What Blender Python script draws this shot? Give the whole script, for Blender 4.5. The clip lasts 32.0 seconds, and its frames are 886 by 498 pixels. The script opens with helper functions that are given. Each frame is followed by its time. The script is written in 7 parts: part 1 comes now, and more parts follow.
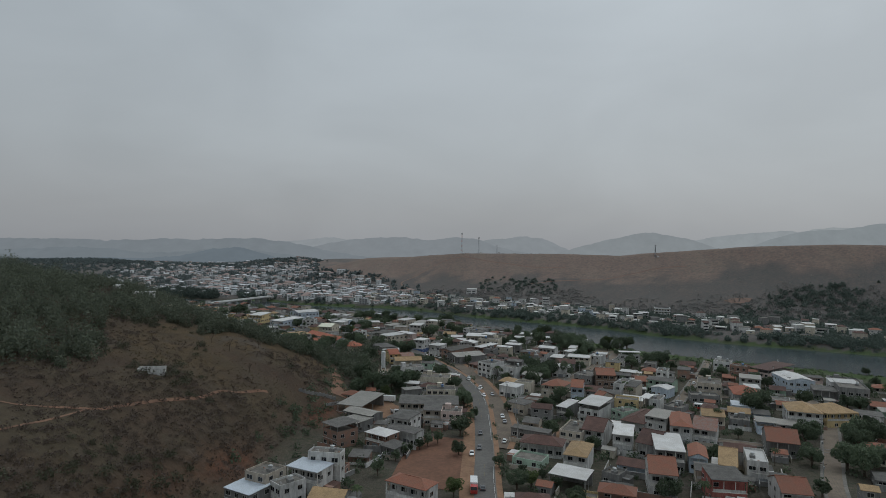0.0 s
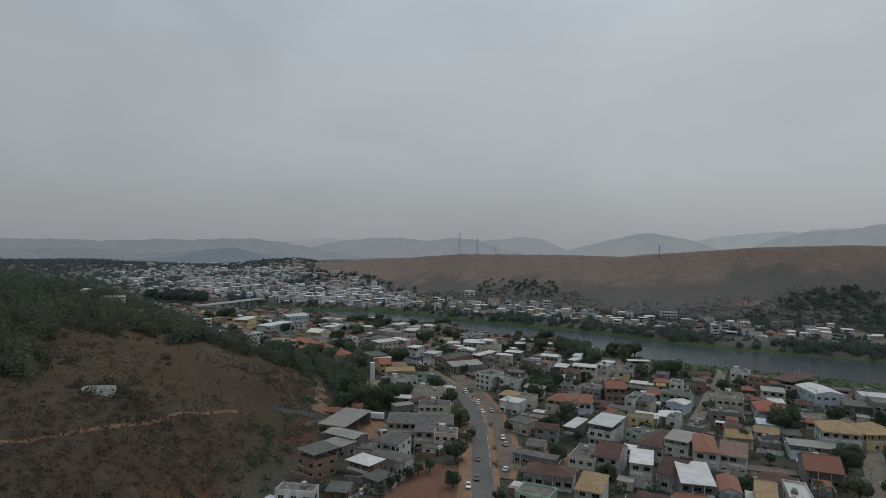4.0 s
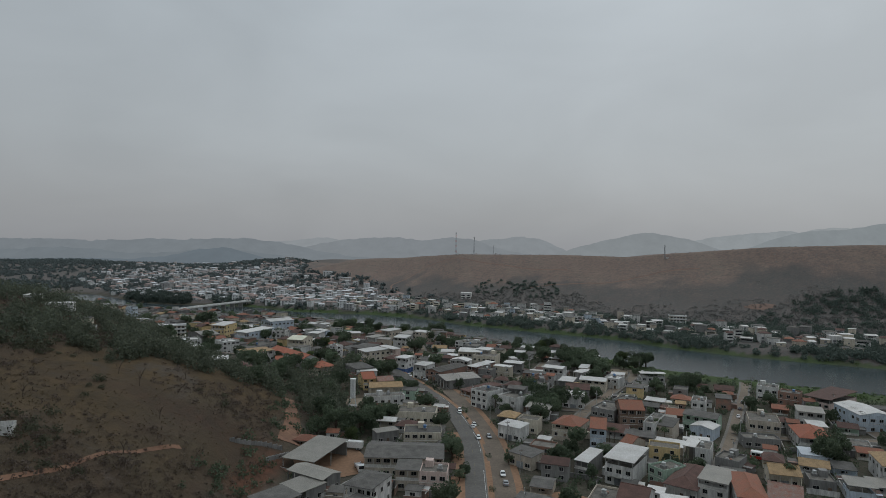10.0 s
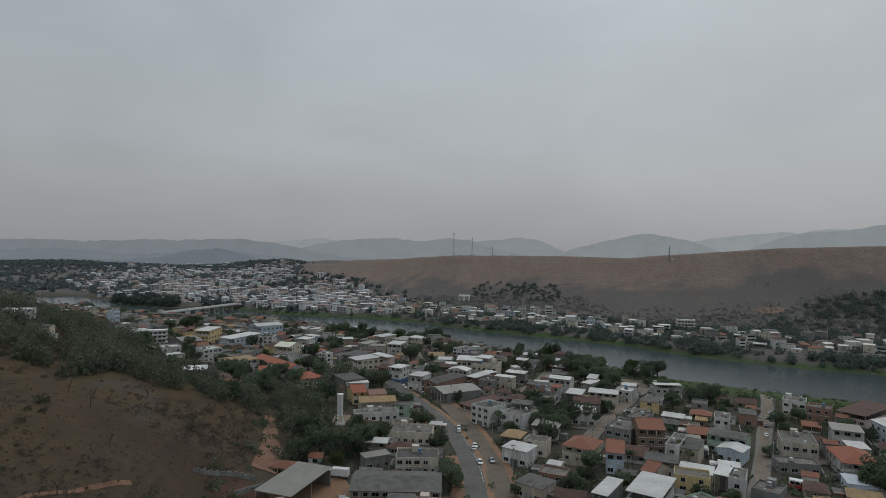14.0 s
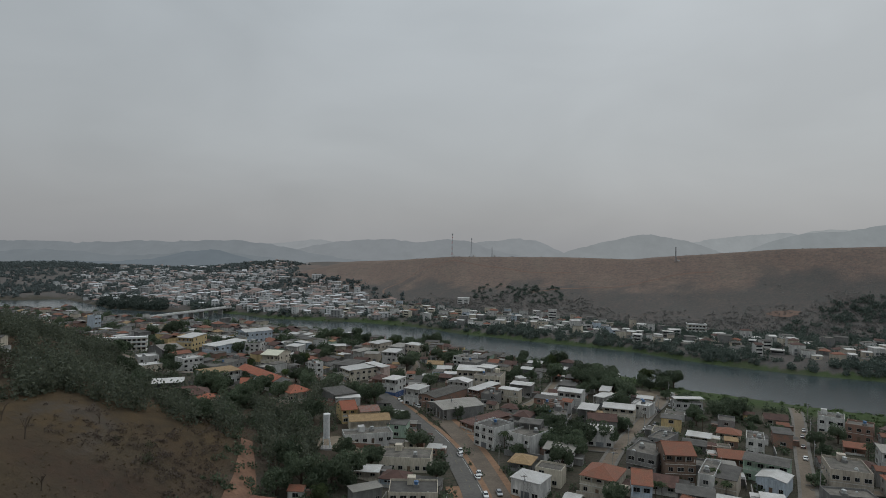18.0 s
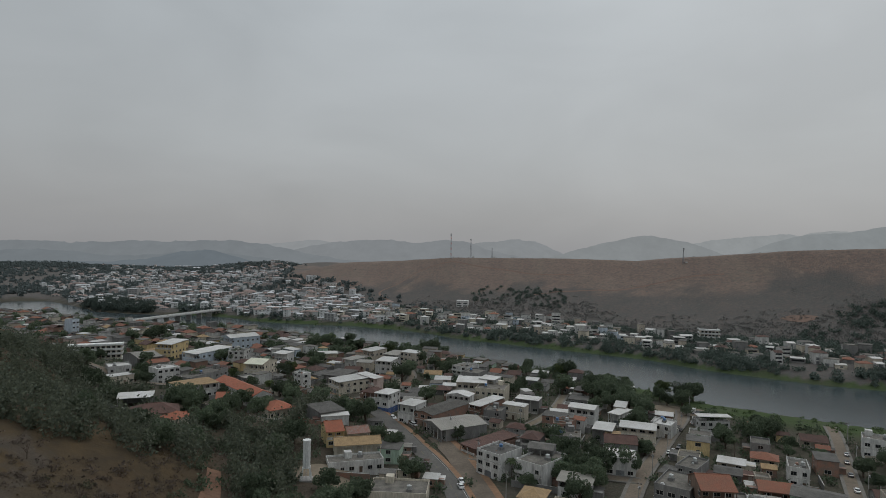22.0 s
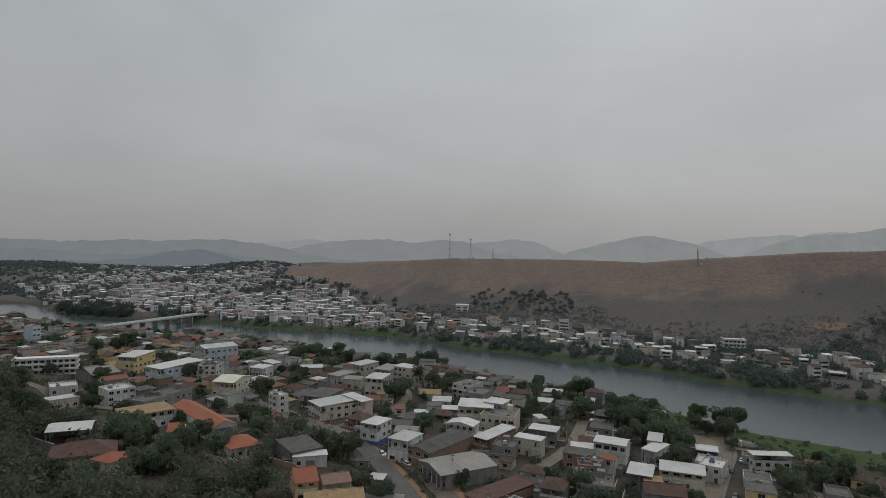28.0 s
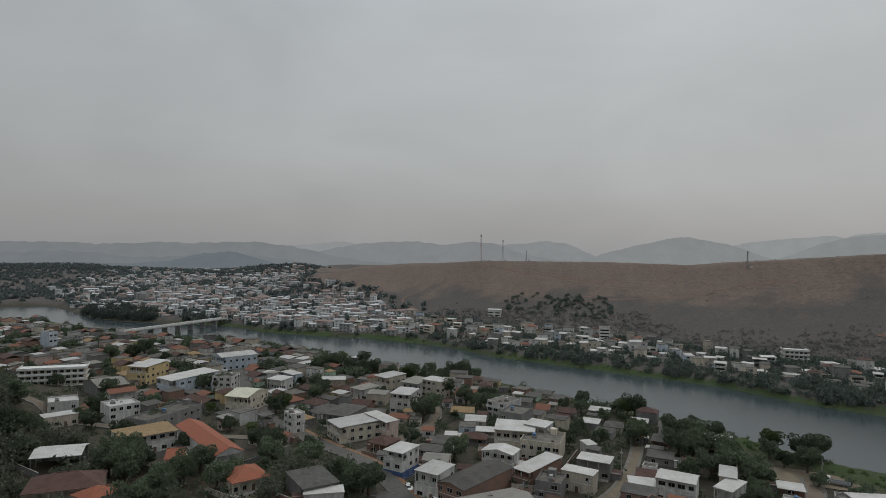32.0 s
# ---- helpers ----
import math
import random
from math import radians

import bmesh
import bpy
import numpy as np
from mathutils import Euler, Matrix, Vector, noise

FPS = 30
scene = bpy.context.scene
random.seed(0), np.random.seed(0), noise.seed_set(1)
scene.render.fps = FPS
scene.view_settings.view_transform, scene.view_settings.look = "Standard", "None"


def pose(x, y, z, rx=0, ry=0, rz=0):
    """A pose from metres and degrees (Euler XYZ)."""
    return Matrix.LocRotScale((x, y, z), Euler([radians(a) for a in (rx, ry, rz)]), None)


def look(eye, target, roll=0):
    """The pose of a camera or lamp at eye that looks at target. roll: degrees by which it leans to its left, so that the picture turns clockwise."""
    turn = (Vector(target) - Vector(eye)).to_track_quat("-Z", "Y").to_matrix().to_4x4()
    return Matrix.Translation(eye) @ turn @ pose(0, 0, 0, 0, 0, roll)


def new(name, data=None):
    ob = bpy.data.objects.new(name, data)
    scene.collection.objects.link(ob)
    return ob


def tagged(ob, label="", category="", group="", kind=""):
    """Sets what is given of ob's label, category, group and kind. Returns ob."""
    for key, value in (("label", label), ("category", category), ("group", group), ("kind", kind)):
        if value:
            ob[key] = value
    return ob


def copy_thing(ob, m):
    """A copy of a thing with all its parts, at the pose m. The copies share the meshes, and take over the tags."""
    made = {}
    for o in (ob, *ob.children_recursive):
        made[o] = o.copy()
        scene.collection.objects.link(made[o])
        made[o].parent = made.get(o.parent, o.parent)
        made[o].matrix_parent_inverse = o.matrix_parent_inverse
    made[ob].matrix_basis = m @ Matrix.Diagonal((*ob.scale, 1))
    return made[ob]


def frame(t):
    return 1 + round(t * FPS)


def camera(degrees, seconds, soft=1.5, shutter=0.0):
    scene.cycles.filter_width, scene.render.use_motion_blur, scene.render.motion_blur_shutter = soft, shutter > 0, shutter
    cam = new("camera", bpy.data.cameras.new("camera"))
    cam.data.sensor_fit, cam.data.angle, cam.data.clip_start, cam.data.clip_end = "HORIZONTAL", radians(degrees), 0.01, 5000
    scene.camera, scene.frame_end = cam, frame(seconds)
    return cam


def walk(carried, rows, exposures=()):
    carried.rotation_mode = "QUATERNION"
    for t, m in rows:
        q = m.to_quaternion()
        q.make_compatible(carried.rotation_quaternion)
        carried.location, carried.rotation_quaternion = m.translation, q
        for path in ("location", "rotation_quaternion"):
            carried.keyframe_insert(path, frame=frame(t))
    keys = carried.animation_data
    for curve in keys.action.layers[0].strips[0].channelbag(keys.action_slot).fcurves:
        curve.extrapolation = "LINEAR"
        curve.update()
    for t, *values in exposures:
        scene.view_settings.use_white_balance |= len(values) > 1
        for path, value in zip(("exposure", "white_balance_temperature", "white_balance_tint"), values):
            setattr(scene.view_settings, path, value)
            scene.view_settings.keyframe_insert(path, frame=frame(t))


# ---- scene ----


# ---------------------------------------------------------------- camera
# seconds, place, turn to the right, tilt up, lean (degrees)
PATH = [
    (0.0, 0.00, 0.00, 80.64, -0.615, -0.108, 1.087),
    (1.5, 0.62, 11.71, 80.80, -0.549, -0.080, 1.108),
    (3.5, 1.59, 27.27, 80.93, -0.493, -0.063, 1.106),
    (5.5, 2.57, 41.83, 80.90, -0.408, -0.028, 1.080),
    (7.0, 3.52, 52.36, 81.02, -0.323, -0.048, 1.022),
    (9.0, 4.43, 66.03, 81.05, -0.281, -0.076, 1.078),
    (11.0, 4.91, 79.92, 81.02, -0.205, -0.050, 1.157),
    (13.0, 4.78, 94.39, 80.99, -0.056, -0.001, 1.170),
    (16.5, 4.19, 120.55, 80.93, 0.121, 0.111, 1.086),
    (18.0, 3.99, 131.95, 80.93, 0.203, 0.135, 1.085),
    (20.0, 3.89, 147.53, 80.83, 0.300, 0.179, 1.215),
    (23.0, 4.01, 171.40, 81.01, 0.380, 0.218, 1.198),
    (25.5, 3.79, 192.01, 81.42, 0.480, 0.209, 1.236),
    (27.5, 3.39, 208.89, 81.71, 0.549, 0.189, 1.365),
    (28.5, 3.21, 217.47, 81.89, 0.616, 0.226, 1.350),
    (30.0, 2.83, 230.07, 82.07, 0.835, 0.298, 1.299),
    (31.0, 2.40, 238.12, 82.05, 0.904, 0.308, 1.282),
    (31.5, 2.11, 242.07, 82.00, 0.757, 0.319, 1.281),
    (31.6, 2.04, 242.85, 81.99, 0.400, 0.320, 1.283),
    (31.7, 1.97, 243.64, 81.97, -0.140, 0.322, 1.286),
    (31.8, 1.90, 244.43, 81.96, -0.780, 0.324, 1.288),
    (31.9, 1.83, 245.21, 81.95, -1.480, 0.325, 1.291),
    (32.0, 1.76, 246.00, 81.94, -2.214, 0.327, 1.293),
]
cam = camera(72, 32.0, soft=0.6)
walk(cam, [(t, pose(x, y, z, 90 + tilt, 0, -turn) @ pose(0, 0, 0, 0, 0, lean))
           for t, x, y, z, turn, tilt, lean in PATH],
     exposures=[(0, 0, 6280, 8), (16, 0, 6440, 9), (32, 0, 6680, 10)])

# ---------------------------------------------------------------- light: overcast, hazy sky
SUN_HIGH, SUN_TURN = radians(52), radians(38)
world = bpy.data.worlds.new("overcast_sky")
scene.world = world
world.use_nodes = True
wn, wl = world.node_tree.nodes, world.node_tree.links
wn.clear()
w_out = wn.new("ShaderNodeOutputWorld")
w_bg = wn.new("ShaderNodeBackground")
w_sky = wn.new("ShaderNodeTexSky")
w_sky.sky_type = "NISHITA"
w_sky.sun_disc = False
w_sky.sun_elevation, w_sky.sun_rotation = SUN_HIGH, SUN_TURN
w_sky.dust_density = 6.0
w_tc = wn.new("ShaderNodeTexCoord")
w_sep = wn.new("ShaderNodeSeparateXYZ")
wl.new(w_tc.outputs["Generated"], w_sep.inputs[0])
w_ramp = wn.new("ShaderNodeValToRGB")
wl.new(w_sep.outputs["Z"], w_ramp.inputs[0])
for k, (at, col) in enumerate(((0.0, (0.305, 0.308, 0.318)), (0.05, (0.340, 0.346, 0.354)), (0.16, (0.388, 0.410, 0.424)),
                               (0.36, (0.418, 0.453, 0.478)), (1.0, (0.90, 0.985, 1.055)))):
    e = w_ramp.color_ramp.elements[k] if k < 2 else w_ramp.color_ramp.elements.new(at)
    e.position, e.color = at, (*col, 1)
w_map = wn.new("ShaderNodeMapping")
w_map.inputs["Scale"].default_value = (1.0, 0.8, 2.2)
wl.new(w_tc.outputs["Generated"], w_map.inputs[0])
w_noise = wn.new("ShaderNodeTexNoise")
w_noise.inputs["Scale"].default_value = 2.6
w_noise.inputs["Detail"].default_value = 5.0
w_noise.inputs["Roughness"].default_value = 0.48
w_noise.inputs["Distortion"].default_value = 0.4
wl.new(w_map.outputs[0], w_noise.inputs["Vector"])
w_cl = wn.new("ShaderNodeMapRange")
w_cl.inputs["From Min"].default_value, w_cl.inputs["From Max"].default_value = 0.3, 0.72
w_cl.inputs["To Min"].default_value, w_cl.inputs["To Max"].default_value = 0.925, 1.085
wl.new(w_noise.outputs["Fac"], w_cl.inputs["Value"])
w_mul = wn.new("ShaderNodeVectorMath")
w_mul.operation = "SCALE"
wl.new(w_ramp.outputs["Color"], w_mul.inputs[0])
w_side = wn.new("ShaderNodeMapRange")
w_side.inputs["From Min"].default_value, w_side.inputs["From Max"].default_value = -0.6, 0.5
w_side.inputs["To Min"].default_value, w_side.inputs["To Max"].default_value = 0.91, 1.04
wl.new(w_sep.outputs["X"], w_side.inputs["Value"])
w_both = wn.new("ShaderNodeMath")
w_both.operation = "MULTIPLY"
wl.new(w_cl.outputs["Result"], w_both.inputs[0])
wl.new(w_side.outputs["Result"], w_both.inputs[1])
wl.new(w_both.outputs[0], w_mul.inputs["Scale"])
w_add = wn.new("ShaderNodeMix")
w_add.data_type, w_add.blend_type = "RGBA", "ADD"
w_add.inputs["Factor"].default_value = 0.006
wl.new(w_mul.outputs[0], w_add.inputs["A"])
wl.new(w_sky.outputs["Color"], w_add.inputs["B"])
wl.new(w_add.outputs["Result"], w_bg.inputs["Color"])
w_bg.inputs["Strength"].default_value = 1.0
wl.new(w_bg.outputs[0], w_out.inputs["Surface"])

sun_data = bpy.data.lights.new("sun", "SUN")
sun_data.energy, sun_data.angle, sun_data.color = 0.5, radians(14), (1.0, 0.985, 0.96)
sun = new("sun", sun_data)
sun.matrix_world = look((0, 0, 0), (-math.sin(SUN_TURN) * math.cos(SUN_HIGH), -math.cos(SUN_TURN) * math.cos(SUN_HIGH), -math.sin(SUN_HIGH)))


# ---------------------------------------------------------------- materials
def surface(name, col, rough=0.8, dark=0.7, grain=3.0, stain=0.35, bump=0.25, metal=0.0, vary=0.12, ribs=0.0, rib_axis="X", streak=False, other=None):
    """A worn surface: base colour, stains at a metre's size, grain at a hand's size, a tint that differs from piece to piece."""
    m = bpy.data.materials.new(name)
    m.use_nodes = True
    n, l = m.node_tree.nodes, m.node_tree.links
    b = n["Principled BSDF"]
    b.inputs["Roughness"].default_value, b.inputs["Metallic"].default_value = rough, metal
    tc = n.new("ShaderNodeTexCoord")
    info = n.new("ShaderNodeObjectInfo")
    off = n.new("ShaderNodeVectorMath")
    off.operation = "MULTIPLY_ADD"
    comb = n.new("ShaderNodeCombineXYZ")
    for k in range(3):
        l.new(info.outputs["Random"], comb.inputs[k])
    off.inputs[1].default_value = (37, 61, 23)
    l.new(comb.outputs[0], off.inputs[0])
    l.new(tc.outputs["Object"], off.inputs[2])
    mp = n.new("ShaderNodeMapping")
    mp.inputs["Scale"].default_value = (1, 1, 0.22) if streak else (1, 1, 1)
    l.new(off.outputs[0], mp.inputs[0])
    big = n.new("ShaderNodeTexNoise")
    big.inputs["Scale"].default_value, big.inputs["Detail"].default_value = stain, 6
    big.inputs["Roughness"].default_value = 0.65
    l.new(mp.outputs[0], big.inputs["Vector"])
    fine = n.new("ShaderNodeTexNoise")
    fine.inputs["Scale"].default_value, fine.inputs["Detail"].default_value = grain, 4
    l.new(mp.outputs[0], fine.inputs["Vector"])
    ramp = n.new("ShaderNodeMapRange")
    ramp.inputs["From Min"].default_value, ramp.inputs["From Max"].default_value = 0.36, 0.66
    l.new(big.outputs["Fac"], ramp.inputs["Value"])
    mix = n.new("ShaderNodeMix")
    mix.data_type = "RGBA"
    mix.inputs["A"].default_value = (*col, 1)
    mix.inputs["B"].default_value = (*(other or [c * dark for c in col]), 1)
    l.new(ramp.outputs[0], mix.inputs["Factor"])
    tone = n.new("ShaderNodeMapRange")
    tone.inputs["From Min"].default_value, tone.inputs["From Max"].default_value = 0.3, 0.7
    tone.inputs["To Min"].default_value, tone.inputs["To Max"].default_value = 0.8, 1.14
    l.new(fine.outputs["Fac"], tone.inputs["Value"])
    each = n.new("ShaderNodeMapRange")
    each.inputs["To Min"].default_value, each.inputs["To Max"].default_value = 1 - vary, 1 + vary
    l.new(info.outputs["Random"], each.inputs["Value"])
    mul = n.new("ShaderNodeMath")
    mul.operation = "MULTIPLY"
    l.new(tone.outputs[0], mul.inputs[0])
    l.new(each.outputs[0], mul.inputs[1])
    sc = n.new("ShaderNodeVectorMath")
    sc.operation = "SCALE"
    l.new(mix.outputs["Result"], sc.inputs[0])
    l.new(mul.outputs[0], sc.inputs["Scale"])
    l.new(sc.outputs[0], b.inputs["Base Color"])
    bp = n.new("ShaderNodeBump")
    bp.inputs["Strength"].default_value = bump
    bp.inputs["Distance"].default_value = 0.05
    l.new(fine.outputs["Fac"], bp.inputs["Height"])
    last = bp
    if ribs:
        wv = n.new("ShaderNodeTexWave")
        wv.bands_direction = rib_axis
        wv.inputs["Scale"].default_value = ribs
        wv.inputs["Distortion"].default_value = 0.3
        l.new(tc.outputs["Object"], wv.inputs["Vector"])
        b2 = n.new("ShaderNodeBump")
        b2.inputs["Strength"].default_value, b2.inputs["Distance"].default_value = 0.5, 0.06
        l.new(wv.outputs["Fac"], b2.inputs["Height"])
        l.new(bp.outputs[0], b2.inputs["Normal"])
        last = b2
    l.new(last.outputs[0], b.inputs["Normal"])
    return m


WALLS = {
    "white": surface("plaster_white", (0.55, 0.54, 0.515), dark=0.55, streak=True, stain=0.5),
    "cream": surface("plaster_cream", (0.54, 0.485, 0.39), dark=0.65, streak=True, stain=0.5),
    "beige": surface("plaster_beige", (0.44, 0.385, 0.315), dark=0.65, streak=True, stain=0.5),
    "yellow": surface("plaster_yellow", (0.54, 0.41, 0.21), dark=0.7, streak=True, stain=0.5),
    "mint": surface("plaster_mint", (0.36, 0.47, 0.37), dark=0.7, streak=True, stain=0.5),
    "blue": surface("plaster_blue", (0.46, 0.52, 0.58), dark=0.68, streak=True, stain=0.5),
    "pink": surface("plaster_pink", (0.50, 0.39, 0.345), dark=0.68, streak=True, stain=0.5),
    "grey": surface("cement_render", (0.205, 0.20, 0.19), dark=0.6, streak=True, stain=0.5),
    "brown": surface("plaster_brown", (0.19, 0.13, 0.095), dark=0.65, streak=True, stain=0.5),
    "red": surface("plaster_red", (0.34, 0.11, 0.09), dark=0.65, streak=True, stain=0.5),
    "brick": surface("raw_brick", (0.26, 0.135, 0.095), dark=0.55, grain=6, stain=0.6, bump=0.5, other=(0.17, 0.13, 0.105)),
}
WALLS["open"] = WALLS["grey"]
WALLS["shop"] = WALLS["white"]
ROOFS = {
    "metal_white": surface("white_roof_sheet", (0.47, 0.465, 0.45), rough=0.5, dark=0.82, ribs=1.2, stain=0.2, vary=0.15, other=(0.36, 0.345, 0.32)),
    "metal_blue": surface("zinc_roof_sheet", (0.42, 0.46, 0.50), rough=0.4, dark=0.8, ribs=1.2, stain=0.2),
    "metal_cream": surface("cream_roof_sheet", (0.55, 0.54, 0.42), rough=0.5, dark=0.8, ribs=1.2, stain=0.2),
    "metal_grey": surface("grey_roof_sheet", (0.205, 0.192, 0.165), rough=0.5, dark=0.75, ribs=1.2, stain=0.2),
    "metal_tan": surface("rusty_roof_sheet", (0.215, 0.18, 0.135), rough=0.6, dark=0.75, ribs=1.2, stain=0.25),
    "fibro": surface("fibre_cement_sheet", (0.105, 0.099, 0.090), rough=0.9, dark=0.55, ribs=1.6, stain=0.35, vary=0.22),
    "fibro_dark": surface("old_fibre_cement_sheet", (0.085, 0.078, 0.068), rough=0.9, dark=0.6, ribs=1.6, stain=0.35),
    "clay": surface("clay_tile", (0.205, 0.074, 0.043), rough=0.85, dark=0.6, ribs=1.8, stain=0.45, bump=0.5, vary=0.18, other=(0.17, 0.08, 0.05)),
    "clay_red": surface("red_clay_tile", (0.27, 0.082, 0.044), rough=0.85, dark=0.65, ribs=1.8, stain=0.45, bump=0.5, other=(0.22, 0.08, 0.045)),
    "clay_dark": surface("dark_clay_tile", (0.090, 0.045, 0.034), rough=0.85, dark=0.6, ribs=1.8, stain=0.45, bump=0.5, vary=0.18),
    "clay_old": surface("patched_clay_tile", (0.23, 0.10, 0.07), rough=0.85, ribs=1.8, stain=0.8, bump=0.5, other=(0.21, 0.17, 0.145)),
    "clay_tan": surface("sand_coloured_tile", (0.32, 0.215, 0.11), rough=0.85, dark=0.7, ribs=1.8, stain=0.45, bump=0.5),
    "concrete": surface("roof_slab", (0.155, 0.142, 0.122), rough=0.95, dark=0.45, stain=0.4, vary=0.2),
}
ROOF_WORDS = {"metal_white": "white sheet-metal", "metal_blue": "pale zinc", "metal_cream": "cream sheet-metal", "metal_grey": "grey sheet-metal",
              "metal_tan": "rusty tan sheet-metal", "fibro": "grey fibre-cement", "fibro_dark": "dark fibre-cement", "clay": "orange clay-tile",
              "clay_red": "red clay-tile", "clay_dark": "dark brown-red tile", "clay_old": "patched clay-tile", "clay_tan": "sand-coloured tile",
              "concrete": "bare concrete"}
WALL_WORDS = {"open": "open-sided", "shop": "white and blue", "brick": "raw brick", "grey": "grey cement", "mint": "mint-green", "blue": "pale blue"}
M_FRAME = surface("window_frame_paint", (0.42, 0.40, 0.37), rough=0.6)
M_GLASS = surface("window_glass", (0.018, 0.020, 0.022), rough=0.12, bump=0.0)
M_DOOR = surface("door_paint", (0.13, 0.085, 0.055), rough=0.6, vary=0.4)
M_GATE = surface("steel_gate", (0.20, 0.21, 0.22), rough=0.5, ribs=3, vary=0.4)
M_SHOP = surface("blue_shop_front", (0.06, 0.11, 0.26), rough=0.6)
M_TANK = surface("blue_tank_plastic", (0.07, 0.17, 0.34), rough=0.45)
M_TANKW = surface("pale_tank_fibre", (0.42, 0.43, 0.42), rough=0.6)
M_RAIL = surface("parapet_plaster", (0.55, 0.53, 0.49), dark=0.6, streak=True)
M_ROAD = surface("asphalt", (0.102, 0.095, 0.086), rough=0.9, dark=0.75, grain=1.2, stain=0.12, bump=0.1, vary=0.02)
M_STREET = surface("paved_street", (0.165, 0.130, 0.096), rough=0.95, dark=0.68, grain=1.5, stain=0.15, bump=0.2, vary=0.05)
M_DIRT = surface("orange_dirt", (0.225, 0.130, 0.076), rough=1.0, dark=0.72, grain=0.9, stain=0.1, bump=0.3, vary=0.03)
M_SERVICE = surface("dusty_service_street", (0.132, 0.104, 0.078), rough=0.95, dark=0.7, grain=1.5, stain=0.12, bump=0.2, vary=0.02)
M_REDDIRT = surface("red_dirt_pitch", (0.14, 0.068, 0.04), rough=1.0, dark=0.7, grain=0.8, stain=0.07, bump=0.3, vary=0.03)
M_CUT = surface("raw_earth", (0.185, 0.100, 0.062), rough=1.0, dark=0.6, grain=0.8, stain=0.15, bump=0.6, vary=0.03)
M_HILLTRACK = surface("hill_dirt", (0.175, 0.112, 0.085), rough=1.0, dark=0.75, grain=0.8, stain=0.1, bump=0.3, vary=0.03)
M_SAND = surface("pale_dirt", (0.19, 0.152, 0.108), rough=1.0, dark=0.7, grain=0.8, stain=0.1, bump=0.3, vary=0.03)
M_KERB = surface("kerb_stone", (0.15, 0.138, 0.12), rough=0.9)
M_LINE = surface("road_paint", (0.17, 0.14, 0.075), rough=0.8)
M_LINEW = surface("white_road_paint", (0.5, 0.5, 0.48), rough=0.8)
M_STEEL = surface("galvanised_steel", (0.30, 0.31, 0.32), rough=0.5, metal=0.4)
M_REDPAINT = surface("red_mast_paint", (0.38, 0.10, 0.08), rough=0.6)
M_CONC = surface("concrete_post", (0.33, 0.32, 0.30), rough=0.9)
M_WHITEC = surface("whitewashed_concrete", (0.66, 0.66, 0.64), rough=0.8, dark=0.72, streak=True)
M_BARK = surface("bark", (0.10, 0.075, 0.055), rough=1.0, grain=5, bump=0.7)
M_WIRE = surface("wire", (0.03, 0.03, 0.03), rough=0.6)
M_TYRE = surface("tyre_rubber", (0.02, 0.02, 0.02), rough=0.9)


def foliage(name, a, b, spread=1.0):
    """Leaves whose colour differs from clump to clump and from plant to plant."""
    m = bpy.data.materials.new(name)
    m.use_nodes = True
    n, l = m.node_tree.nodes, m.node_tree.links
    p = n["Principled BSDF"]
    p.inputs["Roughness"].default_value = 0.75
    p.inputs["Specular IOR Level"].default_value = 0.25
    geo = n.new("ShaderNodeNewGeometry")
    info = n.new("ShaderNodeObjectInfo")
    mix = n.new("ShaderNodeMix")
    mix.data_type = "RGBA"
    mix.inputs["A"].default_value, mix.inputs["B"].default_value = (*a, 1), (*b, 1)
    l.new(geo.outputs["Random Per Island"], mix.inputs["Factor"])
    r = n.new("ShaderNodeMapRange")
    r.inputs["To Min"].default_value, r.inputs["To Max"].default_value = 1 - 0.35 * spread, 1 + 0.45 * spread
    l.new(info.outputs["Random"], r.inputs["Value"])
    s = n.new("ShaderNodeVectorMath")
    s.operation = "SCALE"
    l.new(mix.outputs["Result"], s.inputs[0])
    l.new(r.outputs[0], s.inputs["Scale"])
    l.new(s.outputs[0], p.inputs["Base Color"])
    # light that comes through the leaves
    t, mx = n.new("ShaderNodeBsdfTranslucent"), n.new("ShaderNodeMixShader")
    mx.inputs[0].default_value = 0.38
    l.new(s.outputs[0], t.inputs["Color"])
    l.new(p.outputs[0], mx.inputs[1])
    l.new(t.outputs[0], mx.inputs[2])
    l.new(mx.outputs[0], n["Material Output"].inputs["Surface"])
    return m


M_LEAF = foliage("dark_leaves", (0.066, 0.090, 0.058), (0.112, 0.138, 0.086))
M_LEAF_Y = foliage("yellow_green_leaves", (0.058, 0.084, 0.034), (0.108, 0.135, 0.055))
M_PALM = foliage("palm_fronds", (0.035, 0.055, 0.025), (0.07, 0.09, 0.04))
M_SCRUB = foliage("dry_scrub", (0.070, 0.056, 0.047), (0.098, 0.076, 0.061))
M_WOOD = foliage("wood_crowns", (0.070, 0.085, 0.062), (0.118, 0.128, 0.088))
# distant crowns: leaf colour paled and blued to stand for haze
M_HAZED_WOOD = foliage("far_wood_crowns", (0.114, 0.140, 0.138), (0.146, 0.170, 0.166))
# dry brush of the far hill, lightened and greyed to stand for haze
M_FOOT = foliage("grey_brown_brush", (0.122, 0.126, 0.120), (0.164, 0.154, 0.146), 0.3)
M_BUSH = foliage("olive_bushes", (0.062, 0.066, 0.044), (0.094, 0.094, 0.060))
M_BANK = foliage("bank_trees", (0.078, 0.104, 0.090), (0.118, 0.144, 0.122))
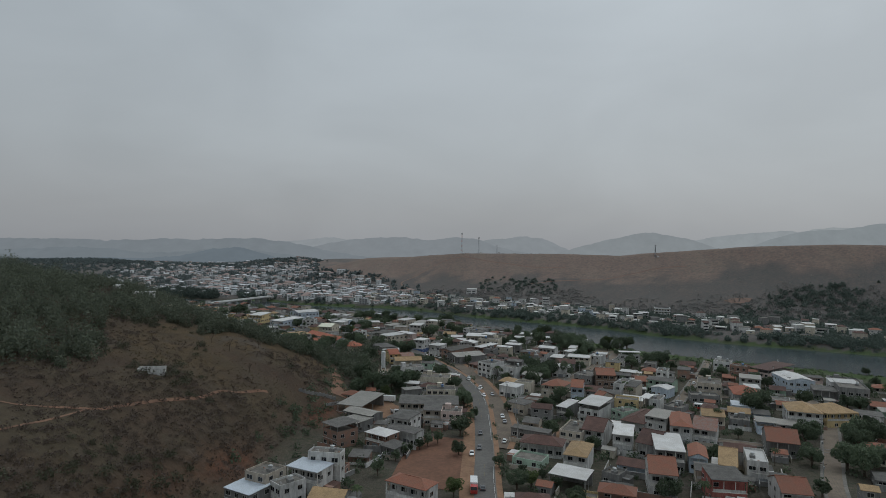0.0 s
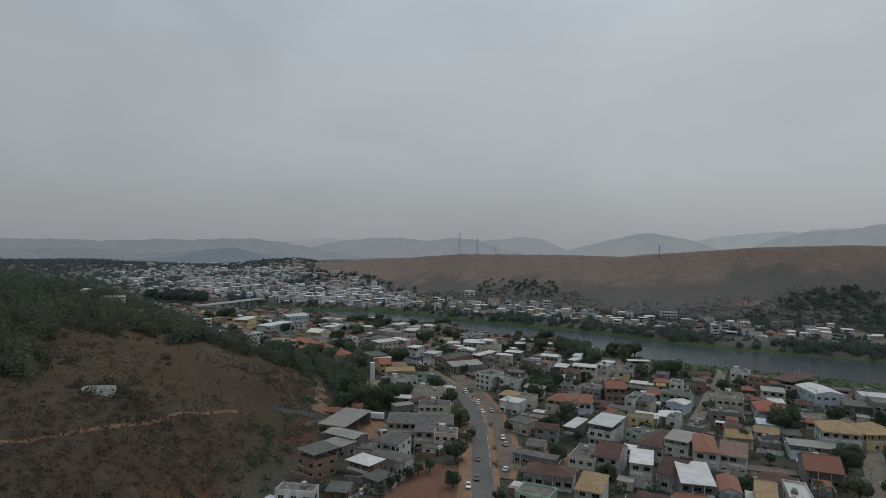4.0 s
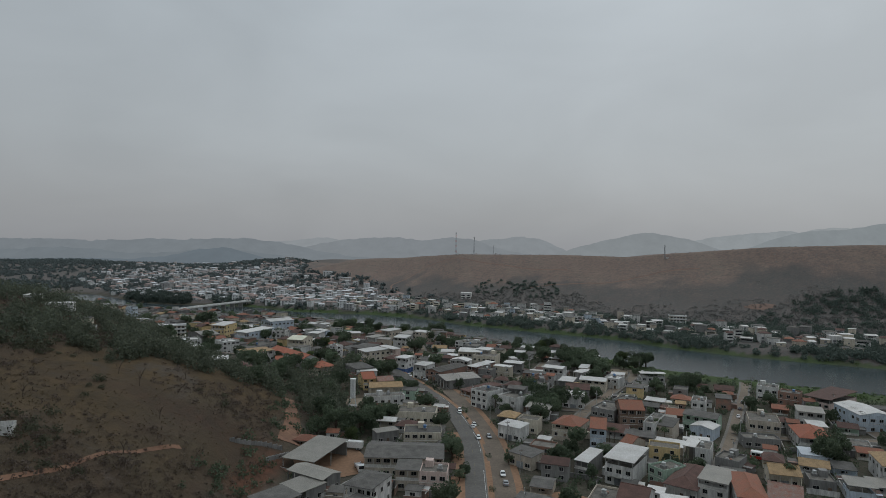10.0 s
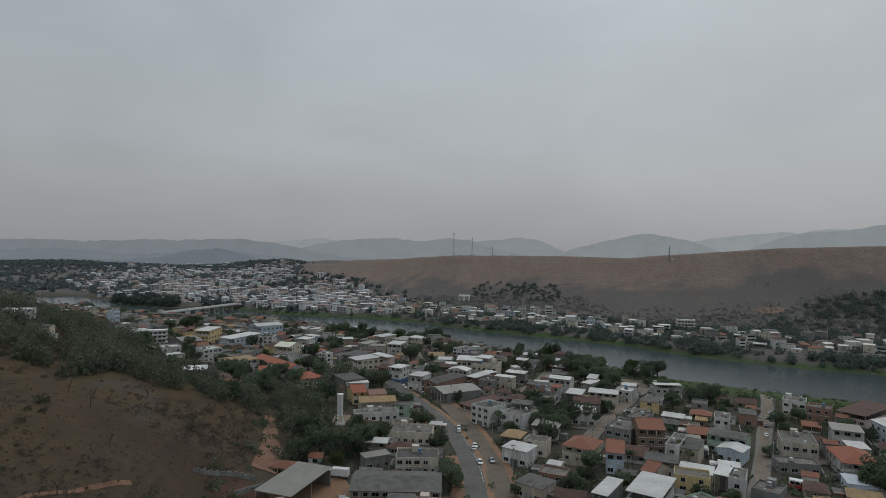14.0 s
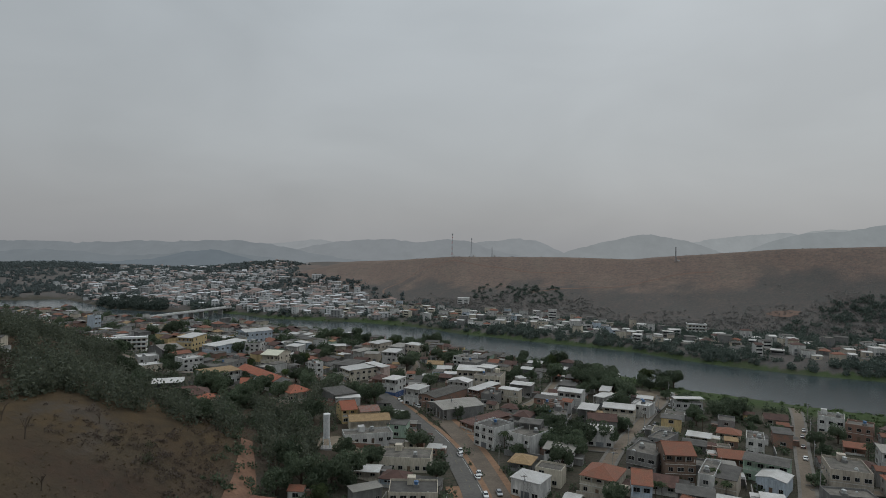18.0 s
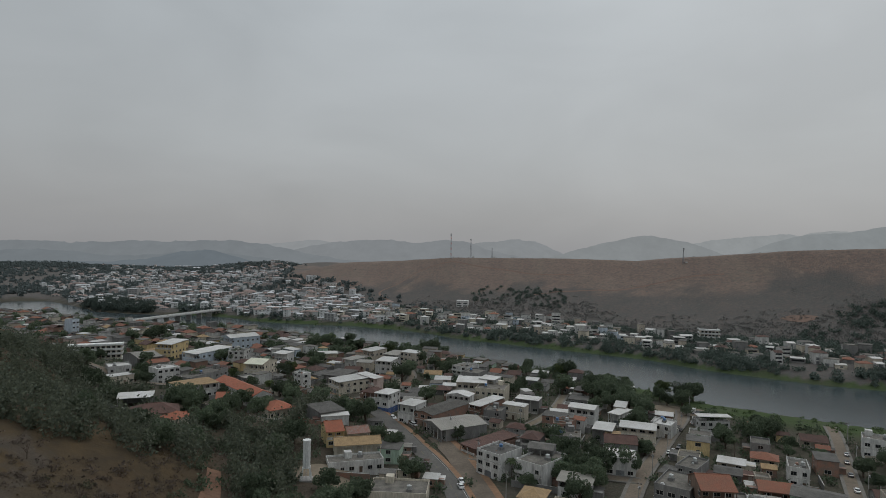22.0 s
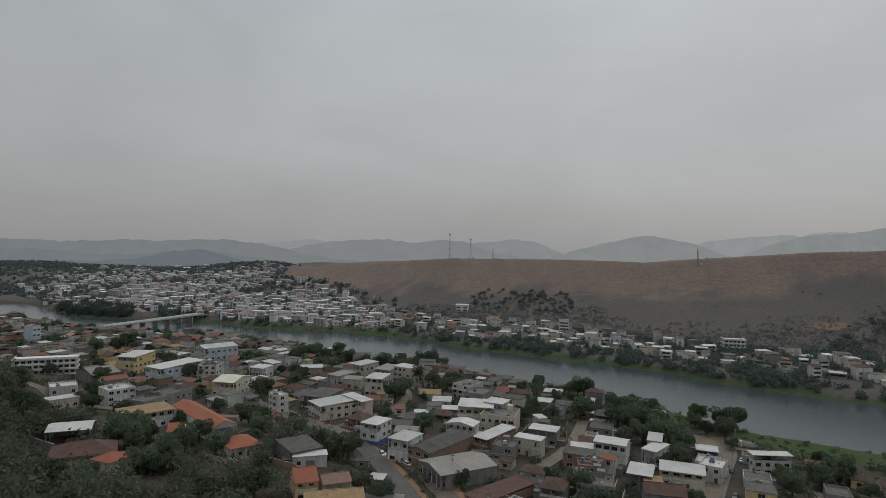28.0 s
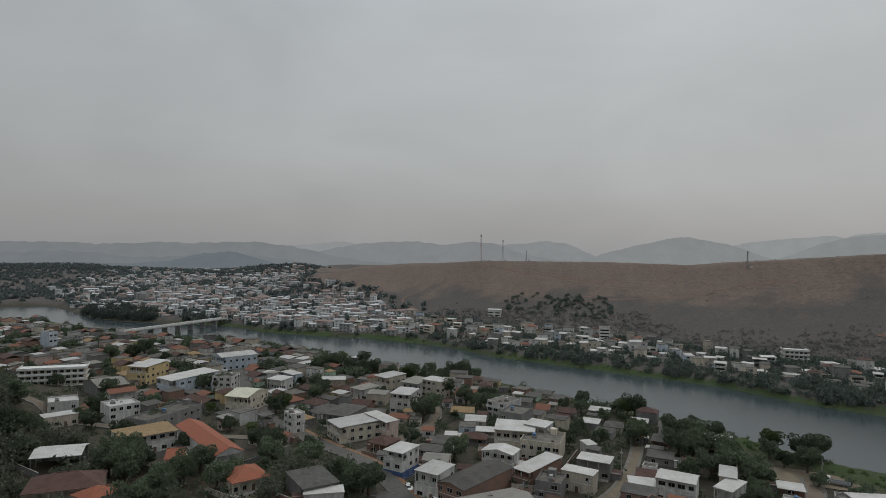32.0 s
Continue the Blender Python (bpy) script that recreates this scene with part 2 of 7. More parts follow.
# distant walls and roofs: haze put into the colours as paler, greyer copies
HAZED_WALLS = {"white": surface("far_plaster_white", (0.60, 0.60, 0.59), vary=0.1), "cream": surface("far_plaster_cream", (0.50, 0.46, 0.42), vary=0.1), "pink": surface("far_plaster_pink", (0.42, 0.36, 0.335), vary=0.1), "grey": surface("far_render", (0.34, 0.335, 0.325), vary=0.1)}
HAZED_ROOFS = {"metal_white": surface("far_white_roof", (0.54, 0.55, 0.56), rough=0.5), "clay": surface("far_tile_roof", (0.28, 0.205, 0.18), rough=0.9), "fibro": surface("far_grey_roof", (0.33, 0.335, 0.335), rough=0.9)}
M_TUFT = foliage("dry_tufts", (0.078, 0.058, 0.035), (0.112, 0.082, 0.046))
# window glass lifted to grey, so its colour carries the distance haze
M_HAZED_GLASS = surface("far_window_glass", (0.115, 0.120, 0.125), rough=0.3, bump=0.0)
M_REED = foliage("bank_reeds", (0.050, 0.080, 0.032), (0.082, 0.112, 0.044))


# ---------------------------------------------------------------- mesh helpers
class Build:
    """Gathers corners and faces of one mesh."""

    def __init__(self):
        self.v, self.f = [], []

    def poly(self, *pts):
        k = len(self.v)
        self.v.extend(pts)
        self.f.append(tuple(range(k, k + len(pts))))
        return self

    def box(self, x0, x1, y0, y1, z0, z1):
        k = len(self.v)
        self.v.extend([(x0, y0, z0), (x1, y0, z0), (x1, y1, z0), (x0, y1, z0), (x0, y0, z1), (x1, y0, z1), (x1, y1, z1), (x0, y1, z1)])
        self.f.extend([(k + 3, k + 2, k + 1, k), (k + 4, k + 5, k + 6, k + 7), (k, k + 1, k + 5, k + 4), (k + 1, k + 2, k + 6, k + 5),
                       (k + 2, k + 3, k + 7, k + 6), (k + 3, k, k + 4, k + 7)])
        return self

    def solid(self, low, high):
        """A closed body between two rings of corners."""
        k, n = len(self.v), len(low)
        self.v.extend(low)
        self.v.extend(high)
        self.f.append(tuple(k + n - 1 - i for i in range(n)))
        self.f.append(tuple(k + n + i for i in range(n)))
        self.f.extend((k + i, k + (i + 1) % n, k + n + (i + 1) % n, k + n + i) for i in range(n))
        return self

    def tube(self, a, b, r0, r1, sides=6):
        a, b = Vector(a), Vector(b)
        d = (b - a).normalized()
        s = d.orthogonal().normalized()
        t = d.cross(s)
        ring = [(math.cos(2 * math.pi * i / sides), math.sin(2 * math.pi * i / sides)) for i in range(sides)]
        return self.solid([tuple(a + r0 * (c * s + q * t)) for c, q in ring], [tuple(b + r1 * (c * s + q * t)) for c, q in ring])

    def mesh(self, name, material):
        me = bpy.data.meshes.new(name)
        me.from_pydata(self.v, [], self.f)
        me.materials.append(material)
        me.update()
        return me


def part(name, shape, material, parent, label="", at=None):
    """ONE mesh object under a thing or under a part."""
    me = shape.mesh(name, material) if isinstance(shape, Build) else shape
    ob = new(name, me)
    ob.parent = parent
    if at is not None:
        ob.matrix_basis = at
    if label:
        ob["label"] = label
    return ob


def thing(name, label, category, group="", kind="", at=None):
    ob = new(name)
    ob.empty_display_size = 0.5
    if at is not None:
        ob.matrix_basis = at
    return tagged(ob, label, category, group, kind)


def sheet_object(name, verts, faces, material, label, category, kind="structure"):
    me = bpy.data.meshes.new(name)
    me.from_pydata(verts, [], faces)
    me.materials.append(material)
    me.update()
    return tagged(new(name, me), label, category, "", kind)


# ---------------------------------------------------------------- the lie of the land
def smooth(v):
    v = np.clip(v, 0.0, 1.0)
    return v * v * (3 - 2 * v)


def rough_noise(x, y, size, seed=0):
    """Value noise over the plan, about -1 to 1."""
    x, y = np.asarray(x, float) / size + seed * 17.3, np.asarray(y, float) / size - seed * 9.1
    i, j = np.floor(x), np.floor(y)
    u, v = smooth(x - i), smooth(y - j)

    def corner(a, b):
        s = np.sin(a * 127.1 + b * 311.7 + seed * 74.7) * 43758.5453
        return 2 * (s - np.floor(s)) - 1

    low = corner(i, j) * (1 - u) + corner(i + 1, j) * u
    high = corner(i, j + 1) * (1 - u) + corner(i + 1, j + 1) * u
    return low * (1 - v) + high * v


NEAR_BANK = ([-2500, -700, -520, -460, -400, -330, -246, -188, -125, -45, 17, 68, 109, 135, 154, 195, 217, 290, 420, 700, 1500],
             [1060, 935, 924, 902, 872, 838, 806, 797, 764, 696, 661, 614, 575, 543, 518, 488, 472, 432, 392, 310, 60])
FAR_BANK = ([-2500, -760, -640, -580, -540, -470, -440, -370, -300, -250, -213, -90, -32, 44, 108, 179, 215, 265, 337, 420, 700, 1500],
            [1160, 1035, 1048, 1085, 1045, 985, 948, 930, 932, 914, 881, 852, 826, 755, 716, 670, 626, 586, 549, 505, 410, 140])
RIDGE_Y = ([-400, -187, -39, 26, 199, 285, 377, 436, 518, 700, 1500], [1350, 1300, 1200, 1136, 1050, 980, 920, 870, 810, 700, 420])
RIDGE_Z = ([-420, -300, -187, -39, 26, 199, 285, 318, 377, 436, 518, 620, 900, 1500], [0, 18, 45, 65, 71, 74, 73, 78, 84, 91, 95, 94, 105, 90])
WATER = -6.0


def near_bank(x):
    return np.interp(x, *NEAR_BANK) + 3.0 * rough_noise(x, 0 * x, 22, 3)


def far_bank(x):
    return np.interp(x, *FAR_BANK) + 4.0 * rough_noise(x, 0 * x, 30, 4)


def height(x, y):
    x, y = np.asarray(x, float), np.asarray(y, float)
    # spur on the near side
    shift = np.interp(y, [100, 190, 250, 300, 360], [-34, -24, -12, 0, -6])
    shift = shift * smooth((x + 115) / 60)
    flank = np.interp(x - shift, [-700, -400, -300, -260, -200, -150, -106, -78, -62, -45], [50, 59, 58.5, 55, 48.5, 39, 28.5, 18, 8, 0])
    from_y = np.interp(x, [-400, -260, -215, -200, -170, -150, -100], [395, 388, 366, 352, 318, 345, 332])
    reach = np.interp(x, [-260, -185, -150, -130], [240, 250, 120, 98])
    spur = flank * (1 - smooth((y - from_y) / reach)) * (1 + 0.05 * rough_noise(x, y, 26, 1)) + np.clip(flank / 8, 0, 1) * 1.2 * rough_noise(x, y, 11, 2) * (y < from_y + 40)
    # river trough
    nb, fb = near_bank(x), far_bank(x)
    inside = np.minimum(y - nb, fb - y)
    bank = np.where(inside > 0, WATER - np.minimum(3.0, 0.4 * inside), WATER * (1 - smooth(-inside / 20)))
    # long hill beyond the river
    foot = fb + 95 + 25 * rough_noise(x, 0 * x, 120, 5)
    ridge, top = np.interp(x, *RIDGE_Y), np.interp(x, *RIDGE_Z)
    u = (y - foot) / np.maximum(ridge - foot, 60)
    gully = 1 + 0.10 * rough_noise(x, y * 0.35, 45, 6) * smooth(1.25 - u)
    hill = top * np.where(u < 1, smooth(u * 0.5) * 2.0 * gully, 1 - 0.75 * smooth((u - 1.02) / 2.2))
    hill = np.minimum(hill, top * 1.0)
    # plain that climbs behind the far town
    rise = 10 * smooth((y - 1400) / 700) * (1 + 0.5 * rough_noise(x, y, 260, 7)) + 10 * smooth((y - 1150) / 250) * smooth((330 - np.abs(x + 330)) / 200)
    # the town's quarter on a knoll
    rise = rise + 13 * np.exp(-(((x + 560) / 190) ** 2) - ((y - 2010) / 230) ** 2)
    # terrace at the spur's foot
    shelf = 4.5 * smooth((-15 - x) / 25) * smooth((y - 325) / 25) * (1 - smooth((y - 440 + 0.35 * x) / 40)) * (x > -420)
    spur = np.maximum(spur, shelf)
    apron = 5.5 * smooth((y - fb - 18) / 85) * smooth((x + 150) / 60) * (y > fb)
    return spur + bank + np.maximum(np.where(u > 0, hill, 0), apron) + rise + 0.25 * rough_noise(x, y, 14, 8)


def ground_z(x, y):
    return float(height(x, y))


def sheet_z(x, y):
    """The height of the ground sheet between its corners."""
    i, j = int(np.searchsorted(gx, x)) - 1, int(np.searchsorted(gy, y)) - 1
    u, v = (x - gx[i]) / (gx[i + 1] - gx[i]), (y - gy[j]) / (gy[j + 1] - gy[j])
    return float((Z[j, i] * (1 - u) + Z[j, i + 1] * u) * (1 - v) + (Z[j + 1, i] * (1 - u) + Z[j + 1, i + 1] * u) * v)


def spaced(a, b, step, reach, ratio=1.12):
    mid = list(np.arange(a, b + 0.1, step))
    d, lo, hi = step, [], []
    p = a
    while p > -reach:
        d *= ratio
        p -= d
        lo.append(p)
    p, d = b, step
    while p < reach:
        d *= ratio
        p += d
        hi.append(p)
    return np.array(lo[::-1] + mid + hi)


gx = spaced(-430, 620, 5.0, 4200)
gy = np.array([v for v in np.concatenate([spaced(80, 960, 5.0, 960), np.arange(968, 1500, 9.0), 1500 * 1.035 ** np.arange(0, 34)]) if v > -1200])
X, Y = np.meshgrid(gx, gy)
Z = height(X, Y)
nx, ny = len(gx), len(gy)
verts = np.stack([X.ravel(), Y.ravel(), Z.ravel()], 1)
idx = np.arange(nx * ny).reshape(ny, nx)
faces = np.stack([idx[:-1, :-1].ravel(), idx[:-1, 1:].ravel(), idx[1:, 1:].ravel(), idx[1:, :-1].ravel()], 1)
ground_mesh = bpy.data.meshes.new("ground")
ground_mesh.from_pydata(verts.tolist(), [], faces.tolist())
ground_mesh.polygons.foreach_set("use_smooth", [True] * len(ground_mesh.polygons))
# what grows where: red = dry grass, green = green verge, blue = bare red earth
vx, vy = X.ravel(), Y.ravel()
foot_line = far_bank(vx) + 95
dry = np.clip(smooth((vy - foot_line) / 60) + smooth(Z.ravel() / 8) * (vy < 460), 0, 1)
wide_v = 13 + 13 * smooth((vx - 95) / 40)
verge = np.clip(1.6 - 1.6 * np.abs(vy - near_bank(vx) + wide_v) / (wide_v + 5), 0, 1) + np.clip(1.7 - 1.7 * np.abs(vy - far_bank(vx) - 34) / 66, 0, 1) * smooth(1.0 + 0.7 * rough_noise(vx, vy, 28, 71)) * (vx > -330)
flank_x = vx - np.interp(vy, [100, 190, 250, 300, 360], [-34, -24, -12, 0, -6])
earth = np.clip(1 - np.abs(flank_x + 52) / 9, 0, 1) * (vy < 300) * (vy > 120) * smooth(0.6 + rough_noise(vx, vy, 16, 9))
layer = ground_mesh.color_attributes.new("cover", "FLOAT_COLOR", "POINT")
# dry grass of the far hill, where haze is put into the colour
hazed_pasture = smooth((vy - foot_line + 20) / 90) * (vy > 460)
cover = np.stack([dry, np.clip(verge, 0, 1), earth, hazed_pasture], 1)
layer.data.foreach_set("color", cover.ravel())
limit = np.interp(vx, [-200, 100, 230, 320, 420, 700], [10, 20, 24, 30, 48, 60]) + 9 * rough_noise(vx, vy, 45, 44) + 5 * rough_noise(vx, vy, 17, 45)
woodland = (1 - smooth((Z.ravel() - limit - 2) / 24)) * (vy > far_bank(vx) + 10)
shade = ground_mesh.attributes.new("woodland", "FLOAT", "POINT")
shade.data.foreach_set("value", woodland)
# straw-coloured grass on the nose of the spur
nose = smooth((Z.ravel() - 6) / 6) * smooth((vy - 238 - 0.25 * (vx + 90)) / 30) * (vy < 420) * (1 - smooth((Z.ravel() - 36) / 5)) * smooth(0.75 + 0.8 * rough_noise(vx, vy, 24, 72))
straw = ground_mesh.attributes.new("straw", "FLOAT", "POINT")
straw.data.foreach_set("value", nose)


def ground_material():
    m = bpy.data.materials.new("ground_cover")
    m.use_nodes = True
    n, l = m.node_tree.nodes, m.node_tree.links
    b = n["Principled BSDF"]
    b.inputs["Roughness"].default_value = 1.0
    b.inputs["Specular IOR Level"].default_value = 0.1
    tc = n.new("ShaderNodeTexCoord")
    at = n.new("ShaderNodeAttribute")
    at.attribute_name = "cover"
    sep = n.new("ShaderNodeSeparateColor")
    l.new(at.outputs["Color"], sep.inputs[0])

    def noise_of(scale, detail=6, rough=0.6, squash=None):
        t = n.new("ShaderNodeTexNoise")
        t.inputs["Scale"].default_value, t.inputs["Detail"].default_value, t.inputs["Roughness"].default_value = scale, detail, rough
        if squash:
            mp = n.new("ShaderNodeMapping")
            mp.inputs["Scale"].default_value = squash
            l.new(tc.outputs["Object"], mp.inputs[0])
            l.new(mp.outputs[0], t.inputs["Vector"])
        else:
            l.new(tc.outputs["Object"], t.inputs["Vector"])
        r = n.new("ShaderNodeMapRange")
        r.inputs["From Min"].default_value, r.inputs["From Max"].default_value = 0.35, 0.65
        l.new(t.outputs["Fac"], r.inputs["Value"])
        return r.outputs[0]

    def blend(fac, a, c):
        x = n.new("ShaderNodeMix")
        x.data_type = "RGBA"
        if isinstance(fac, float):
            x.inputs["Factor"].default_value = fac
        else:
            l.new(fac, x.inputs["Factor"])
        for key, val in (("A", a), ("B", c)):
            if isinstance(val, tuple):
                x.inputs[key].default_value = (*val, 1)
            else:
                l.new(val, x.inputs[key])
        return x.outputs["Result"]

    yard = blend(noise_of(0.09), blend(noise_of(0.9), (0.084, 0.073, 0.058), (0.054, 0.050, 0.041)), blend(noise_of(0.5), (0.040, 0.050, 0.032), (0.098, 0.082, 0.063)))
    grass = blend(noise_of(0.022, 8, 0.68), blend(noise_of(0.16), (0.084, 0.057, 0.039), (0.061, 0.045, 0.033)), blend(noise_of(0.3), (0.046, 0.038, 0.030), (0.067, 0.043, 0.033)))
    tracks = blend(noise_of(0.05, 4, 0.5, (0.25, 1.0, 1.0)), grass, blend(noise_of(0.4), (0.080, 0.063, 0.042), (0.058, 0.048, 0.034)))
    # far hill grass, lifted and greyed in place of haze
    pale = blend(noise_of(0.011, 8, 0.66), blend(noise_of(0.10, 8, 0.7), (0.238, 0.158, 0.124), (0.111, 0.091, 0.082)), blend(noise_of(0.22, 6, 0.7), (0.169, 0.163, 0.119), (0.104, 0.098, 0.092)))
    paths = blend(noise_of(0.05, 6, 0.62, (0.30, 0.30, 7.0)), pale, blend(noise_of(0.4), (0.273, 0.198, 0.159), (0.148, 0.120, 0.109)))
    paths = blend(noise_of(0.028, 5, 0.6, (1.6, 0.35, 0.3)), paths, blend(noise_of(0.3), (0.098, 0.091, 0.084), (0.186, 0.124, 0.104)))
    paths = blend(noise_of(0.05, 5, 0.7, (0.45, 0.45, 14.0)), paths, blend(noise_of(0.25), (0.118, 0.098, 0.086), (0.205, 0.150, 0.122)))
    col = blend(sep.outputs["Red"], yard, blend(at.outputs["Alpha"], tracks, paths))
    col = blend(sep.outputs["Green"], col, blend(noise_of(0.3), (0.044, 0.066, 0.028), (0.064, 0.088, 0.038)))
    col = blend(sep.outputs["Blue"], col, blend(noise_of(0.4), (0.125, 0.058, 0.036), (0.085, 0.046, 0.032)))
    at3 = n.new("ShaderNodeAttribute")
    at3.attribute_name = "straw"
    col = blend(at3.outputs["Fac"], col, blend(noise_of(0.12, 8, 0.7), (0.090, 0.064, 0.037), (0.054, 0.043, 0.030)))
    at2 = n.new("ShaderNodeAttribute")
    at2.attribute_name = "woodland"
    ragged = n.new("ShaderNodeMath")
    ragged.operation = "MULTIPLY_ADD"
    l.new(noise_of(0.030, 9, 0.72), ragged.inputs[0])
    ragged.inputs[1].default_value = 0.75
    l.new(at2.outputs["Fac"], ragged.inputs[2])
    edge = n.new("ShaderNodeMapRange")
    edge.inputs["From Min"].default_value, edge.inputs["From Max"].default_value = 0.55, 1.15
    l.new(ragged.outputs[0], edge.inputs["Value"])
    col = blend(edge.outputs[0], col, blend(noise_of(0.06, 8, 0.7), blend(noise_of(0.5), (0.078, 0.079, 0.076), (0.110, 0.101, 0.092)), blend(noise_of(0.3), (0.134, 0.108, 0.096), (0.088, 0.086, 0.082))))
    l.new(col, b.inputs["Base Color"])
    bp = n.new("ShaderNodeBump")
    bp.inputs["Strength"].default_value, bp.inputs["Distance"].default_value = 0.6, 0.6
    l.new(noise_of(0.6, 8, 0.7), bp.inputs["Height"])
    l.new(bp.outputs[0], b.inputs["Normal"])
    return m


ground_mesh.materials.append(ground_material())
ground_mesh.update()
tagged(new("ground", ground_mesh), "dusty town ground, dry brown hillsides and green river banks", "ground", "", "structure")

# river
rx = np.arange(-1500, 1300, 20.0)
rv, rf = [], []
for i, x in enumerate(rx):
    rv += [(x, float(np.interp(x, *NEAR_BANK)) - 15, WATER), (x, float(np.interp(x, *FAR_BANK)) + 15, WATER)]
    if i:
        rf.append((2 * i - 2, 2 * i, 2 * i + 1, 2 * i - 1))
M_WATER = bpy.data.materials.new("river_water")
M_WATER.use_nodes = True
wn_, wl_ = M_WATER.node_tree.nodes, M_WATER.node_tree.links
wb = wn_["Principled BSDF"]
wb.inputs["Base Color"].default_value = (0.040, 0.054, 0.058, 1)
wb.inputs["Roughness"].default_value = 0.16
wb.inputs["IOR"].default_value = 1.33
w_t = wn_.new("ShaderNodeTexCoord")
w_m = wn_.new("ShaderNodeMapping")
w_m.inputs["Scale"].default_value = (0.35, 0.9, 1)
w_z = wn_.new("ShaderNodeTexNoise")
w_z.inputs["Scale"].default_value, w_z.inputs["Detail"].default_value = 0.5, 5
w_b = wn_.new("ShaderNodeBump")
w_b.inputs["Strength"].default_value, w_b.inputs["Distance"].default_value = 0.3, 0.2
wl_.new(w_t.outputs["Object"], w_m.inputs[0])
wl_.new(w_m.outputs[0], w_z.inputs["Vector"])
wl_.new(w_z.outputs["Fac"], w_b.inputs["Height"])
wl_.new(w_b.outputs[0], wb.inputs["Normal"])
sheet_object("water", rv, rf, M_WATER, "slow grey-green river between grassy banks", "river")


# far hills: a plain glowing backdrop, the haze put into its colour
def far_ridge(name, dist, knots_x, knots_z, col, seed, rough):
    ends = 0.9 * dist * 0.25
    knots_x, knots_z = (knots_x[0] - ends, *knots_x, knots_x[-1] + ends), (-30, *knots_z, -30)
    xs = np.arange(knots_x[0], knots_x[-1], 9.0)
    zs = np.interp(xs, knots_x, knots_z)
    zs = np.convolve(np.pad(zs, 7, "edge"), np.hanning(15) / np.hanning(15).sum(), "valid")
    zs = zs + rough * (rough_noise(xs, 0 * xs, 210, seed) + 0.5 * rough_noise(xs, 0 * xs, 85, seed + 1)) + 3.0 * rough_noise(xs, 0 * xs, 34, seed + 2) + 2.2 * np.maximum(0, rough_noise(xs, 0 * xs, 13, seed + 3)) ** 2 * 2
    v, f = [], []
    for i, (x, z) in enumerate(zip(xs, zs)):
        v += [(x, dist - 260, -40), (x, dist, float(max(z, -39))), (x, dist + 220, -40)]
        if i:
            k = 3 * i
            f += [(k - 3, k, k + 1, k - 2), (k - 2, k + 1, k + 2, k - 1)]
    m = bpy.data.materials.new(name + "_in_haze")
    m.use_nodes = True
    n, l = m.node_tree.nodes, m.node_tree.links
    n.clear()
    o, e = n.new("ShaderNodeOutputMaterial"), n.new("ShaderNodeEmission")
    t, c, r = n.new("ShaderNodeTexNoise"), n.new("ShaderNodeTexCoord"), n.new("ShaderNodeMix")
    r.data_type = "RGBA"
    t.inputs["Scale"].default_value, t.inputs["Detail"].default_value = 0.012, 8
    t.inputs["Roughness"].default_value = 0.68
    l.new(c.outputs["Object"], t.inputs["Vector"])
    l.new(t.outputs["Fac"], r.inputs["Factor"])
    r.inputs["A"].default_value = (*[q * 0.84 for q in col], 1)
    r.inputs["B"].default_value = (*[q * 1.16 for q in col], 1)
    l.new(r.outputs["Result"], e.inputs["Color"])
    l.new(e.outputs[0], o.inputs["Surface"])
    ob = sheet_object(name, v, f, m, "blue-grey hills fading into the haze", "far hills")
    return ob


# the farther layers glow mostly lighter, in place of thicker haze
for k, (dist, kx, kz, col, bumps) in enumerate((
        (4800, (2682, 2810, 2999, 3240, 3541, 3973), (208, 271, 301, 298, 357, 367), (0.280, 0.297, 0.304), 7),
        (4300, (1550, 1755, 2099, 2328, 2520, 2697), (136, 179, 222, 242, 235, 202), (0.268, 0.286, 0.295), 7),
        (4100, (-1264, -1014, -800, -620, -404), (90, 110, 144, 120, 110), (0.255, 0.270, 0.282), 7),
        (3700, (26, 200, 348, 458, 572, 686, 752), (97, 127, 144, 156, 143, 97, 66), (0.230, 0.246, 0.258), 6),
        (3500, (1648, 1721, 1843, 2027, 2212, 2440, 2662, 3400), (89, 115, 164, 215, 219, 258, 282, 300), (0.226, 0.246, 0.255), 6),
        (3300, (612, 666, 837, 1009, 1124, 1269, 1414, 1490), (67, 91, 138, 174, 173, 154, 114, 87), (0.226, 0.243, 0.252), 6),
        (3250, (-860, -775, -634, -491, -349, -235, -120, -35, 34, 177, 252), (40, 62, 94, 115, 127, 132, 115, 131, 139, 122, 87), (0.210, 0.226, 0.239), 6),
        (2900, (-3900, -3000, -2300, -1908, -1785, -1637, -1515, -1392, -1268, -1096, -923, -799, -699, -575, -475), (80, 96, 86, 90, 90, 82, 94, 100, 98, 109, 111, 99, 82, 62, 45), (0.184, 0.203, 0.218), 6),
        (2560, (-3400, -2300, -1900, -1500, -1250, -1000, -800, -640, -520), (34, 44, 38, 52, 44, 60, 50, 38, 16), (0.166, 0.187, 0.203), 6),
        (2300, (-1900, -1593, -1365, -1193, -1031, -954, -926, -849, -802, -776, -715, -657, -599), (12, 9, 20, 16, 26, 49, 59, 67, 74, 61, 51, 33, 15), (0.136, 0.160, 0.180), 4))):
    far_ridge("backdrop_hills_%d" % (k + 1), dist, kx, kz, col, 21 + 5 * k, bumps)


